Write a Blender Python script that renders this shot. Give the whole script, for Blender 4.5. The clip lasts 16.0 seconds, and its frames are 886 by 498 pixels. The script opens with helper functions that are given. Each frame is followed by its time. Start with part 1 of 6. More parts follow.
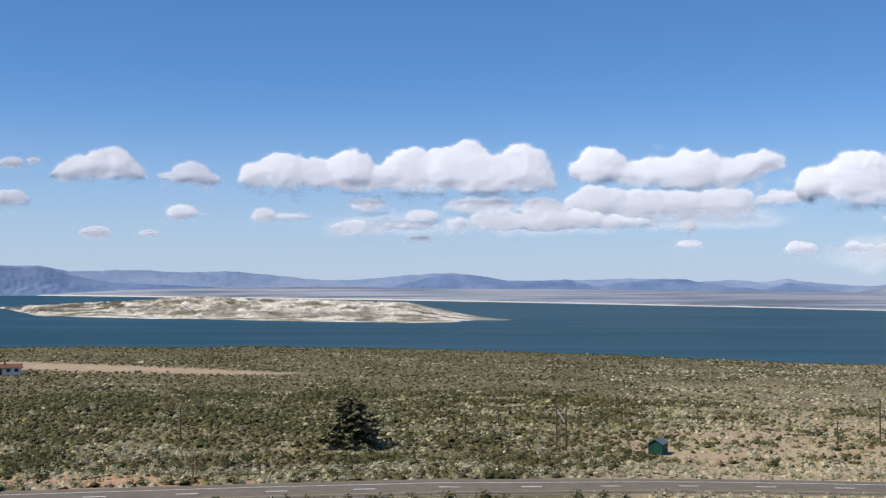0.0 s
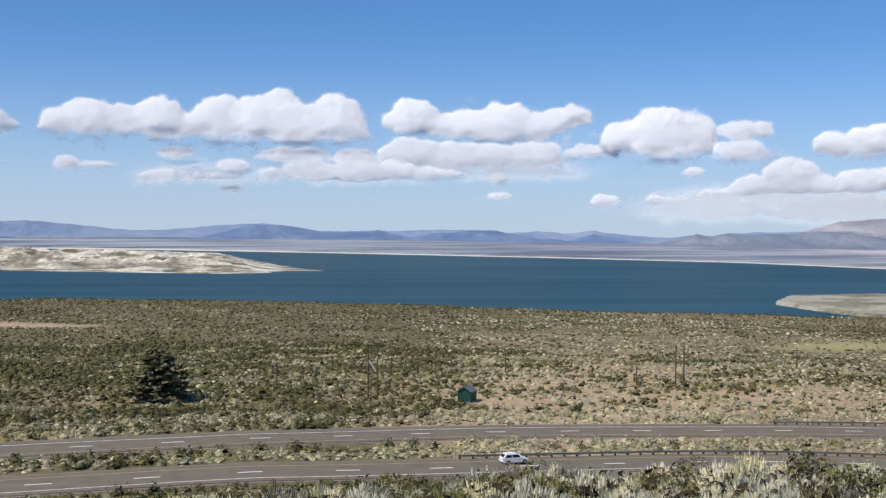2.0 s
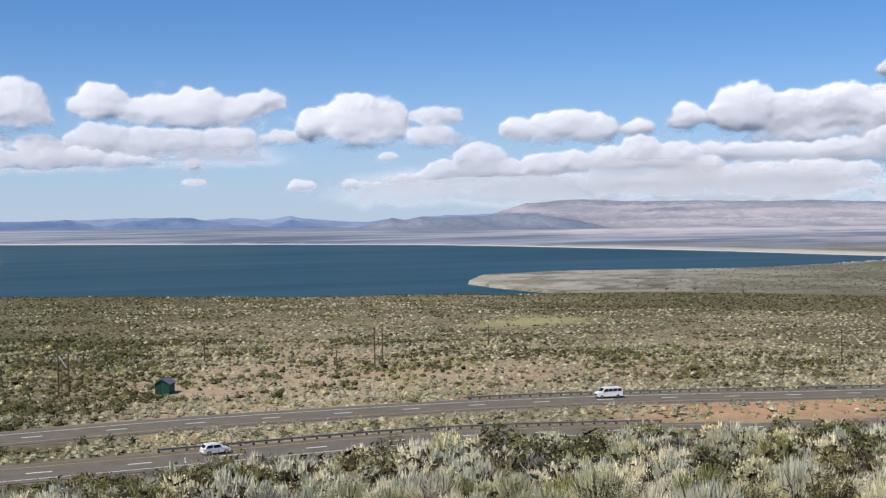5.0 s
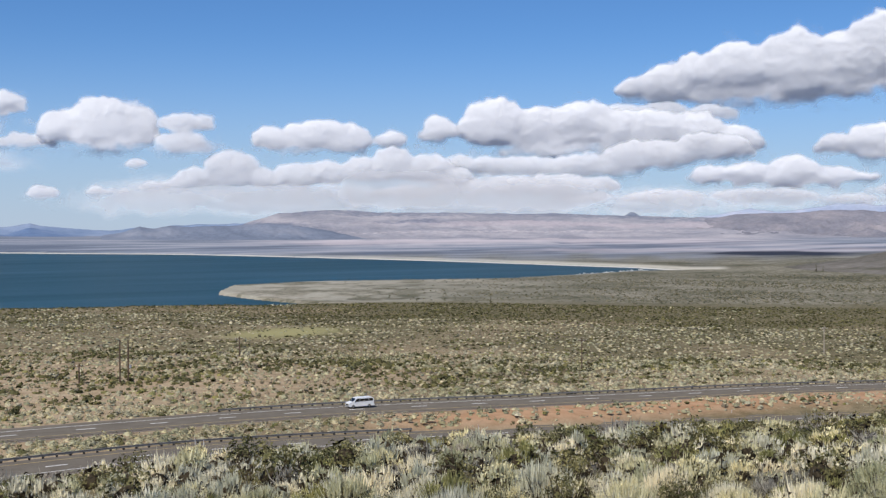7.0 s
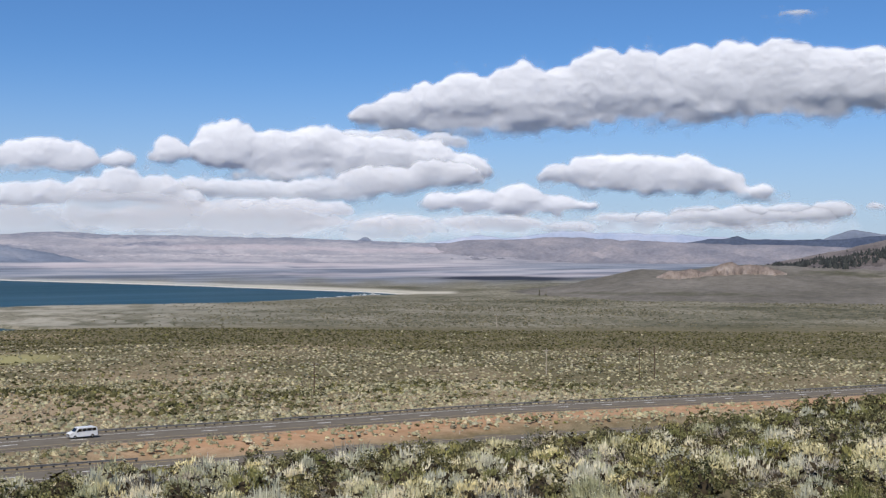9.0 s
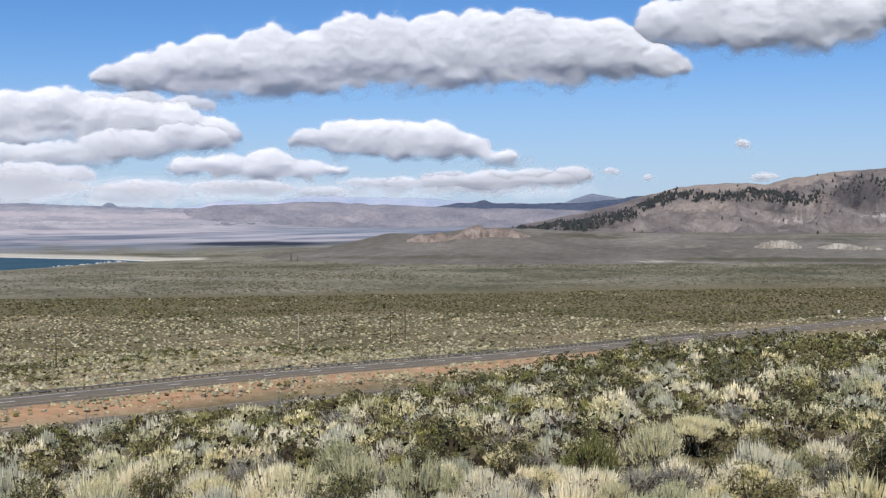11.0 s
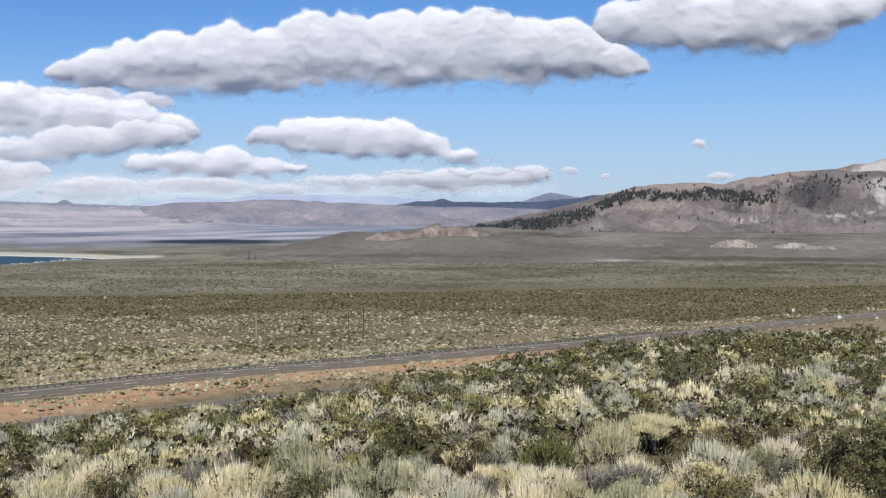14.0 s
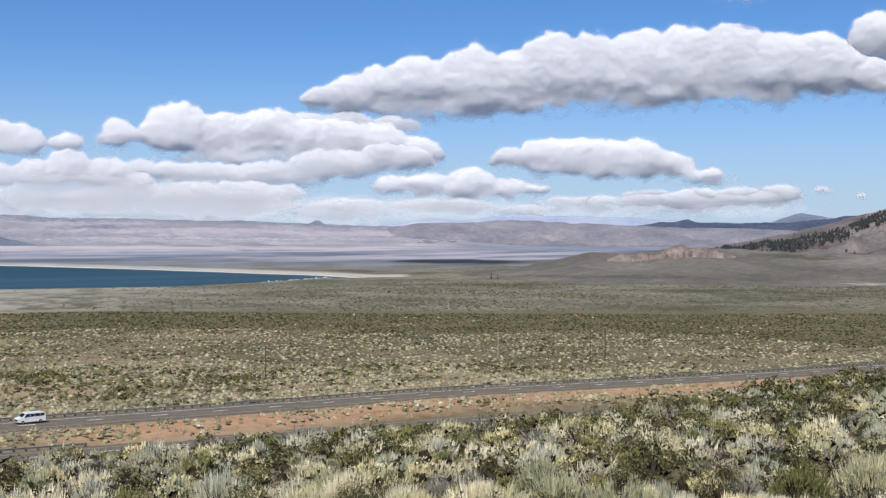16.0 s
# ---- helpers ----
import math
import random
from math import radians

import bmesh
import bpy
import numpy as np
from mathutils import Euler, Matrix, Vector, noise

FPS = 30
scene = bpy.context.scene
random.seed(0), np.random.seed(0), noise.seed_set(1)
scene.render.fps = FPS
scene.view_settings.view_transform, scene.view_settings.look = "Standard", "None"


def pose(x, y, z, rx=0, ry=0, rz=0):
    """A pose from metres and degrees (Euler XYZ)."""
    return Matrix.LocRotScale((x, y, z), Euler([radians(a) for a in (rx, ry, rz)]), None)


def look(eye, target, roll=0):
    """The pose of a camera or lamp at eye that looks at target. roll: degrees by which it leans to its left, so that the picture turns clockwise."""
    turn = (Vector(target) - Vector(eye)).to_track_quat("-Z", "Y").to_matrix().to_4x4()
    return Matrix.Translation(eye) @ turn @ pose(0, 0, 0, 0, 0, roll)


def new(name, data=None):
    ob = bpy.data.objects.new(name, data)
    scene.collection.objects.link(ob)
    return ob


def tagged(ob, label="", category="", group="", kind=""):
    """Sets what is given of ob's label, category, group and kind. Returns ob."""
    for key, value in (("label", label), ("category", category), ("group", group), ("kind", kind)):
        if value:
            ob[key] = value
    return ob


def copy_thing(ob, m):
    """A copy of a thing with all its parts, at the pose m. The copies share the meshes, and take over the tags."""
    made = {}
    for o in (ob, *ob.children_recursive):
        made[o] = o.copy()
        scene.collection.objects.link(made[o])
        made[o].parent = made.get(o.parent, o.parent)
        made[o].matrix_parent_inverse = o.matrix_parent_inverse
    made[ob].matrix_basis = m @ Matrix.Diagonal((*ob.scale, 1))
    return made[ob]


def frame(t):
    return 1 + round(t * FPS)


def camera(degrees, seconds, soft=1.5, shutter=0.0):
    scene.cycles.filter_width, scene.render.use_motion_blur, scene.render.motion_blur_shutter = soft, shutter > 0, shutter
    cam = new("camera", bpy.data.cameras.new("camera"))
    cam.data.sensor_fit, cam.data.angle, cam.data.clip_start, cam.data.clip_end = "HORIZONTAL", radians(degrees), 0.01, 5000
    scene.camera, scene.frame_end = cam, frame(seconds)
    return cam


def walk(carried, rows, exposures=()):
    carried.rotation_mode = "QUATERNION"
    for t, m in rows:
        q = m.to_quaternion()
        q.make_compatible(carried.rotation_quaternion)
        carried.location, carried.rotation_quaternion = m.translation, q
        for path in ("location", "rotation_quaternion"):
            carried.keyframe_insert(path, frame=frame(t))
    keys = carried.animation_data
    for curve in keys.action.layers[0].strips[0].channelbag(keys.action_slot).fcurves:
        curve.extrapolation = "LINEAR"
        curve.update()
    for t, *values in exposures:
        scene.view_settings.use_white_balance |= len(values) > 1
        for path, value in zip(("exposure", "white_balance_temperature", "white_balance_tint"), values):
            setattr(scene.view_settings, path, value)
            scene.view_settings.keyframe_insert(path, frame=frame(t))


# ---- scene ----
# The eye stands on a hillside over the highway and turns at arm's length.
FOV = 40.33
EYE = 29.0            # over the plain beside the highway
ARM = 0.35
cam = camera(FOV, 16.0, soft=1.3)
# seconds, azimuth (clockwise from +y), pitch, roll (clockwise lean)
ROWS = [
    (0.0, 0.00, 1.68, -0.11),
    (0.5, 2.64, 0.58, 0.30),
    (1.0, 4.17, -0.06, 0.00),
    (1.5, 6.17, -0.61, -0.03),
    (2.0, 8.89, -0.63, -0.30),
    (2.5, 11.02, -0.06, -0.54),
    (3.0, 12.29, 0.06, -0.30),
    (3.5, 14.51, -0.53, -0.05),
    (4.0, 17.27, -1.03, 0.42),
    (4.2, 18.60, -1.17, 0.72),
    (6.3, 30.10, -0.96, -0.10),
    (6.5, 31.43, -0.89, -0.01),
    (7.0, 34.86, -0.99, 0.25),
    (7.5, 38.30, -0.69, 0.08),
    (8.0, 41.15, -0.22, -0.08),
    (8.5, 44.35, -0.08, -0.22),
    (9.0, 47.47, 0.16, -0.22),
    (9.5, 50.98, -0.54, -0.09),
    (10.0, 53.78, -0.90, 0.50),
    (10.2, 54.95, -1.04, 0.55),
    (12.3, 62.89, -1.76, -0.26),
    (12.5, 62.95, -1.75, -0.18),
    (13.0, 62.61, -1.71, 0.04),
    (13.5, 61.99, -1.70, 0.29),
    (14.0, 61.19, -1.59, -0.03),
    (14.5, 60.15, -1.49, -0.16),
    (15.0, 57.84, -1.20, -0.23),
    (15.5, 53.90, -0.89, -0.10),
    (16.0, 49.75, -0.63, -0.20),
]


def eye_pose(az, pitch, roll):
    s, c = math.sin(radians(az)), math.cos(radians(az))
    return pose(ARM * s, ARM * c, EYE, 0, 0, -az) @ pose(0, 0, 0, 90 + pitch) @ pose(0, 0, 0, 0, 0, -roll)


walk(cam, [(t, eye_pose(a, p, r)) for t, a, p, r in ROWS],
     [(0.0, 0.02), (4.2, 0.0), (6.5, -0.08), (8.0, -0.12), (9.5, -0.1), (10.2, -0.05), (12.5, -0.02), (16.0, -0.02)])

# ---- light ----
SUN_AZ, SUN_EL = -116.0, 53.0
world = bpy.data.worlds.new("sky")
scene.world = world
world.use_nodes = True
wn, wl = world.node_tree.nodes, world.node_tree.links
sky = wn.new("ShaderNodeTexSky")
sky.sky_type, sky.sun_disc = "NISHITA", False
sky.sun_elevation, sky.sun_rotation = radians(SUN_EL), radians(SUN_AZ % 360)
sky.altitude, sky.air_density, sky.dust_density, sky.ozone_density = 1500, 1.0, 0.0, 3.0
tint = wn.new("ShaderNodeMix")   # deep high-desert blue
tint.data_type, tint.blend_type = "RGBA", "MULTIPLY"
tint.inputs[0].default_value, tint.inputs[7].default_value = 1.0, (0.46, 0.70, 0.97, 1)
wl.new(sky.outputs[0], tint.inputs[6])
# pale haze that thickens towards the horizon
up = wn.new("ShaderNodeSeparateXYZ")
wl.new(wn.new("ShaderNodeTexCoord").outputs["Generated"], up.inputs[0])
low = wn.new("ShaderNodeMapRange")
low.interpolation_type = "SMOOTHERSTEP"
for k, v in zip(("From Min", "From Max", "To Min", "To Max"), (-0.06, 0.19, 0.92, 0.0)):
    low.inputs[k].default_value = v
wl.new(up.outputs["Z"], low.inputs["Value"])
veil = wn.new("ShaderNodeMix")
veil.data_type = "RGBA"
veil.inputs[7].default_value = (4.15, 4.85, 6.2, 1)
wl.new(low.outputs[0], veil.inputs[0])
wl.new(tint.outputs[2], veil.inputs[6])
wl.new(veil.outputs[2], wn["Background"].inputs["Color"])
wn["Background"].inputs["Strength"].default_value = 0.118
sun_data = bpy.data.lights.new("sun", "SUN")
sun_data.energy, sun_data.angle, sun_data.color = 4.3, radians(0.53), (1.0, 0.94, 0.84)
sun_dir = Vector((math.sin(radians(SUN_AZ)) * math.cos(radians(SUN_EL)), math.cos(radians(SUN_AZ)) * math.cos(radians(SUN_EL)), math.sin(radians(SUN_EL))))
sun = new("sun", sun_data)
sun.matrix_world = look(sun_dir * 200, (0, 0, 0))


# ---- materials ----
def material(name, rough=0.9, spec=0.2, metal=0.0):
    m = bpy.data.materials.new(name)
    m.use_nodes = True
    b = m.node_tree.nodes["Principled BSDF"]
    b.inputs["Roughness"].default_value, b.inputs["Metallic"].default_value = rough, metal
    b.inputs["Specular IOR Level"].default_value = spec
    return m, m.node_tree.nodes, m.node_tree.links, b


def ramp(nodes, stops, mode="LINEAR"):
    n = nodes.new("ShaderNodeValToRGB")
    n.color_ramp.interpolation = mode
    e = n.color_ramp.elements
    while len(e) < len(stops):
        e.new(0.5)
    for k, (p, c) in zip(e, stops):
        k.position, k.color = p, (*c, 1)
    return n


def noise_tex(nodes, links, scale, detail=4, rough=0.6, coord=None):
    n = nodes.new("ShaderNodeTexNoise")
    n.inputs["Scale"].default_value, n.inputs["Detail"].default_value, n.inputs["Roughness"].default_value = scale, detail, rough
    if coord:
        links.new(coord, n.inputs["Vector"])
    return n


def mix(nodes, links, fac, a, b, mode="MIX"):
    n = nodes.new("ShaderNodeMix")
    n.data_type, n.blend_type = "RGBA", mode
    for sock, v in ((n.inputs[0], fac), (n.inputs[6], a), (n.inputs[7], b)):
        if isinstance(v, (int, float)):
            sock.default_value = v
        elif isinstance(v, tuple):
            sock.default_value = (*v, 1)
        else:
            links.new(v, sock)
    return n.outputs[2]


def plain_mat(name, color, rough=0.8, spec=0.3, metal=0.0, vary=0.25, scale=3.0, bump=0.0):
    """One colour with stains at two scales."""
    m, n, l, b = material(name, rough, spec, metal)
    geo = n.new("ShaderNodeNewGeometry").outputs["Position"]
    big, fine = noise_tex(n, l, scale, 5, 0.65, geo), noise_tex(n, l, scale * 9, 3, 0.6, geo)
    dark, light = tuple(c * (1 - vary) for c in color), tuple(min(1, c * (1 + vary)) for c in color)
    r = ramp(n, [(0.3, dark), (0.7, light)])
    l.new(big.outputs[0], r.inputs[0])
    l.new(mix(n, l, fine.outputs[0], r.outputs[0], color), b.inputs["Base Color"])
    if bump:
        bp = n.new("ShaderNodeBump")
        bp.inputs["Strength"].default_value, bp.inputs["Distance"].default_value = bump, 0.02
        l.new(fine.outputs[0], bp.inputs["Height"])
        l.new(bp.outputs[0], b.inputs["Normal"])
    return m


def scaled(nodes, links, sx, sy, sz):
    """Positions stretched by axis."""
    g = nodes.new("ShaderNodeNewGeometry")
    v = nodes.new("ShaderNodeVectorMath")
    v.operation = "MULTIPLY"
    v.inputs[1].default_value = (sx, sy, sz)
    links.new(g.outputs["Position"], v.inputs[0])
    return v.outputs[0]


# ---- mesh helpers ----
def mesh_np(name, verts, faces, mat=None, smooth=False, attrs=()):
    """A mesh out of arrays; attrs: (name, values a point)."""
    me = bpy.data.meshes.new(name)
    verts, faces = np.asarray(verts, np.float32), np.asarray(faces, np.int32)
    me.vertices.add(len(verts))
    me.vertices.foreach_set("co", verts.ravel())
    k = faces.shape[1]
    me.loops.add(faces.size)
    me.loops.foreach_set("vertex_index", faces.ravel())
    me.polygons.add(len(faces))
    me.polygons.foreach_set("loop_start", np.arange(0, faces.size, k, dtype=np.int32))
    me.polygons.foreach_set("use_smooth", np.full(len(faces), smooth))
    for key, values in attrs:
        values = np.asarray(values, np.float32)
        if values.ndim == 1:
            me.attributes.new(key, "FLOAT", "POINT").data.foreach_set("value", values)
        else:
            rgba = np.ones((len(values), 4), np.float32)
            rgba[:, :values.shape[1]] = values
            me.attributes.new(key, "FLOAT_COLOR", "POINT").data.foreach_set("color", rgba.ravel())
    me.update(calc_edges=True)
    if mat:
        me.materials.append(mat)
    return me


def grid_faces(n, m, wrap=False):
    """Quads of an n x m grid of points; wrap closes the second direction."""
    i, j = np.meshgrid(np.arange(n - 1), np.arange(m if wrap else m - 1), indexing="ij")
    k = (j + 1) % m
    return np.stack([i * m + j, (i + 1) * m + j, (i + 1) * m + k, i * m + k], -1).reshape(-1, 4)


_lattice = np.random.RandomState(7).rand(256, 256)


def vnoise(x, y):
    xi, yi = np.floor(x).astype(int), np.floor(y).astype(int)
    u, v = x - xi, y - yi
    u, v = u * u * (3 - 2 * u), v * v * (3 - 2 * v)
    a, b = _lattice[xi & 255, yi & 255], _lattice[(xi + 1) & 255, yi & 255]
    c, d = _lattice[xi & 255, (yi + 1) & 255], _lattice[(xi + 1) & 255, (yi + 1) & 255]
    return (a * (1 - u) + b * u) * (1 - v) + (c * (1 - u) + d * u) * v


def fbm(x, y, octaves=5, gain=0.5):
    total, amp, norm = 0.0, 1.0, 0.0
    for k in range(octaves):
        total = total + amp * vnoise(x + 17.3 * k, y + 31.7 * k)
        norm += amp
        amp *= gain
        x, y = x * 2.03, y * 2.03
    return total / norm


def ridged(x, y, octaves=5):
    """Erosion-like noise with sharp crests, 0 to 1."""
    total, amp, norm = 0.0, 1.0, 0.0
    for k in range(octaves):
        total = total + amp * (1 - np.abs(2 * vnoise(x + 11.1 * k, y + 5.7 * k) - 1))
        norm += amp
        amp *= 0.5
        x, y = x * 2.1, y * 2.1
    return total / norm


def sstep(a, b, x):
    t = np.clip((x - a) / (b - a), 0, 1)
    return t * t * (3 - 2 * t)


def table(az, pairs):
    return np.interp(az, [p[0] for p in pairs], [p[1] for p in pairs])


def polar(az, r):
    return r * np.sin(np.radians(az)), r * np.cos(np.radians(az))


# ---- the lie of the land ----
LAKE = -11.0
DROP = EYE - LAKE
T_SLOPE = [(-180, 0.04), (-60, 0.17), (-20, 0.20), (0, 0.195), (8, 0.186), (12, 0.175), (20, 0.164), (35, 0.149), (50, 0.136), (60, 0.118), (70, 0.090), (80, 0.079), (100, 0.065), (180, 0.04)]
T_CREST = [(-180, 90), (-60, 40), (0, 33), (15, 34), (35, 40), (50, 46), (60, 55), (70, 72), (80, 90), (100, 110), (180, 90)]
T_FOOT = [(-180, 420), (-60, 150), (-20, 128), (0, 132), (20, 142), (35, 155), (50, 172), (58, 215), (66, 262), (75, 345), (85, 480), (100, 600), (180, 420)]
T_EDGE = [(-180, 560), (-30, 590), (-20, 585), (0, 530), (20, 545), (34, 578), (42, 558), (54, 568), (62, 592), (72, 642), (82, 700), (92, 760), (180, 560)]
T_FAR = [(-30, -0.50), (-20, -0.52), (0, -0.79), (14.5, -1.03), (23, -1.18), (35, -1.57), (44.3, -1.92), (46.5, -2.06), (60, -2.06)]
T_NEAR = [(23.9, -3.9), (24.2, -3.06), (25, -2.71), (28, -2.58), (34.7, -2.5), (38, -2.45), (41.7, -2.26), (44, -2.1), (46.5, -2.06)]
T_BAY = [(23.9, -3.0), (24.2, -3.06), (25.7, -3.29), (26.8, -3.42), (28.5, -3.6), (31, -3.95), (34, -5)]
T_FOOTR = [(-40, 4600), (25, 4600), (35, 3700), (50, 3900), (62, 3900), (75, 3200), (95, 3000)]
T_FOOTEL = [(-40, 0.02), (-20, 0.0), (0, -0.12), (14, -0.25), (25, -0.38), (35, -0.56), (50, -0.5), (62, -0.5), (75, -0.6), (95, -0.6)]


def shore(el):
    return DROP / np.tan(np.radians(-el))


def plain(x):
    return -12 * (1 - np.exp(-np.maximum(x, 0) * 0.035 / 12))


def spline(points, step=2.0):
    """A smooth line through plan points, at even steps."""
    p = np.array([points[0]] + list(points) + [points[-1]], float)
    out = []
    for a, b, c, d in zip(p, p[1:], p[2:], p[3:]):
        n = max(2, int(np.linalg.norm(c - b)))
        t = np.linspace(0, 1, n, endpoint=False)[:, None]
        out.append(0.5 * (2 * b + (c - a) * t + (2 * a - 5 * b + 4 * c - d) * t ** 2 + (3 * b - a - 3 * c + d) * t ** 3))
    q = np.concatenate(out + [p[-1:]])
    s = np.concatenate([[0], np.cumsum(np.linalg.norm(np.diff(q, axis=0), axis=1))])
    u = np.arange(0, s[-1], step)
    return np.stack([np.interp(u, s, q[:, 0]), np.interp(u, s, q[:, 1])], 1)


# centre lines of the two carriageways of the divided highway
LINE_FAR = spline([(-260, 90), (-170, 128), (-100, 152), (-35, 166.5), (1, 172.8), (37, 181.2), (74, 184.8), (98, 185.2), (120, 182.6), (144, 178), (163, 174.5), (203, 166.8), (255, 149.5), (309, 132), (377, 111), (523, 64), (700, -10)])
LINE_NEAR = spline([(-260, 55), (-170, 96), (-90, 127), (-45, 139.5), (-12, 146.5), (12, 150), (36, 154), (60, 157.6), (89, 159.6), (110, 158.5), (131, 155), (150, 150.5), (168, 146.3), (183, 142), (222, 127), (270, 106), (330, 82), (420, 44), (560, -20)])


def bed_far(x):
    return plain(x) + 0.15


def bed_near(x):
    return plain(x) - 1.3 * sstep(60, 120, x) * (1 - 0.0 * x) + 0.1


def line_dist(x, y, line):
    """Distance to a line of points, and the nearest point's x."""
    d, nx = np.full(x.shape, 1e9), np.zeros(x.shape)
    for k in range(0, len(line), 1):
        e = (x - line[k, 0]) ** 2 + (y - line[k, 1]) ** 2
        hit = e < d
        d[hit], nx[hit] = e[hit], line[k, 0]
    return np.sqrt(d), nx


def ground_z(x, y, want_zones=False):
    x, y = np.atleast_1d(np.asarray(x, float)), np.atleast_1d(np.asarray(y, float))
    r, az = np.hypot(x, y), np.degrees(np.arctan2(x, y))
    flat = plain(x)
    slope, crest, foot = table(az, T_SLOPE), table(az, T_CREST), table(az, T_FOOT)
    top = EYE - 1.6
    # the pull-out's edge drops away under the eye, then the hillside runs out to its crest
    slope = slope - 2.6 / crest
    bank = 2.6 * sstep(2, 14, r)
    zc = top - 2.6 - slope * crest
    t = np.clip((r - crest) / (foot - crest), 0, 1)
    z = np.where(r < crest, top - bank - slope * r, zc + (flat - zc) * (0.75 * t + 0.25 * t * t * (3 - 2 * t)))
    z = z + (fbm(x / 9, y / 9, 3) - 0.5) * 0.7 * sstep(4, 15, r) * (1 - sstep(0.6, 1.0, t))
    z = z + (fbm(x / 60, y / 60, 3) - 0.5) * 1.2 * sstep(200, 260, r)
    orange = np.zeros(x.shape)
    near = (r > 60) & (r < 760) & (az > -85) & (az < 120)
    if near.any():
        da, xa = line_dist(x[near], y[near], LINE_FAR)
        db, xb = line_dist(x[near], y[near], LINE_NEAR)
        za, zb = bed_far(xa), bed_near(xb)
        zz = z[near]
        zz = zz + (zb - zz) * (1 - sstep(6.5, 11, db))
        zz = zz + (za - zz) * (1 - sstep(6.5, 10.5, da))
        z[near] = zz
        band = sstep(5.5, 7, da) * (1 - sstep(14, 22, da)) * sstep(95, 125, xa) * (1 - sstep(260, 340, xa))
        side = y[near] < np.interp(x[near], LINE_FAR[:, 0], LINE_FAR[:, 1])
        orange[near] = np.where(side, band, 0) + 0.9 * (1 - sstep(4, 9, np.hypot((x[near] + 51) / 3.4, y[near] - 177.5)))
    # the plain ends in a step down to the lake basin
    edge = table(az, T_EDGE) + (fbm(az / 3, az * 0 + 2.2, 3) - 0.5) * 30
    r_far, r_near = shore(table(az, T_FAR)), shore(table(az, T_NEAR))
    r_bay = shore(table(az, T_BAY))
    low = LAKE + 1.2 + sstep(44, 62, az) * np.maximum(r - 650, 0) * 0.0085 + fbm(x / 90, y / 90, 4) * 1.0
    r_foot = table(az, T_FOOTR)
    z_foot = EYE + r_foot * np.tan(np.radians(table(az, T_FOOTEL)))
    back = np.clip((r - r_far) / (r_foot - r_far), 0, 1.15)
    low = np.where(r > r_far, low + (z_foot - low) * back ** 1.5, low)
    low = low + 3.2 * sstep(5, 40, r - r_far) * sstep(1500, 2800, r) * (az < 40)   # the far strand's bank
    lake_in = sstep(-6, 6, r_far - r) * (az < 46.5) * (az > -100)
    lake_in = lake_in * np.where(az > 24.0, np.maximum(sstep(-4, 4, r - r_near), sstep(-4, 4, r_bay - r) * (az < 33)), 1.0)
    low = low + (LAKE - 3.0 - low) * lake_in
    w = sstep(0, 1, (r - edge) / 90)
    z = z + (low - z) * w
    if want_zones:
        return z, orange, w, lake_in, r, az, edge, r_far
    return z


def ground_at(x, y):
    return float(ground_z(x, y)[0])


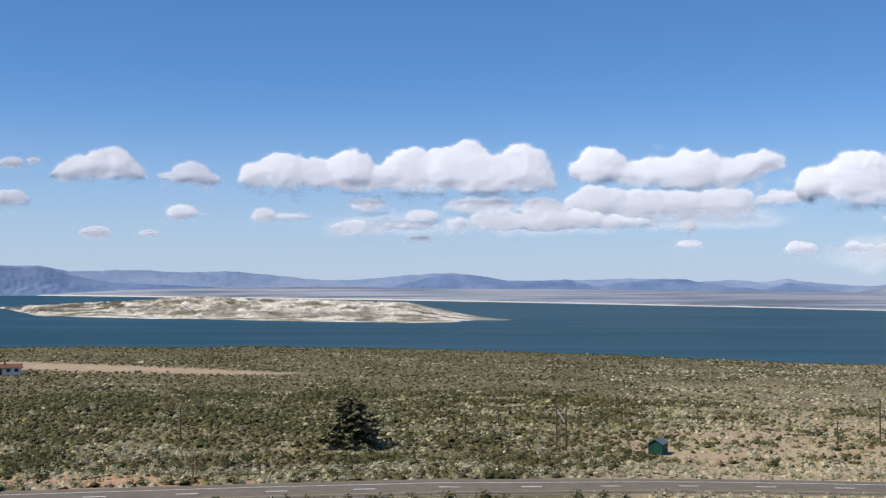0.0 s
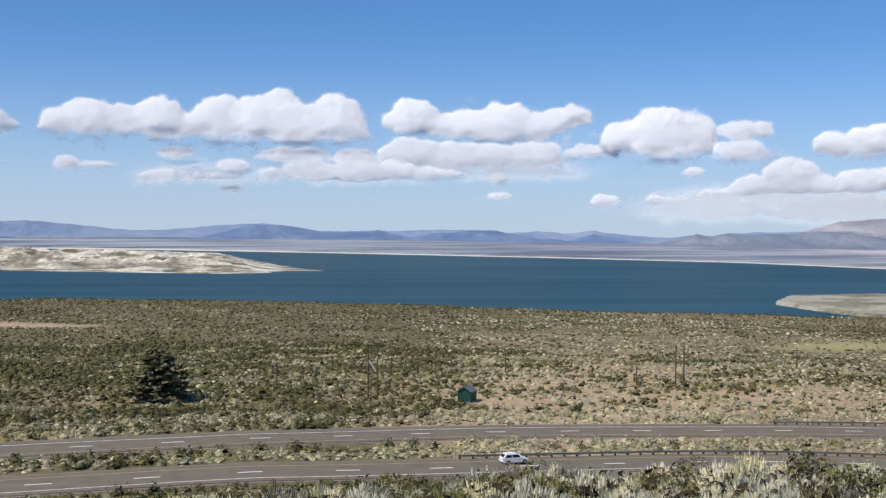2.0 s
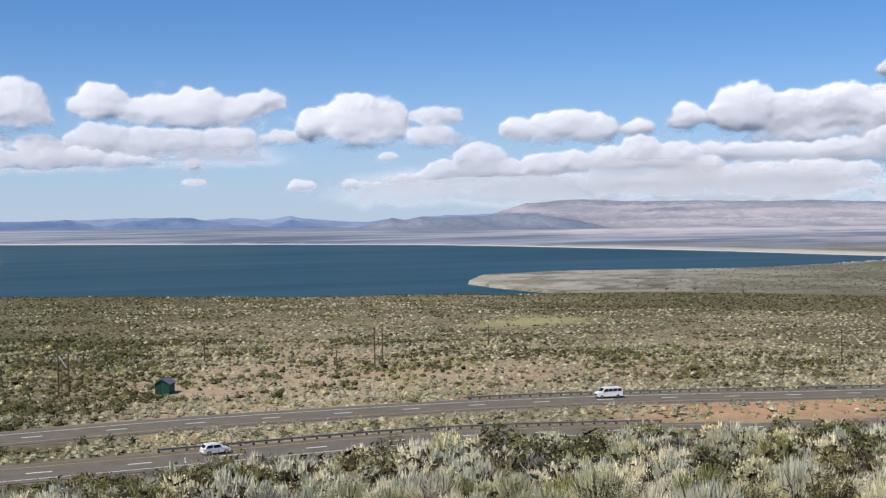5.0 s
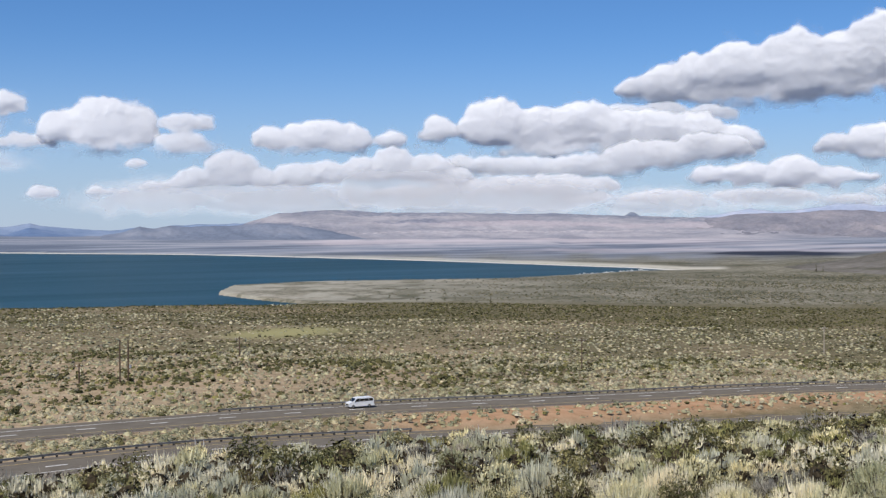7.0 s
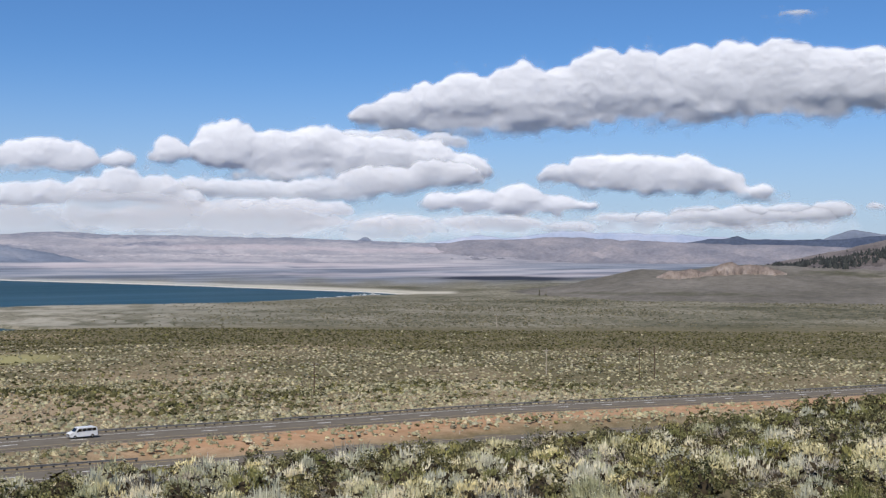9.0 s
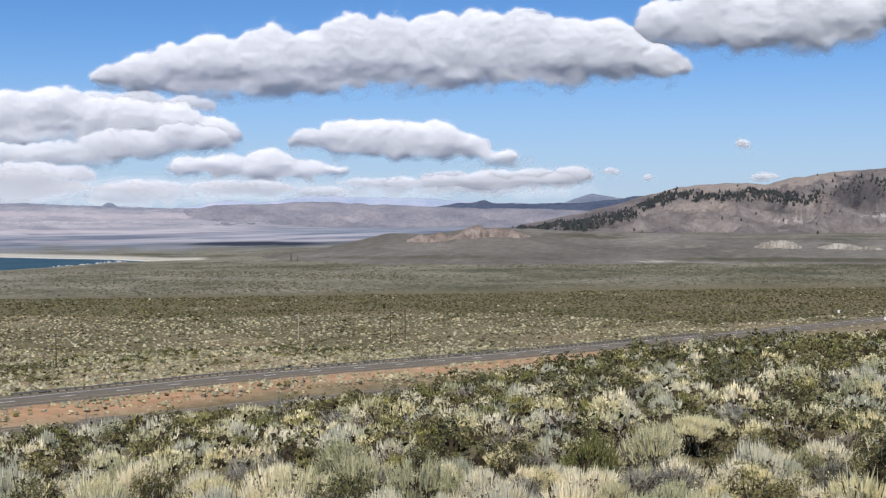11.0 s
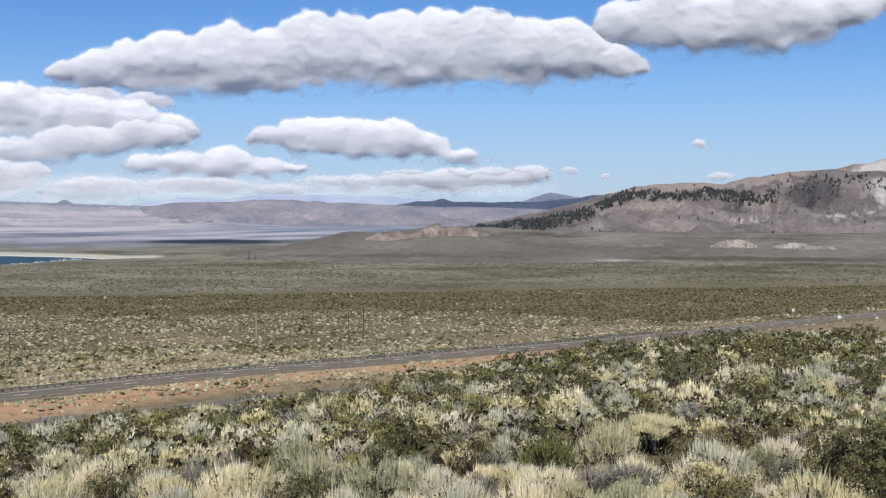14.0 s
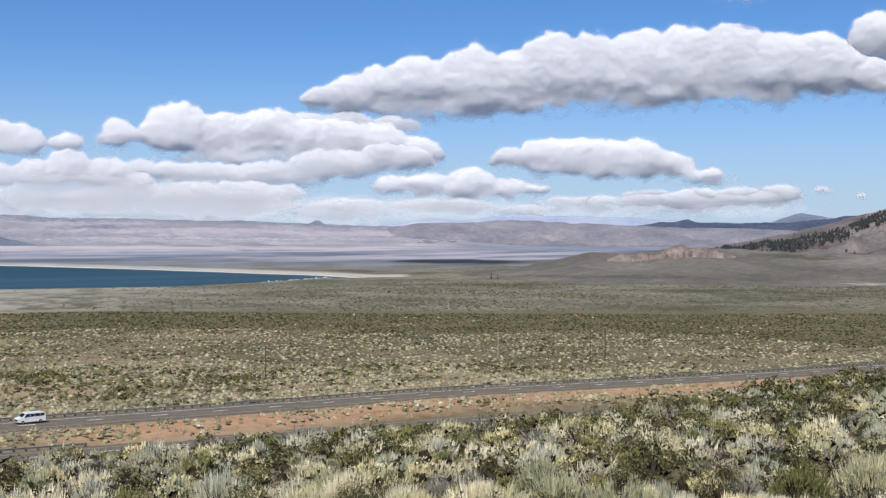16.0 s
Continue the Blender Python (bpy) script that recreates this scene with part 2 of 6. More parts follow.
# ---- ground ----
def ground_material():
    m, n, l, b = material("desert_ground", 0.95, 0.1)
    z = n.new("ShaderNodeAttribute")
    z.attribute_name = "soil"
    sep = n.new("ShaderNodeSeparateColor")
    l.new(z.outputs["Color"], sep.inputs[0])
    pos = n.new("ShaderNodeNewGeometry").outputs["Position"]
    big, mid, fine = noise_tex(n, l, 0.02, 6, 0.6, pos), noise_tex(n, l, 0.25, 6, 0.7, pos), noise_tex(n, l, 4.0, 5, 0.7, pos)
    tan = ramp(n, [(0.3, (0.34, 0.255, 0.155)), (0.5, (0.47, 0.36, 0.235)), (0.72, (0.56, 0.45, 0.31))])
    l.new(mid.outputs[0], tan.inputs[0])
    grit = ramp(n, [(0.3, (0.55, 0.55, 0.55)), (0.7, (1.15, 1.12, 1.08))])
    l.new(fine.outputs[0], grit.inputs[0])
    lit = n.new("ShaderNodeAttribute")
    lit.attribute_name = "litter_shade"
    # dark duff, which also stands for shade between the hillside shrubs
    duff_shade = ramp(n, [(0.35, (0.118, 0.108, 0.056)), (0.62, (0.225, 0.192, 0.112))])
    l.new(mid.outputs[0], duff_shade.inputs[0])
    soil = mix(n, l, lit.outputs["Fac"], tan.outputs[0], duff_shade.outputs[0])
    soil = mix(n, l, 1.0, soil, grit.outputs[0], "MULTIPLY")
    red = ramp(n, [(0.3, (0.36, 0.20, 0.105)), (0.7, (0.52, 0.33, 0.20))])
    l.new(mid.outputs[0], red.inputs[0])
    soil = mix(n, l, sep.outputs[0], soil, red.outputs[0])
    # scrub on the lake basin, seen from far off
    streak = noise_tex(n, l, 1.0, 6, 0.65, scaled(n, l, 0.012, 0.012, 0.05))
    basin = ramp(n, [(0.38, (0.112, 0.108, 0.072)), (0.48, (0.185, 0.172, 0.126)), (0.62, (0.275, 0.252, 0.198))])
    l.new(streak.outputs[0], basin.inputs[0])
    speck = noise_tex(n, l, 0.22, 3, 0.7, pos)
    dots = ramp(n, [(0.42, (0.55, 0.58, 0.5)), (0.56, (1.08, 1.05, 1.02))])
    l.new(speck.outputs[0], dots.inputs[0])
    basin = mix(n, l, 1.0, basin.outputs[0], dots.outputs[0], "MULTIPLY")
    soil = mix(n, l, sep.outputs[1], soil, basin)
    pale = ramp(n, [(0.3, (0.48, 0.445, 0.36)), (0.7, (0.64, 0.60, 0.51))])
    l.new(mid.outputs[0], pale.inputs[0])
    soil = mix(n, l, sep.outputs[2], soil, pale.outputs[0])
    z2 = n.new("ShaderNodeAttribute")
    z2.attribute_name = "cover"
    sep2 = n.new("ShaderNodeSeparateColor")
    l.new(z2.outputs["Color"], sep2.inputs[0])
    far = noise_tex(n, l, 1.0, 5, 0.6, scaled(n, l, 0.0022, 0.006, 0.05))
    # far plain colours with the blue-grey of distance haze mixed in
    hazed_plain = ramp(n, [(0.38, (0.13, 0.155, 0.205)), (0.5, (0.235, 0.26, 0.31)), (0.62, (0.37, 0.375, 0.415))])
    l.new(far.outputs[0], hazed_plain.inputs[0])
    soil = mix(n, l, sep2.outputs[0], soil, hazed_plain.outputs[0])
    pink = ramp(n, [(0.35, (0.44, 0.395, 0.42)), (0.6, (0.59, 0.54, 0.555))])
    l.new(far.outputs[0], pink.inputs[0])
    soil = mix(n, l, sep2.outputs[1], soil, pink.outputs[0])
    soil = mix(n, l, sep2.outputs[2], soil, (0.33, 0.30, 0.14))
    dk = n.new("ShaderNodeAttribute")
    dk.attribute_name = "dark_ground"
    soil = mix(n, l, dk.outputs["Fac"], soil, (0.035, 0.04, 0.058))
    l.new(soil, b.inputs["Base Color"])
    bp = n.new("ShaderNodeBump")
    bp.inputs["Strength"].default_value, bp.inputs["Distance"].default_value = 0.6, 0.05
    l.new(fine.outputs[0], bp.inputs["Height"])
    l.new(bp.outputs[0], b.inputs["Normal"])
    return m


def build_ground():
    az = np.concatenate([np.arange(-180, -32, 6.0), np.arange(-32, 23, 0.56), np.arange(23, 36, 0.2), np.arange(36, 96, 0.56), np.arange(96, 180, 6.0)])
    r = np.concatenate([np.arange(0.0, 40, 2.0), np.arange(40, 130, 3.0), np.arange(130, 200, 1.75), np.arange(200, 520, 8.0), np.arange(520, 780, 9.0), np.geomspace(780, 1700, 90), np.geomspace(1720, 4960, 90)])
    R, A = np.meshgrid(r, az, indexing="ij")
    x, y = polar(A.ravel(), R.ravel())
    z, orange, low, lake_in, rr, aa, edge, r_far = ground_z(x, y, True)
    # pale strand along the water, hazed plains behind the lake, a yellow meadow on the plain
    dist_far = rr - r_far
    strand = low * (1 - lake_in) * sstep(-15, 5, dist_far) * (1 - sstep(20, 90, dist_far * 1000 / np.maximum(rr, 500))) * (aa < 48)
    spit = low * (1 - lake_in) * (rr < r_far) * (aa > 20) * (1 - sstep(26, 47, aa)) * (0.08 + 0.42 * sstep(0.42, 0.6, fbm(aa * 0.9, rr / 22, 4)))
    pale = np.clip(strand * 0.9 + spit, 0, 1)
    # distance haze painted on the ground, setting in beyond about 1200 m
    hazed_plain = low * sstep(1150, 2000, rr + 500 * (fbm(aa * 0.7, rr / 260, 4) - 0.5)) * (dist_far > 0) * (1 - 0.95 * sstep(60, 67, aa))
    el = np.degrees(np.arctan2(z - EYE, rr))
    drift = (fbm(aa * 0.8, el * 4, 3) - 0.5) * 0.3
    pink = hazed_plain * (np.exp(-((el + 0.63 + drift) / 0.16) ** 2) * sstep(24, 30, aa) * (1 - sstep(44, 54, aa)) + 0.7 * np.exp(-((el + 1.08 + 0.7 * drift) / 0.09) ** 2) * sstep(36, 42, aa) * (1 - sstep(56, 62, aa)) + 0.5 * np.exp(-((el + 0.85 + 0.5 * drift) / 0.05) ** 2) * sstep(44, 50, aa))
    meadow = np.exp(-(((aa - 27.4) / 3.1) ** 2 + ((rr - 402 - (aa - 27.4) * 5) / 22) ** 2) ** 2)
    patch = fbm(x / 38, y / 38, 4)
    # the term within 110 m darkens the hillside soil like shaded gaps
    litter_shade = np.clip(0.55 + 1.2 * (patch - 0.5) + 0.5 * (1 - sstep(1, 13, aa)) - 0.55 * np.exp(-((aa - 17) / 10) ** 2) * sstep(100, 140, rr) * (1 - sstep(250, 350, rr)) + 0.4 * sstep(290, 370, rr) * (1 - 0.2 * sstep(36, 46, aa)) + 0.12 * sstep(36, 46, aa) + 0.7 * (rr < 110), 0, 1) * (1 - np.clip(orange, 0, 1))
    litter_shade = np.maximum(litter_shade, sstep(-20, 20, rr - edge + 105 + 130 * sstep(58, 76, aa)) * sstep(24, 36, aa) * (0.85 + 0.3 * patch))
    track = np.exp(-((y - 391 + 0.32 * (x + 41)) / (5 + 13 * sstep(-40, -130, x))) ** 4) * (1 - sstep(-60, -38, x)) * (0.6 + 0.5 * patch)
    clear = np.clip(np.exp(-(((x - 47) / 8) ** 2 + ((y - 213.5) / 4.5) ** 2) ** 2) + np.exp(-(((x + 25) / 8) ** 2 + ((y - 211.5) / 3) ** 2)), 0, 1)
    litter_shade, pale = litter_shade * (1 - np.clip(track + clear, 0, 1)), np.clip(pale + 0.18 * track + 0.18 * clear, 0, 1)
    orange = orange + 0.35 * clear + 0.45 * track
    wob = (fbm(aa * 1.5, el * 3, 3) - 0.5)
    # long dark streaks on the ground of the lake basin
    dark_ground = low * np.clip(3.6 * np.exp(-(((aa - 50.4) / 2.4) ** 2 + ((el + 1.22 + 0.06 * wob) / 0.07) ** 2)) + 0.5 * np.exp(-(((aa - 56.5) / 3.2) ** 2 + ((el + 1.0 + 0.06 * wob) / 0.035) ** 2)) + 0.35 * np.exp(-(((aa - 40) / 6) ** 2 + ((el + 1.1 + 0.1 * wob) / 0.06) ** 2)), 0, 1)
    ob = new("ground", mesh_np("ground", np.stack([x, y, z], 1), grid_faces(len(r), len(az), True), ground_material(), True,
                               [("soil", np.stack([np.clip(orange, 0, 1), low, pale], 1)), ("cover", np.stack([hazed_plain, pink, meadow], 1)), ("litter_shade", litter_shade), ("dark_ground", dark_ground)]))
    return tagged(ob, "sagebrush desert ground falling to a lake basin", "ground", kind="structure")


build_ground()


# ---- lake ----
def water_material():
    m, n, l, b = material("lake_water", 0.22, 0.2)
    pos = scaled(n, l, 0.002, 0.012, 0.02)
    wind = noise_tex(n, l, 1.0, 5, 0.6, pos)
    c = ramp(n, [(0.3, (0.008, 0.045, 0.054)), (0.6, (0.010, 0.054, 0.065)), (0.78, (0.013, 0.068, 0.080))])
    l.new(wind.outputs[0], c.inputs[0])
    l.new(c.outputs[0], b.inputs["Base Color"])
    rr = ramp(n, [(0.35, (0.46, 0.46, 0.46)), (0.7, (0.38, 0.38, 0.38))])
    l.new(wind.outputs[0], rr.inputs[0])
    l.new(rr.outputs[0], b.inputs["Roughness"])
    wave = noise_tex(n, l, 0.35, 4, 0.6, scaled(n, l, 0.5, 1.0, 1.0))
    bp = n.new("ShaderNodeBump")
    bp.inputs["Strength"].default_value, bp.inputs["Distance"].default_value = 0.5, 0.6
    l.new(wave.outputs[0], bp.inputs["Height"])
    l.new(bp.outputs[0], b.inputs["Normal"])
    return m


def build_lake():
    az, r = np.arange(-100, 50.1, 1.0), np.geomspace(500, 4900, 40)
    R, A = np.meshgrid(r, az, indexing="ij")
    x, y = polar(A.ravel(), R.ravel())
    ob = new("water", mesh_np("water", np.stack([x, y, np.full(x.shape, LAKE)], 1), grid_faces(len(r), len(az)), water_material(), True))
    tagged(ob, "deep blue salt lake with faint wind streaks", "lake", kind="structure")


build_lake()


def build_strand():
    """The white salt beach that edges the far water."""
    az = np.arange(-60, 46.2, 0.1)
    r = shore(table(az, T_FAR)) + (fbm(az * 0.9, az * 0 + 5, 4) - 0.5) * 14
    wide = r / 2900 * (0.7 + 0.9 * fbm(az * 0.35, az * 0 + 9, 3)) * (1 - 0.3 * sstep(6, 20, az))
    rows = [np.stack([*polar(az, r + d * r / 2900), LAKE + h * wide], 1) for d, h in ((-22, 0.05), (-14, 0.6), (-5, 1.7), (8, 2.0))]
    ob = new("shore", mesh_np("shore", np.concatenate(rows), grid_faces(4, len(az)), plain_mat("salt_beach", (0.58, 0.55, 0.49), 0.95, 0.1, 0, 0.2, 0.02), True))
    tagged(ob, "thin white salt beach along the far shore", "shore", kind="structure")


build_strand()


# ---- hills and mountains ----
def rock_material(name, dark, mid, light, scale=0.006, stretch=3.0, bump=0.6, grain=0.22, zones=()):
    m, n, l, b = material(name, 0.95, 0.1)
    big = noise_tex(n, l, 1.0, 7, 0.65, scaled(n, l, scale, scale, scale * stretch))
    c = ramp(n, [(0.32, dark), (0.5, mid), (0.68, light)])
    l.new(big.outputs[0], c.inputs[0])
    fine = noise_tex(n, l, scale * 14, 4, 0.7, n.new("ShaderNodeNewGeometry").outputs["Position"])
    f = ramp(n, [(0.35, (1 - grain,) * 3), (0.65, (1 + 0.6 * grain,) * 3)])
    l.new(fine.outputs[0], f.inputs[0])
    col = c.outputs[0]
    if zones:   # other rock, soil and (on the mesa) haze tone, with debris streaks running down the slope
        at, sep = n.new("ShaderNodeAttribute"), n.new("ShaderNodeSeparateColor")
        at.attribute_name = "zone"
        l.new(at.outputs["Color"], sep.inputs[0])
        streak = noise_tex(n, l, 1.0, 4, 0.6, scaled(n, l, 0.05, 0.05, 0.006))
        for k, z in enumerate(zones):
            edge = n.new("ShaderNodeMapRange")
            edge.interpolation_type = "SMOOTHSTEP"
            add = n.new("ShaderNodeMath")
            l.new(sep.outputs[k], add.inputs[0])
            l.new(streak.outputs[0], add.inputs[1])
            for key, v in zip(("From Min", "From Max", "To Min", "To Max"), (0.62, 1.2, 0.0, 0.85)):
                edge.inputs[key].default_value = v
            l.new(add.outputs[0], edge.inputs["Value"])
            col = mix(n, l, edge.outputs[0], col, z)
    l.new(mix(n, l, 1.0, col, f.outputs[0], "MULTIPLY"), b.inputs["Base Color"])
    bp = n.new("ShaderNodeBump")
    bp.inputs["Strength"].default_value, bp.inputs["Distance"].default_value = bump, 6.0
    l.new(fine.outputs[0], bp.inputs["Height"])
    l.new(bp.outputs[0], b.inputs["Normal"])
    return m


def range_z(az, u, crest_el, r0, r1, gully, seed):
    """Height of a range: u from 0 at its foot to 1 at its crest and on to 1.35 behind it."""
    r = r0 + (r1 - r0) * u
    el = table(az, crest_el) + (fbm(az * 1.7 + seed, az * 0 + seed, 5) - 0.5) * 0.10
    top = EYE + r1 * np.tan(np.radians(el))
    x, y = polar(az, r)
    base = ground_z(*polar(az, np.full(az.shape, r0))) - 4
    up = np.where(u <= 1, 0.3 * u + 0.7 * u ** 2.2, 1 - 2.2 * (u - 1))
    grain = max(6.0, 0.15 * (r1 - r0))
    rough = (ridged(x / grain + seed, y / grain + seed, 5) - 0.62) * gully * np.clip(3.4 * u * (1.01 - u), 0, 1)
    return x, y, base + np.maximum(top - base, 0) * np.clip(up + rough, 0, 1.2)


def build_range(name, crest_el, r0, r1, mat, label, gully=0.3, seed=1.0, step=0.1, rows=26, zone=None):
    az = np.arange(crest_el[0][0], crest_el[-1][0], step)
    u = np.concatenate([np.linspace(0, 1, rows), [1.08, 1.2, 1.35]])
    U, A = np.meshgrid(u, az, indexing="ij")
    x, y, z = range_z(A.ravel(), U.ravel(), crest_el, r0, r1, gully, seed)
    el = np.degrees(np.arctan2(z - EYE, np.hypot(x, y)))
    attrs = [("zone", np.clip(np.stack(zone(A.ravel(), el), 1), 0, 1))] if zone else []
    ob = new(name, mesh_np(name, np.stack([x, y, z], 1), grid_faces(len(u), len(az)), mat, True, attrs))
    return tagged(ob, label, "mountain" if "mountain" in name else "hill", kind="structure")


# far ranges: the blue of distance haze is mixed into the rock colours
BLUE = rock_material("hazed_range_rock", (0.16, 0.225, 0.345), (0.21, 0.275, 0.40), (0.265, 0.325, 0.44), bump=0.2, grain=0.06)
DEEP_BLUE = rock_material("hazed_front_rock", (0.105, 0.165, 0.29), (0.15, 0.215, 0.345), (0.205, 0.265, 0.39), bump=0.2, grain=0.08)
MESA = rock_material("hazed_mesa_rock", (0.23, 0.235, 0.28), (0.325, 0.32, 0.355), (0.435, 0.41, 0.435), 0.004, 8.0, 0.3, 0.1, zones=((0.44, 0.395, 0.425), (0.54, 0.49, 0.51), (0.14, 0.165, 0.23)))
LOWHILL = rock_material("hazed_low_hill_rock", (0.145, 0.175, 0.235), (0.19, 0.22, 0.285), (0.26, 0.28, 0.335), bump=0.3, grain=0.1)
SNOWY = rock_material("hazed_snow_rock", (0.30, 0.36, 0.50), (0.37, 0.42, 0.54), (0.47, 0.49, 0.58), bump=0.2, grain=0.08)
PINE = rock_material("hazed_pine_slope", (0.05, 0.068, 0.115), (0.075, 0.095, 0.145), (0.10, 0.12, 0.165))
BROWN = rock_material("hazed_brown_rock", (0.17, 0.175, 0.215), (0.24, 0.235, 0.27), (0.325, 0.30, 0.32), bump=0.4, grain=0.14)
TAN, SCREE, DARK = (0.35, 0.295, 0.255), (0.54, 0.51, 0.49), (0.085, 0.08, 0.082)
GREY = rock_material("grey_hill_rock", (0.12, 0.105, 0.105), (0.20, 0.175, 0.168), (0.30, 0.262, 0.242), 0.007, 1.2, 1.0, zones=(TAN, SCREE, DARK))
PEAK = rock_material("peak_rock", (0.17, 0.14, 0.13), (0.29, 0.235, 0.21), (0.40, 0.335, 0.30), 0.012, 1.2, zones=(TAN, SCREE, DARK))
SCRUB = rock_material("scrub_hill", (0.128, 0.118, 0.098), (0.182, 0.166, 0.142), (0.245, 0.224, 0.195), 0.008, 1.5, zones=((0.30, 0.265, 0.21), (0.47, 0.44, 0.375), (0.092, 0.09, 0.055)))


def blob(a, e, a0, e0, wa, we, slant=0.0):
    return np.exp(-(((a - a0) / wa) ** 2 + ((e - e0 - slant * (a - a0)) / we) ** 2) ** 1.4)


def hill_zones(a, e):
    crest = table(a, HILL_CREST)
    wob = 1.8 * (fbm(a * 2.6, e * 5, 5) - 0.5)
    tan = (sstep(0.42, 0.22, crest - e + 0.4 * wob) * sstep(68.8, 69.6, a) * (1 - sstep(77, 79, a)) + 0.85 * blob(a, e, 71.2, 0.45, 1.9, 0.25) + 0.7 * blob(a, e, 76.2, 0.55, 1.3, 0.45) * (0.6 + wob))
    pale = blob(a, e + 0.25 * wob, 81.5, 1.05, 0.95, 0.62, -0.25) + 0.9 * blob(a, e + 0.2 * wob, 83.2, 1.35, 0.55, 0.12, 0.75) + 0.5 * blob(a, e + 0.2 * wob, 79.6, 0.05, 2.0, 0.16, 0.08) + 0.7 * blob(a, e, 75.3, -0.2, 1.2, 0.04)
    dark = 0.75 * blob(a, e + 0.4 * wob, 78.3, 1.0, 1.4, 0.7) + 0.8 * blob(a, e, 83.6, 0.4, 1.3, 0.5) + 0.7 * blob(a, e + 0.3 * wob, 74.9, 0.3, 0.9, 0.3) + 0.9 * blob(a, e, 82.3, 1.7, 1.8, 0.22, -0.05)
    return tan, pale * (a > 70), dark * (1 - np.clip(pale, 0, 1))


def mesa_zones(a, e):
    wob = 1.6 * (fbm(a * 0.8, e * 5, 4) - 0.5)
    tan = 0.7 * blob(a, e + 0.2 * wob, 42, 0.15, 12, 0.14, -0.01)
    pale = 0.55 * blob(a, e + 0.1 * wob, 38, -0.18, 10, 0.05)
    # blue-grey haze tone painted on the left end and along the rim
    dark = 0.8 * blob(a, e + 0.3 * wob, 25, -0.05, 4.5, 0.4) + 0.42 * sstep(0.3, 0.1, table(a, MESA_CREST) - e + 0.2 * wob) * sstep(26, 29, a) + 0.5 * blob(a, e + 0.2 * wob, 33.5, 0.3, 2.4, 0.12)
    return tan, pale, dark


def peak_zones(a, e):
    wob = fbm(a * 2.2, e * 4, 4) - 0.5
    return 0.3 + 1.2 * wob, blob(a, e + 0.3 * wob, 81.0, 2.2, 1.0, 0.28, 0.15) + 0.7 * blob(a, e, 83.6, 2.45, 0.5, 0.2), 0.5 * blob(a, e, 82.4, 2.75, 0.5, 0.15)


def knoll_zones(a, e):
    wob = fbm(a * 0.9, e * 5, 4) - 0.5
    tan = 0.4 * sstep(64, 68, a) * sstep(0.0, 0.25, wob) + 0.8 * blob(a, e + 0.1 * wob, 81, -2.25, 4.5, 0.12)
    pale = 0.75 * blob(a, e, 69, -2.1, 1.2, 0.04) + 0.6 * blob(a, e, 82.5, -1.45, 1.6, 0.03)
    dark = 0.85 * blob(a, e + 0.12 * wob, 75.5, -1.98, 6.5, 0.10) + 0.6 * blob(a, e + 0.2 * wob, 66, -0.9, 2.4, 0.14) + 0.55 * blob(a, e, 76, -1.05, 6, 0.05) + 0.5 * blob(a, e + 0.1 * wob, 58, -1.9, 7, 0.1)
    return tan, pale, dark


FAR_CREST = [(-45, 0.5), (-32, 0.7), (-24, 0.6), (-20.2, 0.81), (-18.5, 0.82), (-17.3, 0.57), (-14.3, 0.64), (-12, 0.55), (-10.2, 0.61), (-8.1, 0.43), (-5.7, 0.17), (-3.6, 0.25), (-1.4, 0.47), (0.2, 0.53), (1.8, 0.42), (3.1, 0.18), (6.6, 0.22), (7.9, 0.28), (10.6, 0.28), (12, 0.14), (13.3, 0.24), (14.6, 0.13), (16, 0.29), (17.1, 0.1), (19.4, -0.07), (20.7, 0.13), (21.6, -0.01), (22.2, 0.2), (25.8, 0.28), (28, 0.2), (31, -0.3)]
MESA_CREST = [(19.5, -0.5), (22, -0.25), (25.2, 0.15), (27.1, 0.72), (29.1, 0.88), (32.6, 0.74), (40.4, 0.66), (43.3, 0.55), (47.4, 0.42), (50, 0.35), (54, -0.2)]
BUTTE_CREST = [(43.1, 0.3), (43.45, 0.55), (43.7, 0.7), (43.85, 0.7), (44.1, 0.54), (44.5, 0.3)]
BROWN_CREST = [(44, -0.4), (46.8, 0.3), (48.7, 0.58), (50.5, 0.6), (53, 0.75), (55, 0.66), (58, 0.5), (61, 0.42), (65, 0.35), (72, 0.1)]
SNOW_CREST = [(46, 0.3), (48.5, 0.75), (49.2, 0.85), (50.3, 0.7), (52, 0.85), (53.0, 1.05), (55, 0.95), (58, 0.9), (61, 0.7), (66, 0.6)]
PINE_CREST = [(58.2, 0.4), (59.4, 0.59), (60.1, 0.67), (60.5, 0.7), (61.2, 0.78), (61.6, 0.66), (64.0, 0.63), (65.9, 0.68), (67.3, 0.8), (68.1, 0.93), (70, 1.0), (74, 0.8), (80, 0.3)]
CONE_CREST = [(63.6, 0.45), (64.9, 0.62), (65.5, 0.86), (66.0, 1.04), (66.3, 1.07), (66.8, 0.98), (67.4, 0.88), (68.7, 0.75), (71, 0.4)]
HILL_CREST = [(61, -0.85), (63, -0.35), (65.5, 0.1), (67.5, 0.62), (69, 1.05), (70.3, 1.36), (71.1, 1.44), (73, 1.55), (74.3, 1.46), (75.5, 1.76), (77.7, 2.03), (79.1, 2.11), (79.9, 1.97), (81.1, 2.0), (82, 1.84), (84, 2.1), (90, 2.4), (100, 1.8)]
PEAK_CREST = [(76, 1.2), (78.6, 2.0), (79.9, 2.28), (80.6, 2.34), (81.4, 2.58), (82.3, 2.86), (83.2, 2.84), (84, 2.95), (86, 3.1), (92, 2.6), (98, 1.5)]
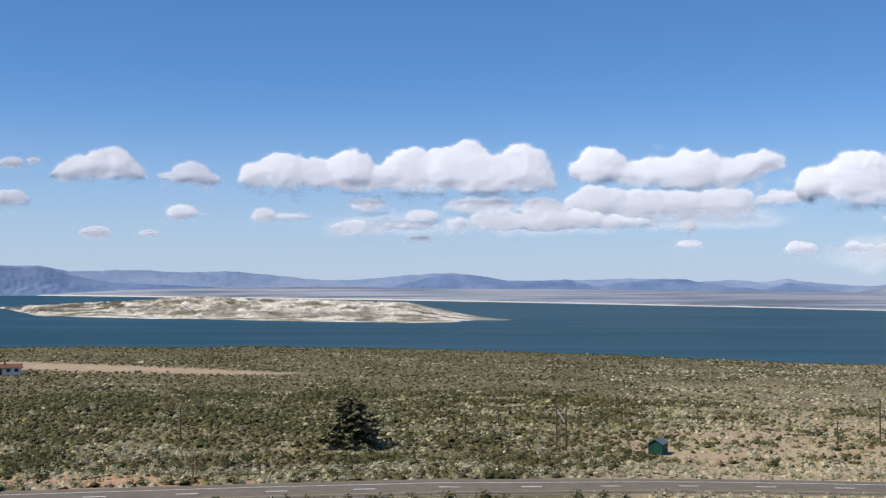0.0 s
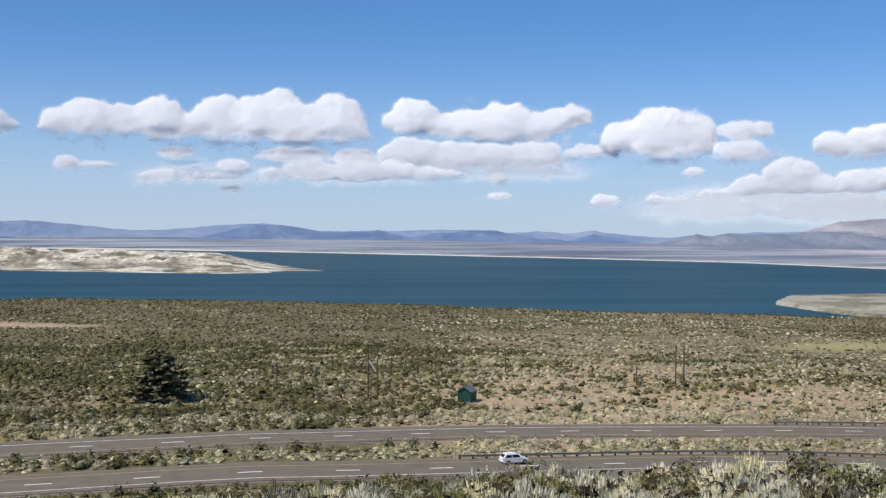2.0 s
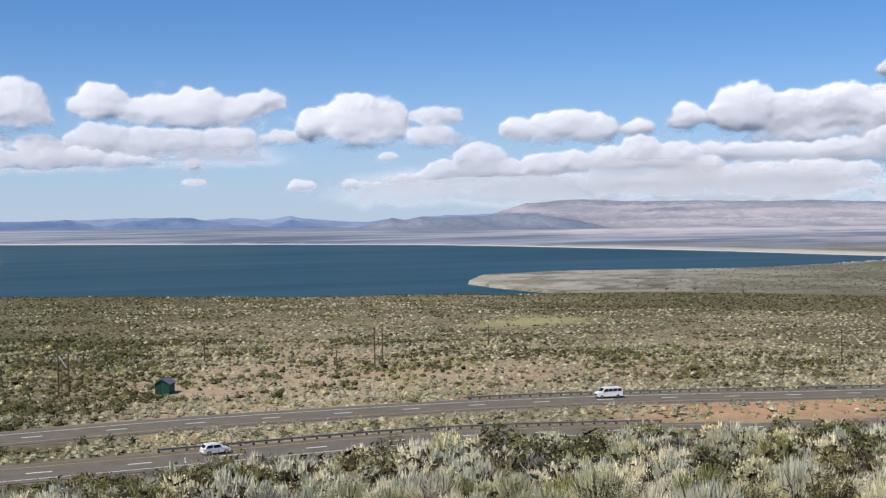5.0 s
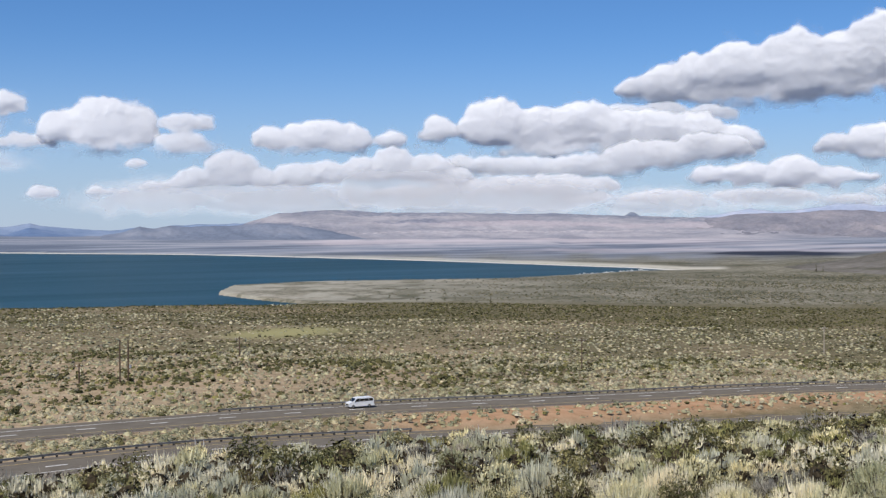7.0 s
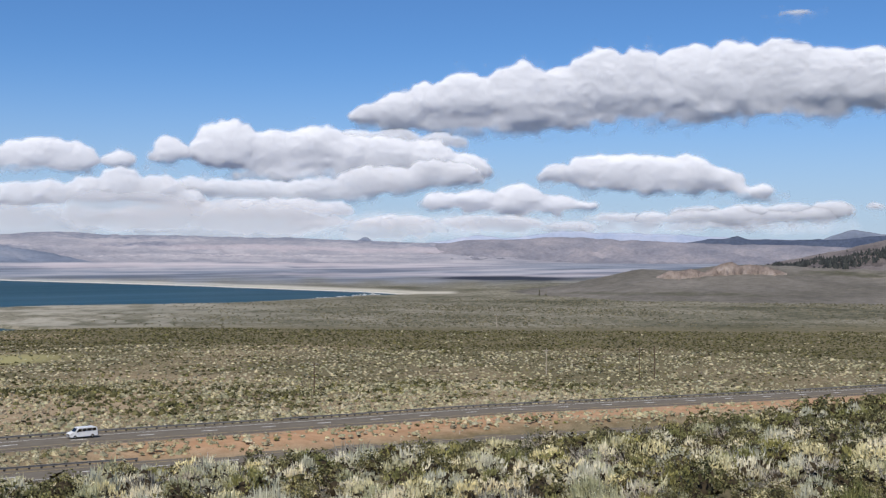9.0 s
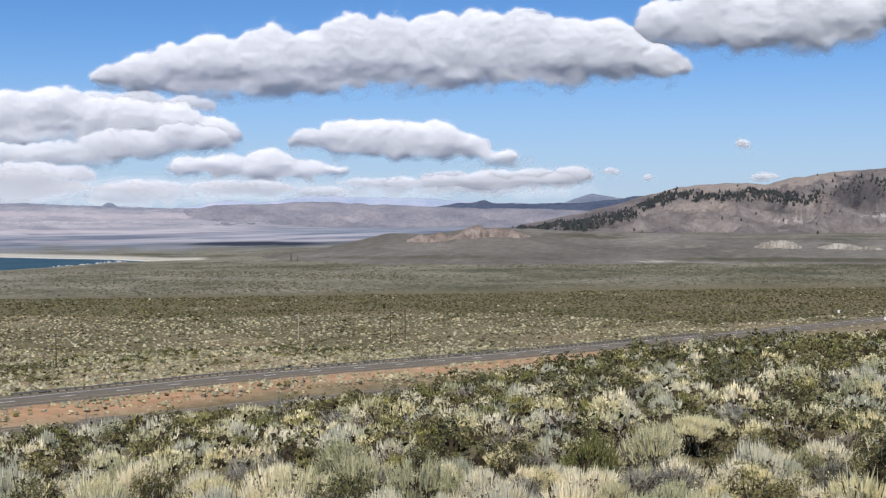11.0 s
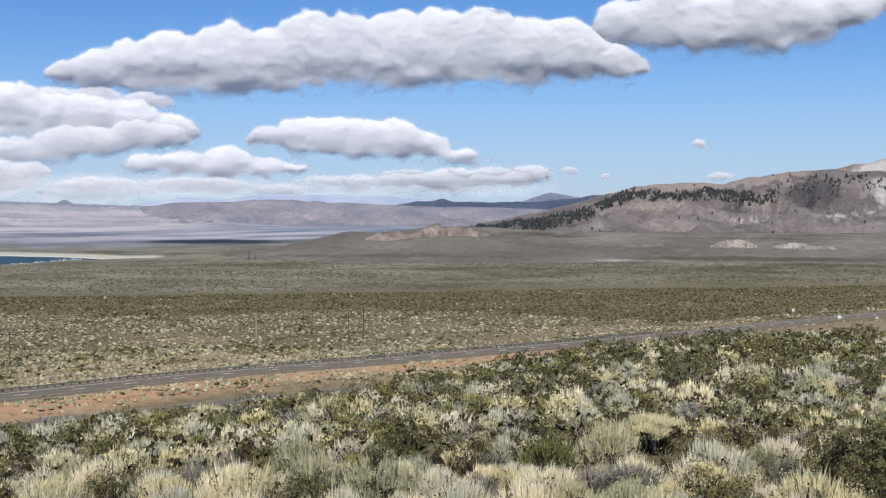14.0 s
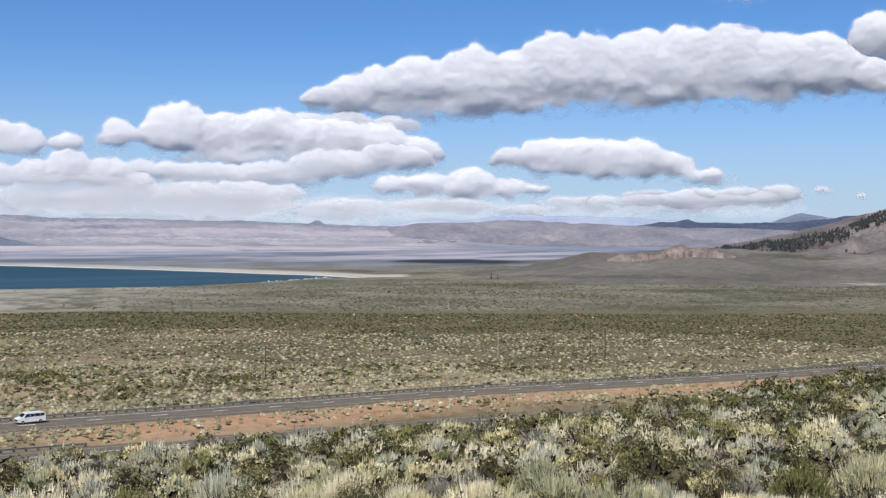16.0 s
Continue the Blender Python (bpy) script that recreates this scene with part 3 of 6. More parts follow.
KNOLL_CREST = [(45.5, -2.35), (46.7, -2.16), (50.3, -1.88), (53.2, -1.5), (55, -1.12), (56.8, -0.74), (58.6, -0.8), (60.5, -0.55), (62.3, -0.52), (64.7, -0.62), (68, -0.75), (74, -0.9), (84, -1.0), (98, -1.1)]
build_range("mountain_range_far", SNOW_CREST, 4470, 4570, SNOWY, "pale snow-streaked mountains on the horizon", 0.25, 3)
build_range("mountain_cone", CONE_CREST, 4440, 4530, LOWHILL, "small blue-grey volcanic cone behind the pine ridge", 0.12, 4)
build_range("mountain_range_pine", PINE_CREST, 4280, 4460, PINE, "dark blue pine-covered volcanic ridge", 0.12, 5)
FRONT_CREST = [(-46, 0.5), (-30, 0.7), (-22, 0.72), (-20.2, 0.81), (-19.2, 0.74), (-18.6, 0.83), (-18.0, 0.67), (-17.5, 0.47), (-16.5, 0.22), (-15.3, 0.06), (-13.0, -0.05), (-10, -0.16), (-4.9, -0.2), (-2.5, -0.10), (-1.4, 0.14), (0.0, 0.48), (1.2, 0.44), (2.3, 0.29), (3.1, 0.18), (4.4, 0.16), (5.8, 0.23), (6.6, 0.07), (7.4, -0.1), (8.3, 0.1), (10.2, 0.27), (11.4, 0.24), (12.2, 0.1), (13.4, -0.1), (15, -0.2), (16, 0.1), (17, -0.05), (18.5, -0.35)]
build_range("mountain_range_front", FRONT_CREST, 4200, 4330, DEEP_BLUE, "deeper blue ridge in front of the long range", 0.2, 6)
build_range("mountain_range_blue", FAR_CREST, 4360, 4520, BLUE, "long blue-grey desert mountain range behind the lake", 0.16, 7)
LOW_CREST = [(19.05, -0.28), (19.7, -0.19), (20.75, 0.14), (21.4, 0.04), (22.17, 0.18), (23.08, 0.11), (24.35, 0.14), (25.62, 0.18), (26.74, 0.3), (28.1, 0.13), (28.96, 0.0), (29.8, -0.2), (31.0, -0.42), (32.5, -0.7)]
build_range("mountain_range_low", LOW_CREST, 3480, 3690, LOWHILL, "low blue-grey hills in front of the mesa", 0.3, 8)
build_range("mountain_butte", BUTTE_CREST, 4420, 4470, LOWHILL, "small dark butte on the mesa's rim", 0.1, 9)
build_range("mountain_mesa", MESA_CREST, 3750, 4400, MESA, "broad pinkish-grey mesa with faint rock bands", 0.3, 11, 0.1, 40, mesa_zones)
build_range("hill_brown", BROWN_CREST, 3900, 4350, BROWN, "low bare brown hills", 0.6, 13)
build_range("mountain_peak", PEAK_CREST, 2850, 3250, PEAK, "bare rocky peak with pale scree fans", 0.45, 19, 0.06, 34, peak_zones)
build_range("hill_wooded", HILL_CREST, 2000, 2750, GREY, "grey gullied hill with scattered conifers", 0.95, 15, 0.06, 40, hill_zones)
build_range("hill_knoll", KNOLL_CREST, 800, 1150, SCRUB, "smooth scrub-covered knoll in front of the hills", 0.1, 17, 0.1, 34, knoll_zones)

CRAG = rock_material("tan_crag_rock", (0.19, 0.15, 0.13), (0.35, 0.285, 0.25), (0.50, 0.425, 0.38), 0.08, 1.0)
CHALK = rock_material("pale_cliff_rock", (0.27, 0.245, 0.20), (0.46, 0.42, 0.365), (0.64, 0.60, 0.54), 0.05, 1.0)
for crest, seed in (([(57.5, -1.0), (58.1, -0.72), (58.6, -0.76), (59.1, -0.64), (59.9, -0.85)], 21), ([(59.6, -0.85), (60.2, -0.5), (60.6, -0.34), (60.95, -0.3), (61.3, -0.48), (61.8, -0.42), (62.5, -0.5), (63.4, -0.8)], 22)):
    build_range("hill_crag", [(a, e - 0.1) for a, e in crest], 1066, 1100, CRAG, "jagged tan rock outcrop along the knoll", 1.3, seed, 0.02, 18)
for lo, hi, e in ((73.7, 75.8, -0.88), (76.0, 79.6, -1.04), (68.2, 69.2, -1.72)):
    jag = [(a, e - 0.22 - 0.3 * abs(2 * (a - lo) / (hi - lo) - 1) ** 2 + 0.05 * math.sin(a * 17)) for a in np.linspace(lo, hi, 12)]
    build_range("hill_cliff", jag, 1046, 1066, CHALK, "pale eroded cliff band below the hills", 2.2, lo, 0.02, 16)


# ---- island ----
def build_island():
    top_el = [(-21.4, -1.12), (-20.2, -1.05), (-19.7, -1.03), (-17.5, -0.95), (-15.5, -0.86), (-13.6, -0.8), (-12.3, -0.63), (-10, -0.72), (-7.6, -0.76), (-4.9, -0.84), (-1.7, -0.92), (0.4, -1.32), (1.8, -1.58), (3.3, -1.66)]
    front_el = [(-21.4, -1.14), (-20.2, -1.10), (-19.8, -1.16), (-18.5, -1.46), (-12.8, -1.63), (-6, -1.76), (-1.4, -1.83), (1, -1.8), (3.3, -1.69)]
    az = np.arange(-21.4, 3.31, 0.06)
    v = np.linspace(0, 1, 48)
    V, A = np.meshgrid(v, az, indexing="ij")
    V, A = V.ravel(), A.ravel()
    front = shore(table(A, front_el))
    ridge = front + 300 * sstep(-21.0, -17, A) * (1 - sstep(0, 3.3, A)) + 20
    r = front + (ridge - front) * V / 0.6
    crest = EYE + ridge * np.tan(np.radians(table(A, top_el))) - LAKE
    x0, y0 = polar(A, r)
    up = np.where(V < 0.6, 0.07 + 0.93 * sstep(0.12, 1, V / 0.6), 1 - sstep(0.6, 1.0, V) * 1.1)
    bumps = (ridged(x0 / 44, y0 / 34, 5) - 0.62) * 0.95 * np.clip(6 * V * (0.95 - V), 0, 1)
    h = np.maximum(crest, 0.6) * np.clip(up + bumps, 0, 1.15) - 0.9 * (V < 0.01) - 0.2
    x, y = polar(A, r)
    m, n, l, b = material("pale_tuff", 0.95, 0.1)
    pos = n.new("ShaderNodeNewGeometry").outputs["Position"]
    big, fine = noise_tex(n, l, 1.0, 7, 0.68, scaled(n, l, 0.014, 0.03, 0.11)), noise_tex(n, l, 0.2, 5, 0.7, pos)
    c = ramp(n, [(0.40, (0.17, 0.155, 0.105)), (0.46, (0.37, 0.33, 0.245)), (0.53, (0.64, 0.59, 0.49)), (0.63, (0.78, 0.74, 0.65))])
    l.new(big.outputs[0], c.inputs[0])
    f = ramp(n, [(0.3, (0.6, 0.6, 0.58)), (0.6, (1.1, 1.1, 1.1))])
    l.new(fine.outputs[0], f.inputs[0])
    at = n.new("ShaderNodeAttribute")
    at.attribute_name = "dark_ground"
    col = mix(n, l, 1.0, c.outputs[0], f.outputs[0], "MULTIPLY")
    l.new(mix(n, l, at.outputs["Fac"], col, (0.105, 0.092, 0.068)), b.inputs["Base Color"])
    # dark lava at the left end, then olive-brown patches
    dark_ground = sstep(0.46, 0.58, fbm(A * 1.4, r / 30, 4)) * (1 - sstep(-15, -12, A)) * sstep(0.15, 0.3, V)
    dark_ground = np.maximum(dark_ground, 0.62 * sstep(0.52, 0.62, fbm(A * 1.1 + 5, r / 26, 4)) * sstep(0.08, 0.16, V) * (1 - sstep(0.45, 0.6, V)))
    dark_ground = np.maximum(dark_ground, 0.6 * sstep(0.8, 2.0, A) * sstep(0.1, 0.2, V))
    # an olive flat behind the white strand
    dark_ground = np.maximum(dark_ground, 0.7 * sstep(0.40, 0.55, fbm(A * 0.5 + 2, r / 60, 3)) * np.exp(-((V - 0.2) / 0.06) ** 2) * sstep(-14, -8, A))
    dark_ground = dark_ground * sstep(0.02, 0.05, V)
    ob = new("island", mesh_np("island", np.stack([x, y, LAKE + h], 1), grid_faces(len(v), len(az)), m, True, [("dark_ground", dark_ground)]))
    tagged(ob, "pale eroded volcanic island in the lake", "island", kind="structure")


build_island()


# ---- highway ----
def asphalt_material():
    m, n, l, b = material("worn_asphalt", 0.95, 0.06)
    pos = n.new("ShaderNodeNewGeometry").outputs["Position"]
    big, fine = noise_tex(n, l, 0.4, 5, 0.6, pos), noise_tex(n, l, 12, 3, 0.7, pos)
    c = ramp(n, [(0.3, (0.15, 0.13, 0.104)), (0.7, (0.20, 0.175, 0.14))])
    l.new(big.outputs[0], c.inputs[0])
    g = ramp(n, [(0.3, (0.8, 0.8, 0.8)), (0.7, (1.15, 1.15, 1.15))])
    l.new(fine.outputs[0], g.inputs[0])
    l.new(mix(n, l, 1.0, c.outputs[0], g.outputs[0], "MULTIPLY"), b.inputs["Base Color"])
    return m


ASPHALT = asphalt_material()
GRAVEL = plain_mat("shoulder_gravel", (0.21, 0.175, 0.145), 0.95, 0.1, 0, 0.3, 1.0)
YELLOW_LINE = plain_mat("road_paint_yellow", (0.50, 0.36, 0.14), 0.7, 0.3, 0, 0.25, 2.0)
WHITE_LINE = plain_mat("road_paint_white", (0.84, 0.82, 0.77), 0.7, 0.3, 0, 0.15, 2.0)


def offsets(line):
    d = np.gradient(line, axis=0)
    d = d / np.linalg.norm(d, axis=1)[:, None]
    return np.stack([d[:, 1], -d[:, 0]], 1)  # to the right of travel, towards the hill


def ribbon(name, line, bed, a, b, lift, mat, thick=0.06):
    """A strip along a centre line from offset a to offset b, with thickness."""
    side = offsets(line)
    rows = []
    zt = bed(line[:, 0]) + lift
    for o, z in ((a, zt - thick), (a, zt), (b, zt), (b, zt - thick)):
        p = line + side * o
        rows.append(np.stack([p[:, 0], p[:, 1], z], 1))
    v = np.stack(rows, 0).reshape(-1, 3)
    return new(name, mesh_np(name, v, grid_faces(4, len(line))[:, ::-1], mat))


def build_road(name, line, bed, left, right, label, dash_x, lines):
    shoulder = ribbon(name + "_shoulder", line, bed, left - 1.0, right + 1.0, 0.02, GRAVEL, 0.5)
    tagged(shoulder, "gravel road shoulder", "shoulder", kind="structure")
    road = tagged(ribbon(name, line, bed, left, right, 0.10, ASPHALT, 0.3), label, "road", kind="structure")
    for o, paint in ((-3.75, lines[0]), (3.65, lines[1])):
        e = ribbon("edge_line", line, bed, o - 0.09, o + 0.09, 0.112, paint, 0.008)
        e.parent = road
    s = np.concatenate([[0], np.cumsum(np.linalg.norm(np.diff(line, axis=0), axis=1))])
    phase = (np.interp(dash_x, line[:, 0], s) - 1.5) % 12.19
    for k in np.arange(phase, s[-1] - 4, 12.19):
        u = np.linspace(k, k + 3.05, 4)
        p = np.stack([np.interp(u, s, line[:, 0]), np.interp(u, s, line[:, 1])], 1)
        d = ribbon("lane_dash", p, bed, -0.17, 0.17, 0.112, WHITE_LINE, 0.008)
        d.parent = road
    return road


build_road("road_far", LINE_FAR, bed_far, -6.3, 5.4, "grey two-lane carriageway with white lane dashes", 1.0, (WHITE_LINE, YELLOW_LINE))
build_road("road_near", LINE_NEAR, bed_near, -5.6, 5.4, "grey two-lane carriageway with white lane dashes below the hill", -0.4, (YELLOW_LINE, WHITE_LINE))


# ---- clouds ----
def cloud_material(name, body, thick=1.0):
    """White cloud: bright where the sun meets it, letting light through, thin at its rim."""
    m = bpy.data.materials.new(name)
    m.use_nodes = True
    n, l = m.node_tree.nodes, m.node_tree.links
    n.remove(n["Principled BSDF"])
    p, tr, b = n.new("ShaderNodeBsdfPrincipled"), n.new("ShaderNodeBsdfTransparent"), n.new("ShaderNodeMixShader")
    p.inputs["Base Color"].default_value = (0.685, 0.69, 0.712, 1)
    p.inputs["Roughness"].default_value, p.inputs["Specular IOR Level"].default_value = 1.0, 0.0
    p.inputs["Subsurface Weight"].default_value, p.inputs["Subsurface Scale"].default_value = thick, 42.0
    p.inputs["Subsurface Radius"].default_value = (1.0, 1.0, 1.0)
    at = n.new("ShaderNodeAttribute")
    at.attribute_name = "body"
    wisp = noise_tex(n, l, 0.022, 3, 0.55, n.new("ShaderNodeNewGeometry").outputs["Position"])
    add = n.new("ShaderNodeMath")
    add.operation = "MULTIPLY_ADD"
    l.new(wisp.outputs[0], add.inputs[0])
    add.inputs[1].default_value = 0.62
    l.new(at.outputs["Fac"], add.inputs[2])
    span = n.new("ShaderNodeMapRange")
    span.interpolation_type = "SMOOTHSTEP"
    for k, v in zip(("From Min", "From Max", "To Min", "To Max"), (0.34, 1.18, 0.0, body)):
        span.inputs[k].default_value = v
    l.new(add.outputs[0], span.inputs["Value"])
    l.new(span.outputs[0], b.inputs[0])
    l.new(tr.outputs[0], b.inputs[1])
    l.new(p.outputs[0], b.inputs[2])
    l.new(b.outputs[0], n["Material Output"].inputs["Surface"])
    return m


CLOUD, VEIL, HAZE = cloud_material("cumulus", 1.0), cloud_material("cloud_veil", 0.35, 0.0), cloud_material("thin_cumulus", 0.8)


def puffs(x, y, octaves=4):
    total, amp, norm = 0.0, 1.0, 0.0
    for k in range(octaves):
        total = total + amp * np.abs(2 * vnoise(x + 9.1 * k, y + 3.3 * k) - 1)
        norm += amp
        amp *= 0.55
        x, y = x * 2.1, y * 2.1
    return total / norm


def blurred(a, times):
    for _ in range(times):
        p = np.pad(a, 1, mode="edge")
        a = (p[:-2, 1:-1] + p[2:, 1:-1] + p[1:-1, :-2] + p[1:-1, 2:] + 2 * a) / 6
    return a


def build_cloud(lumps, mat, label, depth=1.0, step=0.08, seed=0.0, ahead=0.0):
    """lumps: azimuth, base, half width and height in degrees of sky. Domes set with smaller billows over a soft flat base."""
    L = np.array(lumps, float)
    r0 = 4985 - ahead - 82 * float(np.clip(5.2 - L[:, 1].mean(), 0, 3.6))   # the lower, the nearer
    a0, a1 = (L[:, 0] - L[:, 2]).min() - 0.8, (L[:, 0] + L[:, 2]).max() + 0.6
    e0, e1 = L[:, 1].min() - 0.6, (L[:, 1] + L[:, 3]).max() + 0.5
    az, el = np.arange(a0, a1, step), np.arange(e0, e1, step)
    E, A = np.meshgrid(el, az, indexing="ij")
    size = L[:, 3].max()
    warp = min(0.42, 0.34 * size)
    wa = A + (fbm(A * 1.6 + seed, E * 1.9, 5) - 0.5) * 1.5 * warp
    we = E + (fbm(A * 1.6 + 40, E * 1.9 + seed, 5) - 0.5) * warp
    rnd = np.random.RandomState(int(seed * 7) + 3)
    rim, thick, wide = np.full(A.shape, -3.0), np.zeros(A.shape), np.zeros(A.shape)
    over = np.abs(az[None] - L[:, :1]) < L[:, 2:3]
    arch = np.sqrt(np.clip(1 - ((az[None] - L[:, :1]) / L[:, 2:3]) ** 2, 0, 1))
    base = np.where(over.any(0), np.where(over, L[:, 1:2], 99).min(0), L[:, 1].mean())
    tops = np.where(over.any(0), np.where(over, L[:, 1:2] + L[:, 3:4] * arch, -99).max(0), L[:, 1].mean() + 0.2)
    base, tops = (np.convolve(np.pad(q, 8, mode="edge"), np.ones(17) / 17, "valid") for q in (base, tops))
    foot = np.clip((E - base) / np.maximum(tops - base, 0.25), -0.6, 1.2)

    def dome(a, b, w, h, bulge, lift, drop):
        """An egg-shaped billow whose underside is cut short; returns its depth in metres."""
        nonlocal rim
        up = we - b
        rise = up - 0.24 * h
        d = 1 - ((wa - a) / w) ** 2 - np.where(rise > 0, rise / (0.76 * h), rise / ((0.18 + drop) * h + 0.08)) ** 2
        near = d * 0.5 * min(w, h)
        rim = np.maximum(rim, near)
        v = (up - 0.46 * h) / np.where(up > 0.46 * h, 0.54 * h, (0.46 + drop) * h + 0.05)
        face = np.clip(1 - ((wa - a) / w) ** 2 - v ** 2, 0, 1)
        return 85 * (bulge * min(w, h) * np.sqrt(face) + lift * np.clip(3 * face, 0, 1))

    for a, b, w, h in lumps:
        body = dome(a, b, w, h, 0.85, 0.0, 0.12)
        wide = np.maximum(wide, body)
        thick = np.maximum(thick, body)
        for _ in range(int(10 + 5 * w)):
            t, q = rnd.uniform(0.05, 0.95) * math.pi, rnd.uniform(0.35, 0.98)
            s = rnd.uniform(0.14, 0.34) * min(h, 0.9 * w) * (1.25 - 0.5 * q)
            x, y = a + math.cos(t) * q * w, b + math.sin(t) * q * h * 0.94 - 0.35 * s
            lift = 0.62 * min(w, h) * math.sqrt(max(0.0, 1 - q * q))
            if y > b - 0.02 * h:
                thick = np.maximum(thick, dome(x, y, 1.25 * s, s, 0.6, lift, 0.55))
    fine, lump = puffs(wa * 1.7 + seed, we * 2.4 + seed, 4), fbm(wa * 0.7 + seed, we * 1.1 + seed, 3, 0.38) - 0.5
    rim = rim + 0.13 * min(1.0, size) * sstep(-0.6, -0.1, rim) * (puffs(A * 2.6 + seed, E * 3.0, 3) - 0.36)   # crinkled outline
    inside = np.clip(4 * rim, 0, 1)
    # low relief under the crown, falling back towards the base
    tilt = 1 - sstep(-5, 52, A)
    thick = (1 - 0.25 * tilt) * (0.12 * blurred(wide, 18) + (0.23 + 0.08 * tilt) * min(1.0, 0.45 + 0.55 * size) * blurred(thick, 3)) + inside * min(1.0, size) * ((2 + 6 * sstep(0.3, 0.8, foot)) * (fine - 0.3) + 15 * lump)
    thick = thick + (1.8 * size ** 1.6 + 9 * tilt * min(1.2, size)) * sstep(-0.1, 0.55, foot + 0.4 * lump)
    lean = (0.85 * tilt + (0.5 if depth < 1 else 0.06)) * 85 * np.clip(L[:, 1].mean() + size - E, 0, 2.6)   # crowns tower away from the eye
    thick = np.maximum(depth * thick + lean, 1)
    # crisp crowns, ragged thin bases, a faint veil round the whole
    low = sstep(0.5, 0.0, foot)
    soft = (0.16 + min(1.0, 0.1 + 0.3 * size) * low) * min(1.0, 0.45 + 0.5 * size)
    tear = (fbm(A * 1.7 + seed, E * 2.9, 5, 0.42) - 0.5) * (0.3 + 0.8 * low) * min(1.0, 0.12 + 0.35 * size)
    if mat is VEIL:
        soft, low = 0.65 + 0 * low, 0 * low - 0.3
    body = np.clip((rim + tear) / soft, -1, 1.2)
    body = blurred(np.maximum(body, np.maximum(0.06 + 0.14 * low, 0) * sstep(-0.55, 0.1, rim + 2 * tear)), 2)
    keep = body > 0.01
    cell = keep[:-1, :-1] | keep[1:, :-1] | keep[:-1, 1:] | keep[1:, 1:]
    n, m = A.shape
    quads = grid_faces(n, m)[cell.ravel()]
    dirs = np.stack([np.sin(np.radians(A)) * np.cos(np.radians(E)), np.cos(np.radians(A)) * np.cos(np.radians(E)), np.sin(np.radians(E))], -1).reshape(-1, 3)
    front = dirs * (r0 - thick.ravel())[:, None]
    back = dirs * (r0 + 4 + 0.1 * thick.ravel())[:, None]
    core = body > 0.75   # the dense heart has a back of its own; the thin rim is one sheet of mist
    heart_cell = core[:-1, :-1] & core[1:, :-1] & core[:-1, 1:] & core[1:, 1:]
    rear = grid_faces(n, m)[heart_cell.ravel()]
    used, used_back = np.zeros(n * m, bool), np.zeros(n * m, bool)
    used[quads.ravel()] = True
    used_back[rear.ravel()] = True
    index, index_back = np.cumsum(used) - 1, np.cumsum(used_back) - 1 + int(used.sum())
    faces = np.concatenate([index[quads], index_back[rear][:, ::-1]])
    verts = np.concatenate([front[used], back[used_back]]) + (0, 0, EYE)
    b = np.clip(body.ravel(), 0, 1.2)
    me = mesh_np("cloud", verts, faces, mat, True, [("body", np.concatenate([b[used], b[used_back]]))])
    return tagged(new("cloud", me), label, "cloud", group="cumulus clouds in the sky", kind="structure")


WHITE = "white cumulus cloud with a flat grey base"
THIN = "thin hazy cumulus low over the horizon"
build_cloud([(-15.46, 4.67, 1.21, 1.7), (-16.58, 4.64, 1.61, 1.15), (-14.71, 4.68, 0.75, 1.03)], CLOUD, WHITE, seed=1)
build_cloud([(-11.91, 4.64, 1.07, 1.05), (-11.13, 4.63, 0.67, 0.58), (-12.81, 4.83, 0.67, 0.47)], HAZE, WHITE, seed=2)
build_cloud([(-12.2, 3.06, 0.86, 0.68), (-11.38, 3.1, 0.54, 0.26)], CLOUD, WHITE, seed=3)
build_cloud([(-8.48, 2.92, 0.64, 0.72), (-7.19, 3.01, 1.13, 0.37)], HAZE, THIN, seed=4, ahead=90)
build_cloud([(-8.52, 4.59, 1.18, 1.27), (-7.6, 4.47, 1.61, 1.85), (-6.01, 4.49, 1.34, 1.54), (-4.41, 4.42, 1.56, 2.05), (-2.8, 4.38, 1.34, 1.44), (-1.46, 4.38, 1.56, 2.19), (0.16, 4.31, 1.74, 2.19), (1.29, 4.31, 1.66, 2.56), (2.57, 4.26, 1.5, 2.03), (3.78, 4.25, 1.4, 2.56), (4.45, 4.38, 0.86, 1.65), (-4.67, 4.69, 3.76, 1.07), (1.77, 4.58, 2.95, 1.34)], CLOUD, WHITE, seed=5)
build_cloud([(-3.6, 3.62, 1.07, 0.53), (-3.86, 2.34, 1.72, 0.75), (-1.05, 3.1, 1.07, 0.54), (-1.32, 2.56, 1.18, 0.46), (0.64, 2.51, 0.75, 0.8), (2.58, 2.57, 1.72, 0.96), (4.72, 3.42, 1.23, 0.8), (4.72, 2.62, 1.72, 0.96), (8.43, 2.66, 1.45, 0.64), (1.77, 3.53, 1.88, 0.64), (6.44, 2.78, 1.34, 0.8)], HAZE, "broken cumulus bank under the larger clouds", seed=6, ahead=90)
build_cloud([(7.38, 4.84, 1.56, 1.59), (8.96, 4.75, 1.34, 1.11), (10.52, 4.6, 1.72, 1.52), (11.82, 4.53, 1.66, 1.83), (13.35, 4.56, 1.61, 1.3), (14.75, 5.26, 1.23, 0.98), (11.04, 4.54, 4.03, 1.1)], CLOUD, WHITE, seed=7)
build_cloud([(7.37, 3.17, 1.66, 1.54), (9.21, 3.13, 1.93, 1.38), (11.04, 3.14, 1.93, 1.37), (13.09, 3.18, 1.66, 1.36), (15.87, 3.68, 1.48, 0.77)], HAZE, WHITE, seed=8)
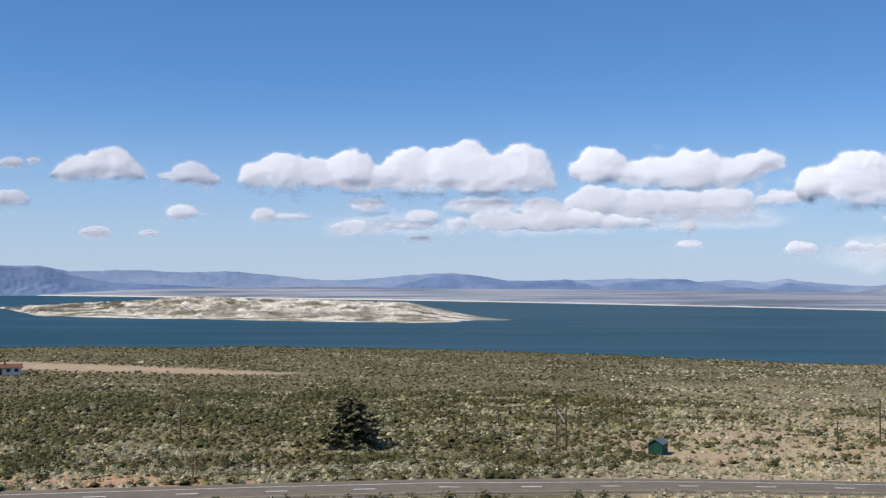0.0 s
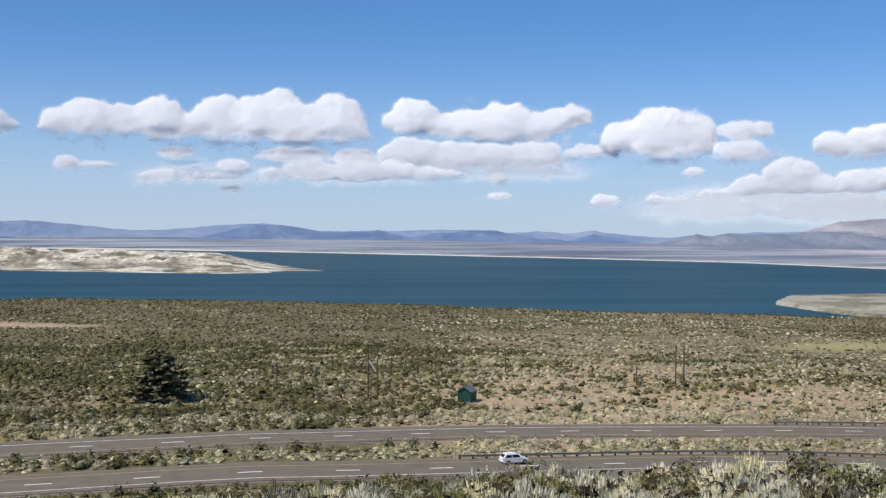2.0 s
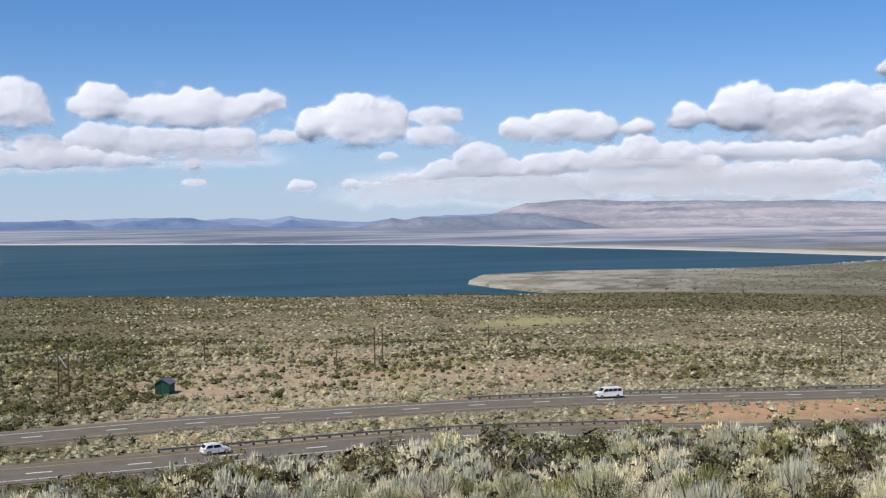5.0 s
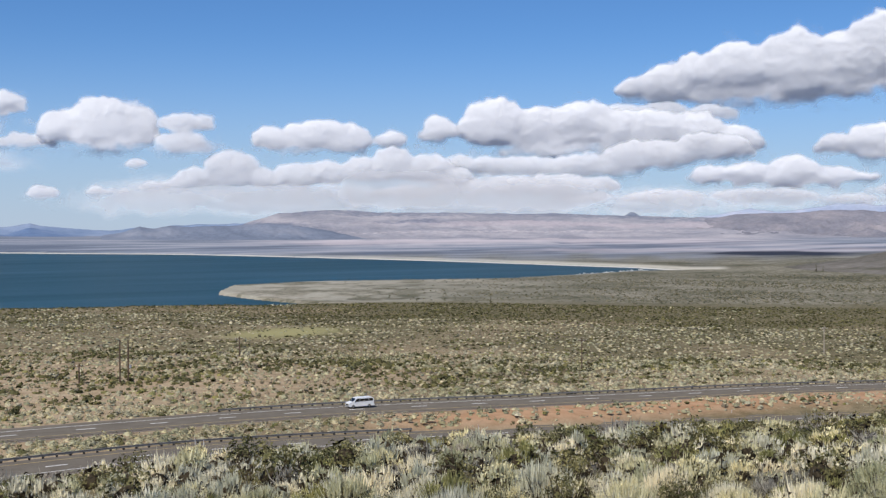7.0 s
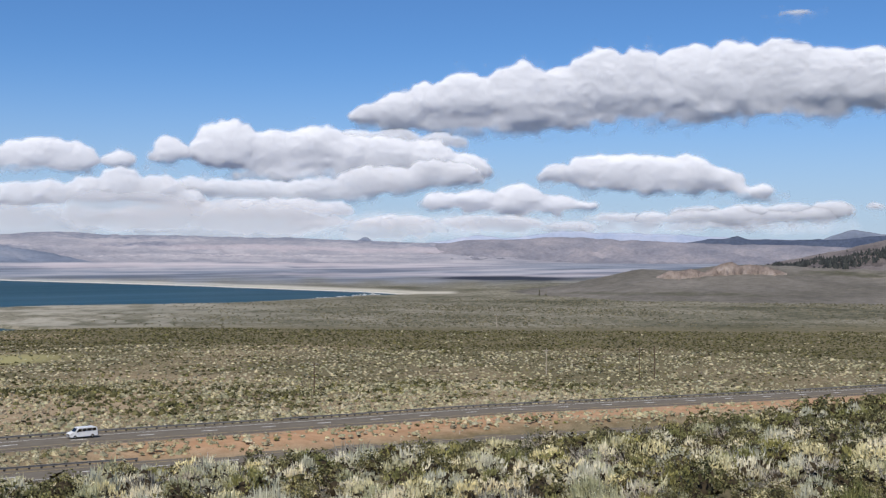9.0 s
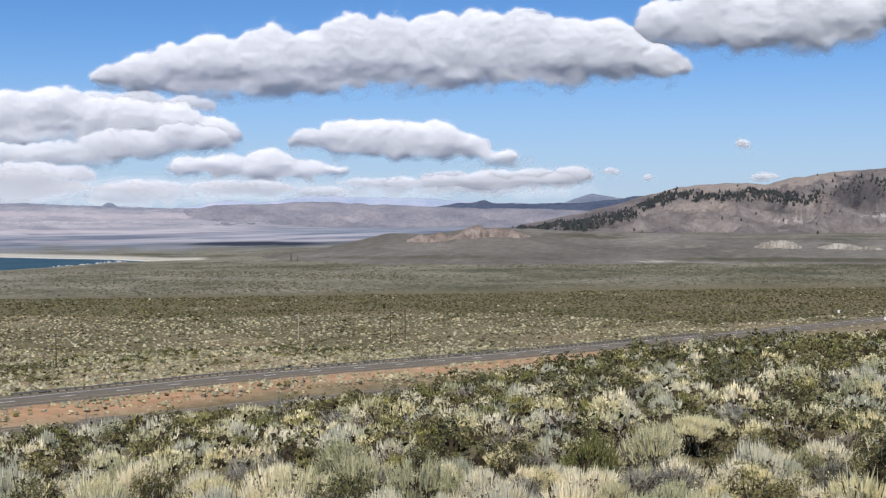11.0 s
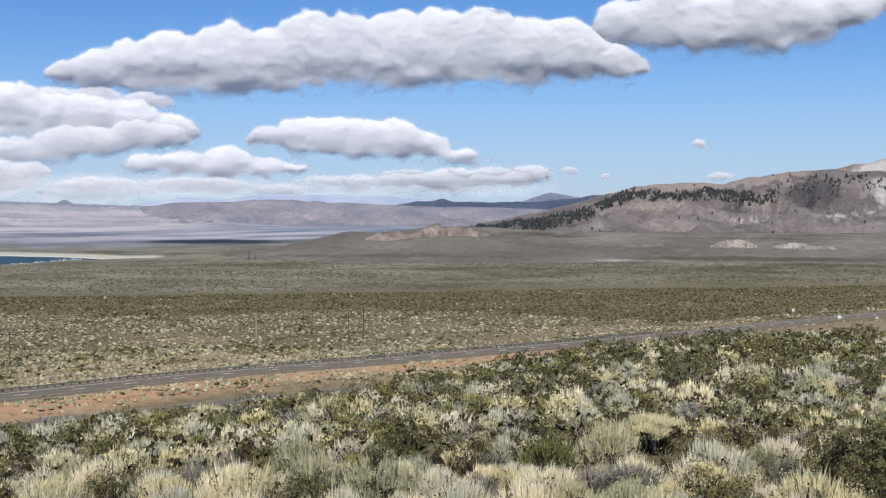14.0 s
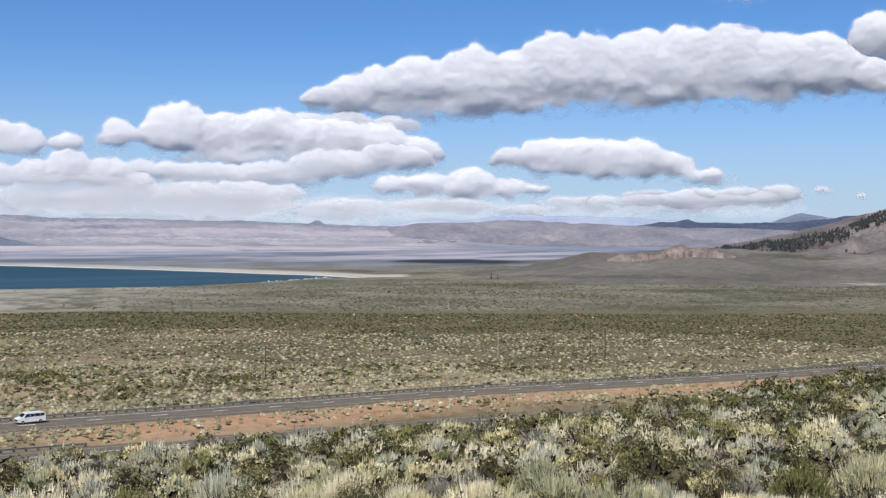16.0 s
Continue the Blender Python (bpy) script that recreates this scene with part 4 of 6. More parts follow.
build_cloud([(17.42, 4.02, 1.23, 1.38), (19.01, 3.76, 1.77, 2.43), (20.58, 3.76, 1.13, 2.23), (19.41, 3.6, 2.25, 1.32)], CLOUD, WHITE, seed=9)
build_cloud([(22.52, 4.61, 1.13, 0.78), (23.49, 4.74, 0.81, 0.57), (22.79, 3.49, 1.61, 1.1)], HAZE, WHITE, seed=10, ahead=150)
build_cloud([(26.83, 3.81, 1.13, 1.06), (28.91, 3.85, 1.77, 1.33), (30.25, 3.82, 1.5, 1.12), (32.39, 3.82, 0.86, 0.75), (28.91, 3.55, 2.95, 0.8)], CLOUD, WHITE, seed=11)
build_cloud([(23.33, 2.06, 1.34, 0.85), (24.91, 2.15, 1.4, 1.65), (26.29, 2.02, 1.02, 0.96), (27.97, 1.92, 1.13, 1.44), (29.31, 2.14, 1.18, 1.12), (30.92, 2.35, 1.23, 1.12), (32.53, 2.41, 1.4, 1.39), (34.14, 2.3, 1.4, 1.28), (35.47, 2.03, 1.13, 0.8), (21.76, 1.63, 1.45, 0.58), (24.38, 1.43, 1.72, 0.58), (27.57, 1.44, 1.72, 0.64), (30.79, 1.5, 1.99, 0.64), (34.0, 1.44, 1.72, 0.64), (19.43, 1.51, 1.61, 0.47)], HAZE, "broad hazy cumulus bank over the far shore", seed=12)
build_cloud([(34.67, 4.08, 1.07, 1.19), (37.46, 3.94, 1.99, 2.17), (39.58, 4.02, 1.72, 1.74), (41.41, 4.0, 1.99, 1.99), (43.22, 3.82, 1.72, 1.77), (44.75, 3.7, 1.99, 1.86), (46.76, 3.61, 1.72, 1.74), (48.49, 3.28, 1.4, 1.43), (39.84, 3.26, 3.49, 1.21), (44.24, 3.21, 3.49, 1.3), (41.92, 4.15, 5.64, 1.2)], CLOUD, "long white cumulus bank with grey hollows", seed=13)
build_cloud([(44.06, 5.98, 1.13, 1.05), (45.52, 5.81, 1.88, 1.79), (47.12, 5.67, 1.93, 2.42), (48.72, 5.57, 2.2, 3.0), (51.13, 5.58, 2.25, 3.42), (53.27, 5.79, 2.2, 2.95), (55.14, 6.05, 2.25, 3.59), (56.74, 6.09, 2.04, 3.58), (58.86, 6.02, 2.47, 3.67), (60.95, 6.19, 2.25, 3.52), (63.01, 6.26, 2.25, 3.59), (65.05, 6.21, 2.25, 3.11), (67.05, 6.26, 2.15, 3.08), (69.01, 6.4, 1.61, 1.7), (70.09, 6.48, 0.75, 1.12), (53.54, 6.43, 6.17, 1.84), (62.5, 6.84, 6.71, 1.85)], CLOUD, "huge white cumulus bank with a grey underside", seed=14)
build_cloud([(69.69, 8.03, 1.66, 1.95), (71.52, 7.74, 1.99, 2.66), (73.59, 7.53, 2.25, 2.65), (75.89, 7.47, 2.25, 2.93), (77.9, 7.65, 1.72, 2.4), (79.86, 8.42, 1.72, 1.63), (81.54, 9.08, 1.23, 0.98), (74.36, 8.13, 5.1, 1.42)], CLOUD, WHITE, seed=15)
build_cloud([(53.15, 3.37, 1.23, 0.93), (54.62, 3.08, 1.66, 1.6), (55.95, 2.91, 1.93, 1.73), (57.28, 2.8, 1.72, 1.86), (58.86, 2.8, 1.72, 1.8), (60.18, 2.79, 1.34, 1.27), (61.87, 2.51, 1.13, 0.74), (56.75, 3.12, 3.49, 0.96)], CLOUD, WHITE, seed=16)
build_cloud([(47.39, 2.03, 1.23, 0.91), (48.99, 1.9, 1.45, 1.12), (51.0, 1.79, 1.45, 1.45), (52.75, 1.85, 1.18, 0.96), (54.08, 2.01, 0.91, 0.53)], CLOUD, WHITE, seed=17)
build_cloud([(35.68, 1.55, 1.66, 0.83), (38.21, 1.52, 1.72, 0.99), (40.26, 1.59, 1.99, 1.0), (42.09, 1.71, 1.45, 0.74), (44.46, 1.19, 1.61, 0.48), (33.22, 1.4, 2.15, 0.66)], HAZE, THIN, seed=18)
build_cloud([(59.39, 1.73, 1.45, 0.53), (62.0, 1.57, 1.72, 0.74), (63.54, 1.61, 1.45, 0.73), (65.32, 1.66, 0.97, 0.78), (60.96, 1.15, 3.22, 0.58), (55.69, 1.42, 2.15, 0.48)], HAZE, THIN, seed=19)
build_cloud([(35.96, 2.7, 2.42, 0.78), (38.51, 2.39, 2.95, 1.05), (41.64, 2.35, 3.22, 1.11), (44.81, 2.8, 2.95, 1.28), (47.49, 3.14, 2.04, 1.33)], HAZE, THIN, seed=20)
build_cloud([(43.22, 4.56, 1.88, 1.27), (45.08, 4.72, 1.61, 1.16), (47.21, 4.87, 1.61, 0.8)], HAZE, THIN, seed=21)
build_cloud([(57.45, 1.33, 1.13, 0.69), (59.27, 1.41, 1.4, 0.68), (61.05, 1.33, 1.61, 0.89), (63.06, 1.4, 1.4, 0.72), (64.79, 1.47, 1.34, 0.77), (65.76, 1.77, 0.7, 0.56)], HAZE, THIN, seed=22)
build_cloud([(48.7, 1.21, 1.61, 0.59), (50.84, 1.16, 1.72, 0.64), (53.51, 1.01, 1.61, 0.53), (45.21, 1.2, 2.15, 0.59), (41.48, 1.23, 1.88, 0.53)], HAZE, THIN, seed=23)
for k, (a, e, w, h, m) in enumerate([(-19.74, 5.25, 0.59, 0.45, HAZE), (-18.78, 5.44, 0.43, 0.28, HAZE), (-19.84, 3.54, 0.97, 0.76, HAZE), (-16.13, 2.18, 0.81, 0.52, HAZE), (-13.7, 2.21, 0.54, 0.34, HAZE), (-8.58, 2.26, 0.48, 0.27, VEIL), (-1.05, 2.03, 0.7, 0.32, HAZE), (11.5, 2.54, 0.43, 0.53, HAZE), (11.55, 1.75, 0.75, 0.37, HAZE), (10.16, 6.29, 0.43, 0.42, VEIL), (16.51, 1.42, 0.86, 0.62, HAZE), (20.62, 2.89, 0.54, 0.42, HAZE), (73.15, 3.15, 0.4, 0.42, HAZE), (74.14, 1.65, 0.75, 0.39, HAZE), (68.86, 1.73, 0.3, 0.29, HAZE), (67.19, 2.01, 0.48, 0.32, HAZE), (63.76, 10.78, 0.86, 0.25, HAZE), (0.16, 0.85, 0.48, 0.32, VEIL), (-13.79, 0.95, 0.48, 0.31, VEIL), (11.52, 2.59, 0.54, 0.45, HAZE)]):
    build_cloud([(a, e, w, h), (a + 0.35 * w, e, 0.6 * w, 0.8 * h)], m, "small white cloud puff" if m is CLOUD else "faint wisp of cloud", step=0.05, seed=30 + k, ahead=90)
# broad faint sheets for the white haze that joins the clouds over the horizon
build_cloud([(32.73, 1.01, 4.03, 2.29), (38.97, 0.84, 5.37, 1.73), (44.99, 0.87, 3.22, 1.07)], VEIL, "faint veil of cloud and white haze low over the horizon", depth=0.05, step=0.14, seed=60)
build_cloud([(50.33, 0.88, 5.1, 1.23), (56.75, 0.89, 5.1, 1.17), (63.29, 0.88, 4.03, 1.05)], VEIL, "faint veil of cloud and white haze low over the horizon", depth=0.05, step=0.14, seed=61)
build_cloud([(21.24, 0.73, 4.03, 1.58), (27.84, 0.61, 6.17, 1.76), (37.21, 0.61, 6.71, 2.13), (45.01, 0.6, 5.1, 1.46)], VEIL, "faint veil of cloud and white haze low over the horizon", depth=0.05, step=0.14, seed=62)
build_cloud([(23.32, 1.26, 5.9, 1.47), (27.6, 1.02, 4.29, 1.54)], VEIL, "faint veil of cloud and white haze low over the horizon", depth=0.05, step=0.14, seed=63)
build_cloud([(-2.26, 2.37, 4.03, 1.34), (4.45, 2.46, 5.64, 1.5), (12.32, 2.61, 4.83, 1.31)], VEIL, "faint veil of cloud and white haze low over the horizon", depth=0.05, step=0.14, seed=64)


# ---- helpers for things ----
def part(name, bm, mat, parent=None, label=""):
    """Links a bmesh as one mesh object, under a thing or a part."""
    me = bpy.data.meshes.new(name)
    bm.to_mesh(me)
    bm.free()
    me.materials.append(mat)
    ob = new(name, me)
    if parent:
        ob.parent = parent
    if label:
        ob["label"] = label
    return ob


def thing(name, m, label, category, group=""):
    root = new(name)
    root.matrix_basis = m
    return tagged(root, label, category, group)


def box(sx, sy, sz, at=(0, 0, 0), bevel=0.0, turn=None, bm=None):
    bm = bm or bmesh.new()
    made = bmesh.ops.create_cube(bm, size=1.0)["verts"]
    m = Matrix.Translation(at) @ (turn or Matrix()) @ Matrix.Diagonal((sx, sy, sz, 1))
    bmesh.ops.transform(bm, matrix=m, verts=made)
    if bevel:
        edges = {e for v in made for e in v.link_edges}
        bmesh.ops.bevel(bm, geom=list(edges), offset=bevel, segments=2, affect="EDGES")
    return bm


def rod(a, b, r0, r1=None, sides=8, bm=None):
    """A tapered round bar from a to b."""
    bm = bm or bmesh.new()
    a, b = Vector(a), Vector(b)
    made = bmesh.ops.create_cone(bm, cap_ends=True, segments=sides, radius1=r0, radius2=r0 if r1 is None else r1, depth=(b - a).length)["verts"]
    m = Matrix.Translation((a + b) / 2) @ (b - a).to_track_quat("Z", "Y").to_matrix().to_4x4()
    bmesh.ops.transform(bm, matrix=m, verts=made)
    return bm


def prism(points, depth, bm=None):
    """A plate: points in the x-z plane, pushed along y."""
    bm = bm or bmesh.new()
    f = bm.faces.new([bm.verts.new((x, -depth / 2, z)) for x, z in points])
    ext = bmesh.ops.extrude_face_region(bm, geom=[f])
    bmesh.ops.translate(bm, vec=(0, depth, 0), verts=[v for v in ext["geom"] if isinstance(v, bmesh.types.BMVert)])
    bmesh.ops.recalc_face_normals(bm, faces=bm.faces)
    return bm


WOOD = plain_mat("weathered_pole_wood", (0.115, 0.078, 0.055), 0.9, 0.15, 0, 0.4, 1.5)
PALE_WOOD = plain_mat("bleached_pole_wood", (0.42, 0.36, 0.28), 0.9, 0.15, 0, 0.25, 1.5)
STEEL = plain_mat("galvanised_steel", (0.40, 0.40, 0.40), 0.6, 0.4, 0.3, 0.2, 2.0)
PORCELAIN = plain_mat("white_enamel", (0.78, 0.77, 0.74), 0.4, 0.5, 0, 0.08, 5.0)
SHED_GREEN = plain_mat("green_painted_boards", (0.014, 0.075, 0.05), 0.7, 0.3, 0, 0.25, 1.2)
SHED_TRIM = plain_mat("dark_green_trim", (0.01, 0.05, 0.036), 0.7, 0.3, 0, 0.2, 2.0)
TIN = plain_mat("grey_sheet_roof", (0.13, 0.155, 0.19), 0.85, 0.2, 0.0, 0.2, 2.0)
VAN_WHITE = plain_mat("white_car_paint", (0.82, 0.82, 0.81), 0.28, 0.5, 0, 0.05, 1.0)
CAR_GLASS = plain_mat("dark_car_window", (0.012, 0.014, 0.016), 0.08, 0.6, 0, 0.1, 2.0)
RUBBER = plain_mat("black_rubber", (0.018, 0.018, 0.018), 0.85, 0.2, 0, 0.2, 4.0)
CHROME = plain_mat("dull_chrome", (0.5, 0.5, 0.5), 0.3, 0.5, 0.9, 0.1, 4.0)
LAMP_RED = plain_mat("red_lamp_glass", (0.35, 0.02, 0.015), 0.3, 0.5, 0, 0.1, 4.0)
ROOF_RED = plain_mat("rusty_red_roof", (0.16, 0.075, 0.05), 0.8, 0.2, 0, 0.3, 0.8)
STUCCO = plain_mat("white_stucco", (0.72, 0.70, 0.66), 0.9, 0.2, 0, 0.1, 1.0)
DARK_OPENING = plain_mat("dark_window", (0.02, 0.02, 0.022), 0.2, 0.5, 0, 0.1, 2.0)
BARK = plain_mat("juniper_bark", (0.10, 0.07, 0.05), 0.95, 0.1, 0, 0.4, 3.0, 0.5)


# ---- shed ----
def build_shed():
    x, y = 38.6, 217.4
    z = ground_at(x, y)
    w, d, h, rise = 2.5, 3.6, 1.95, 0.78
    shed = thing("shed", pose(x, y, z, 0, 0, -27), "small dark green wooden shed with a grey metal roof", "shed")
    part("foundation", box(w + 0.1, d + 0.1, 0.14, (0, 0, 0.03)), GRAVEL, shed, "grey footing slab")
    for sy, name in ((-d / 2, "gable_wall"), (d / 2, "gable_wall")):
        bm = prism([(-w / 2, 0.08), (w / 2, 0.08), (w / 2, h), (0, h + rise - 0.05), (-w / 2, h)], 0.07)
        bmesh.ops.translate(bm, vec=(0, sy, 0), verts=bm.verts)
        part(name, bm, SHED_GREEN, shed)
    for sx in (-w / 2, w / 2):
        part("side_wall", box(0.07, d - 0.08, h - 0.08, (sx - math.copysign(0.035, sx), 0, h / 2 + 0.04)), SHED_GREEN, shed)
    for k in range(8):
        part("batten", box(0.045, 0.025, h - 0.2 + (rise * (1 - abs(k - 3.5) / 4)) * 0.8, (-w / 2 + 0.16 + k * 0.31, -d / 2 - 0.045, (h + rise * (1 - abs(k - 3.5) / 4) * 0.8) / 2)), SHED_TRIM, shed)
    slope = math.degrees(math.atan2(rise, w / 2))
    run = math.hypot(w / 2 + 0.22, rise * (w / 2 + 0.22) / (w / 2))
    for s in (-1, 1):
        turn = pose(0, 0, 0, 0, s * slope, 0)
        cx, cz = s * (w / 4 + 0.11), h + rise / 2 - 0.04
        panel = part("roof_panel", box(run, d + 0.5, 0.05, (cx, 0, cz), 0, turn), TIN, shed, "grey ribbed metal roof sheet")
        for k in range(7):
            part("roof_rib", box(run, 0.04, 0.035, (cx, -d / 2 - 0.15 + k * (d + 0.3) / 6, cz + 0.04), 0, turn), TIN, panel)
    part("ridge_cap", box(0.28, d + 0.52, 0.05, (0, 0, h + rise + 0.0), 0.015), TIN, shed)
    for s in (-1, 1):
        part("fascia", box(run, 0.05, 0.14, (s * (w / 4 + 0.11), -d / 2 - 0.24, h + rise / 2 - 0.11), 0, pose(0, 0, 0, 0, s * slope, 0)), SHED_TRIM, shed)
    door = part("door", box(0.82, 0.05, 1.75, (-0.62, -d / 2 - 0.05, 0.98), 0.008), SHED_TRIM, shed, "dark green plank door")
    part("handle", rod((-0.3, -d / 2 - 0.11, 0.95), (-0.3, -d / 2 - 0.11, 1.12), 0.014), STEEL, door, "steel door handle")


build_shed()


# ---- poles ----
def build_pole(x, y, h, mat=WOOD, arms=1, label="dark weathered wooden utility pole on the plain", turn=0.0, lean=0.0):
    z = ground_at(x, y)
    pole = thing("utility_pole", pose(x, y, z - 0.2, lean, lean * 0.6, turn), label, "utility pole", "utility poles on the plain")
    part("shaft", rod((0, 0, 0), (0, 0, h + 0.2), 0.17, 0.12, 10), mat, pole)
    for k in range(arms):
        za = h - 0.35 - 0.9 * k
        arm = part("crossarm", box(2.2, 0.11, 0.13, (0, -0.16, za), 0.01), mat, pole)
        for s in (-1.0, -0.45, 0.45, 1.0):
            part("insulator", rod((s, -0.16, za + 0.06), (s, -0.16, za + 0.26), 0.05, 0.035, 8), PORCELAIN, arm, "white porcelain insulator")
        part("brace", rod((-0.6, -0.17, za), (0, -0.14, za - 0.55), 0.02), STEEL, pole)
        part("brace", rod((0.6, -0.17, za), (0, -0.14, za - 0.55), 0.02), STEEL, pole)
    return pole


p = build_pole(20.4, 217.0, 9.4, arms=0, label="tall dark wooden pole with a white stay arm")
part("stay_arm", rod((0.1, 0, 7.4), (1.45, 0, 5.2), 0.11, 0.09, 8), PORCELAIN, p, "white painted slanting stay arm")
build_pole(22.1, 217.0, 7.6, arms=0, label="shorter dark wooden pole beside a taller one")
build_pole(86.4, 239.5, 9.0, arms=0, label="dark wooden pole standing as one of a pair")
p = build_pole(87.9, 238.8, 8.9, arms=0, label="dark wooden pole with a small transformer box")
part("transformer", rod((0.42, -0.1, 3.4), (0.42, -0.1, 4.1), 0.24, 0.24, 12), STEEL, p, "grey transformer can")
for x, y, h, arms, m, t in ((56.2, 267, 5.4, 1, WOOD, 30), (78.5, 241, 4.3, 1, WOOD, 30), (4.3, 229.5, 4.9, 1, WOOD, 20), (28.6, 252, 4.0, 0, WOOD, 20), (134, 284, 5.0, 1, WOOD, 35), (191.8, 217.5, 7.8, 1, WOOD, 40), (291.0, 191.0, 9.2, 1, WOOD, 60), (296.5, 189.5, 9.4, 0, WOOD, 60), (-48, 222, 6.2, 1, WOOD, 10)):
    build_pole(x, y, h, m, arms, turn=-t)
for x, y, h in ((280.8, 216.4, 7.6), (470.0, 394.0, 6.8)):
    build_pole(x, y, h, PALE_WOOD, 1, "pale bleached wooden utility pole", -50)
for dx, h in ((0.0, 3.3), (0.55, 3.0)):
    post = thing("wooden_post", pose(-37.2 + dx, 181.0, ground_at(-37.2 + dx, 181.0) - 0.1), "plain weathered wooden post beside the highway", "post", "posts beside the highway")
    part("shaft", box(0.16, 0.16, h, (0, 0, h / 2), 0.015), WOOD, post)
    part("cap", box(0.2, 0.2, 0.05, (0, 0, h + 0.02), 0.01), WOOD, post)


# ---- guardrails and markers ----
RAIL = plain_mat("dull_guardrail_steel", (0.20, 0.195, 0.185), 0.8, 0.3, 0.15, 0.2, 1.0)
POST = plain_mat("tarred_guardrail_post", (0.085, 0.072, 0.06), 0.9, 0.15, 0, 0.3, 3.0)


def build_guardrail(line, bed, offset, x0, x1, label, steel=RAIL):
    side = offsets(line)
    i = np.where((line[:, 0] >= x0) & (line[:, 0] <= x1))[0]
    p = (line + side * offset)[i]
    z = bed(line[i, 0])
    root = thing("guardrail", pose(p[0, 0], p[0, 1], z[0]), label, "guardrail", "guardrails along the highway")
    rel = np.column_stack([p - p[0], z - z[0]])
    profile = [(o, h - 0.13) for o, h in ((0.0, 0.42), (0.05, 0.47), (0.0, 0.55), (0.0, 0.60), (0.05, 0.68), (0.0, 0.75), (-0.025, 0.75), (0.025, 0.68), (-0.025, 0.6), (-0.025, 0.55), (0.025, 0.47), (-0.025, 0.42))]
    rows = np.stack([np.column_stack([rel[:, :2] + side[i] * (o + 0.12), rel[:, 2] + h]) for o, h in profile], 1)
    rail = new("rail", mesh_np("rail", rows.reshape(-1, 3), grid_faces(len(rel), len(profile), True), steel))
    rail.parent = root
    bm = box(0.22, 0.26, 0.86, (0, 0, 0.18), 0.012)
    first = None
    spots = np.arange(0, len(rel) - 0.95, 0.95)
    each = np.stack([np.interp(spots, np.arange(len(rel)), rel[:, c]) for c in range(3)], 1)
    for k, spot in zip((spots).astype(int), each):
        if first is None:
            first = part("post", bm, POST, root)
            o = first
        else:
            o = new("post", first.data)
            o.parent = root
        d = side[i][k]
        o.matrix_basis = pose(*spot, 0, 0, math.degrees(math.atan2(d[1], d[0])))
    return root


for a, b in ((86, 150), (150, 220), (220, 290), (290, 360)):
    build_guardrail(LINE_FAR, bed_far, -6.9, a, b, "long steel guardrail on dark posts beside the far carriageway")
build_guardrail(LINE_NEAR, bed_near, -6.3, 28, 108, "long pale steel guardrail on posts between the carriageways")


def build_marker(az, el_r, h=1.1):
    x, y = polar(az, el_r)
    z = ground_at(x, y)
    m = thing("roadside_marker", pose(x, y, z - 0.05), "thin white roadside marker post", "marker post", "marker posts beside the highway")
    part("post", box(0.11, 0.05, h, (0, 0, h / 2), 0.01), PORCELAIN, m)
    part("reflector", box(0.08, 0.02, 0.16, (0, -0.035, h - 0.16)), LAMP_RED, m, "small red reflector")


for az, r in ((23.2, 178), (23.6, 176.5), (14.6, 197), (48.3, 229), (-11.9, 180), (36.5, 200), (61, 272), (-8, 178.5), (30, 222.5)):
    build_marker(az, r)


def build_sign(az, r, w, h, top, label):
    x, y = polar(az, r)
    s = thing("road_sign", pose(x, y, ground_at(x, y) - 0.1, 0, 0, -az), label, "road sign", "signs by the far road")
    part("post", rod((0, 0, 0), (0, 0, top), 0.045, 0.045, 8), STEEL, s)
    part("panel", box(w, 0.03, h, (0, -0.06, top - h / 2), 0.01), PORCELAIN, s, "blank white sign panel")


build_sign(77.4, 480, 0.9, 1.1, 2.4, "small white sign on a steel post")
build_sign(79.4, 452, 1.2, 1.2, 2.2, "square white sign on a steel post")
build_sign(81.0, 455, 0.8, 0.8, 2.0, "small white sign on a steel post")


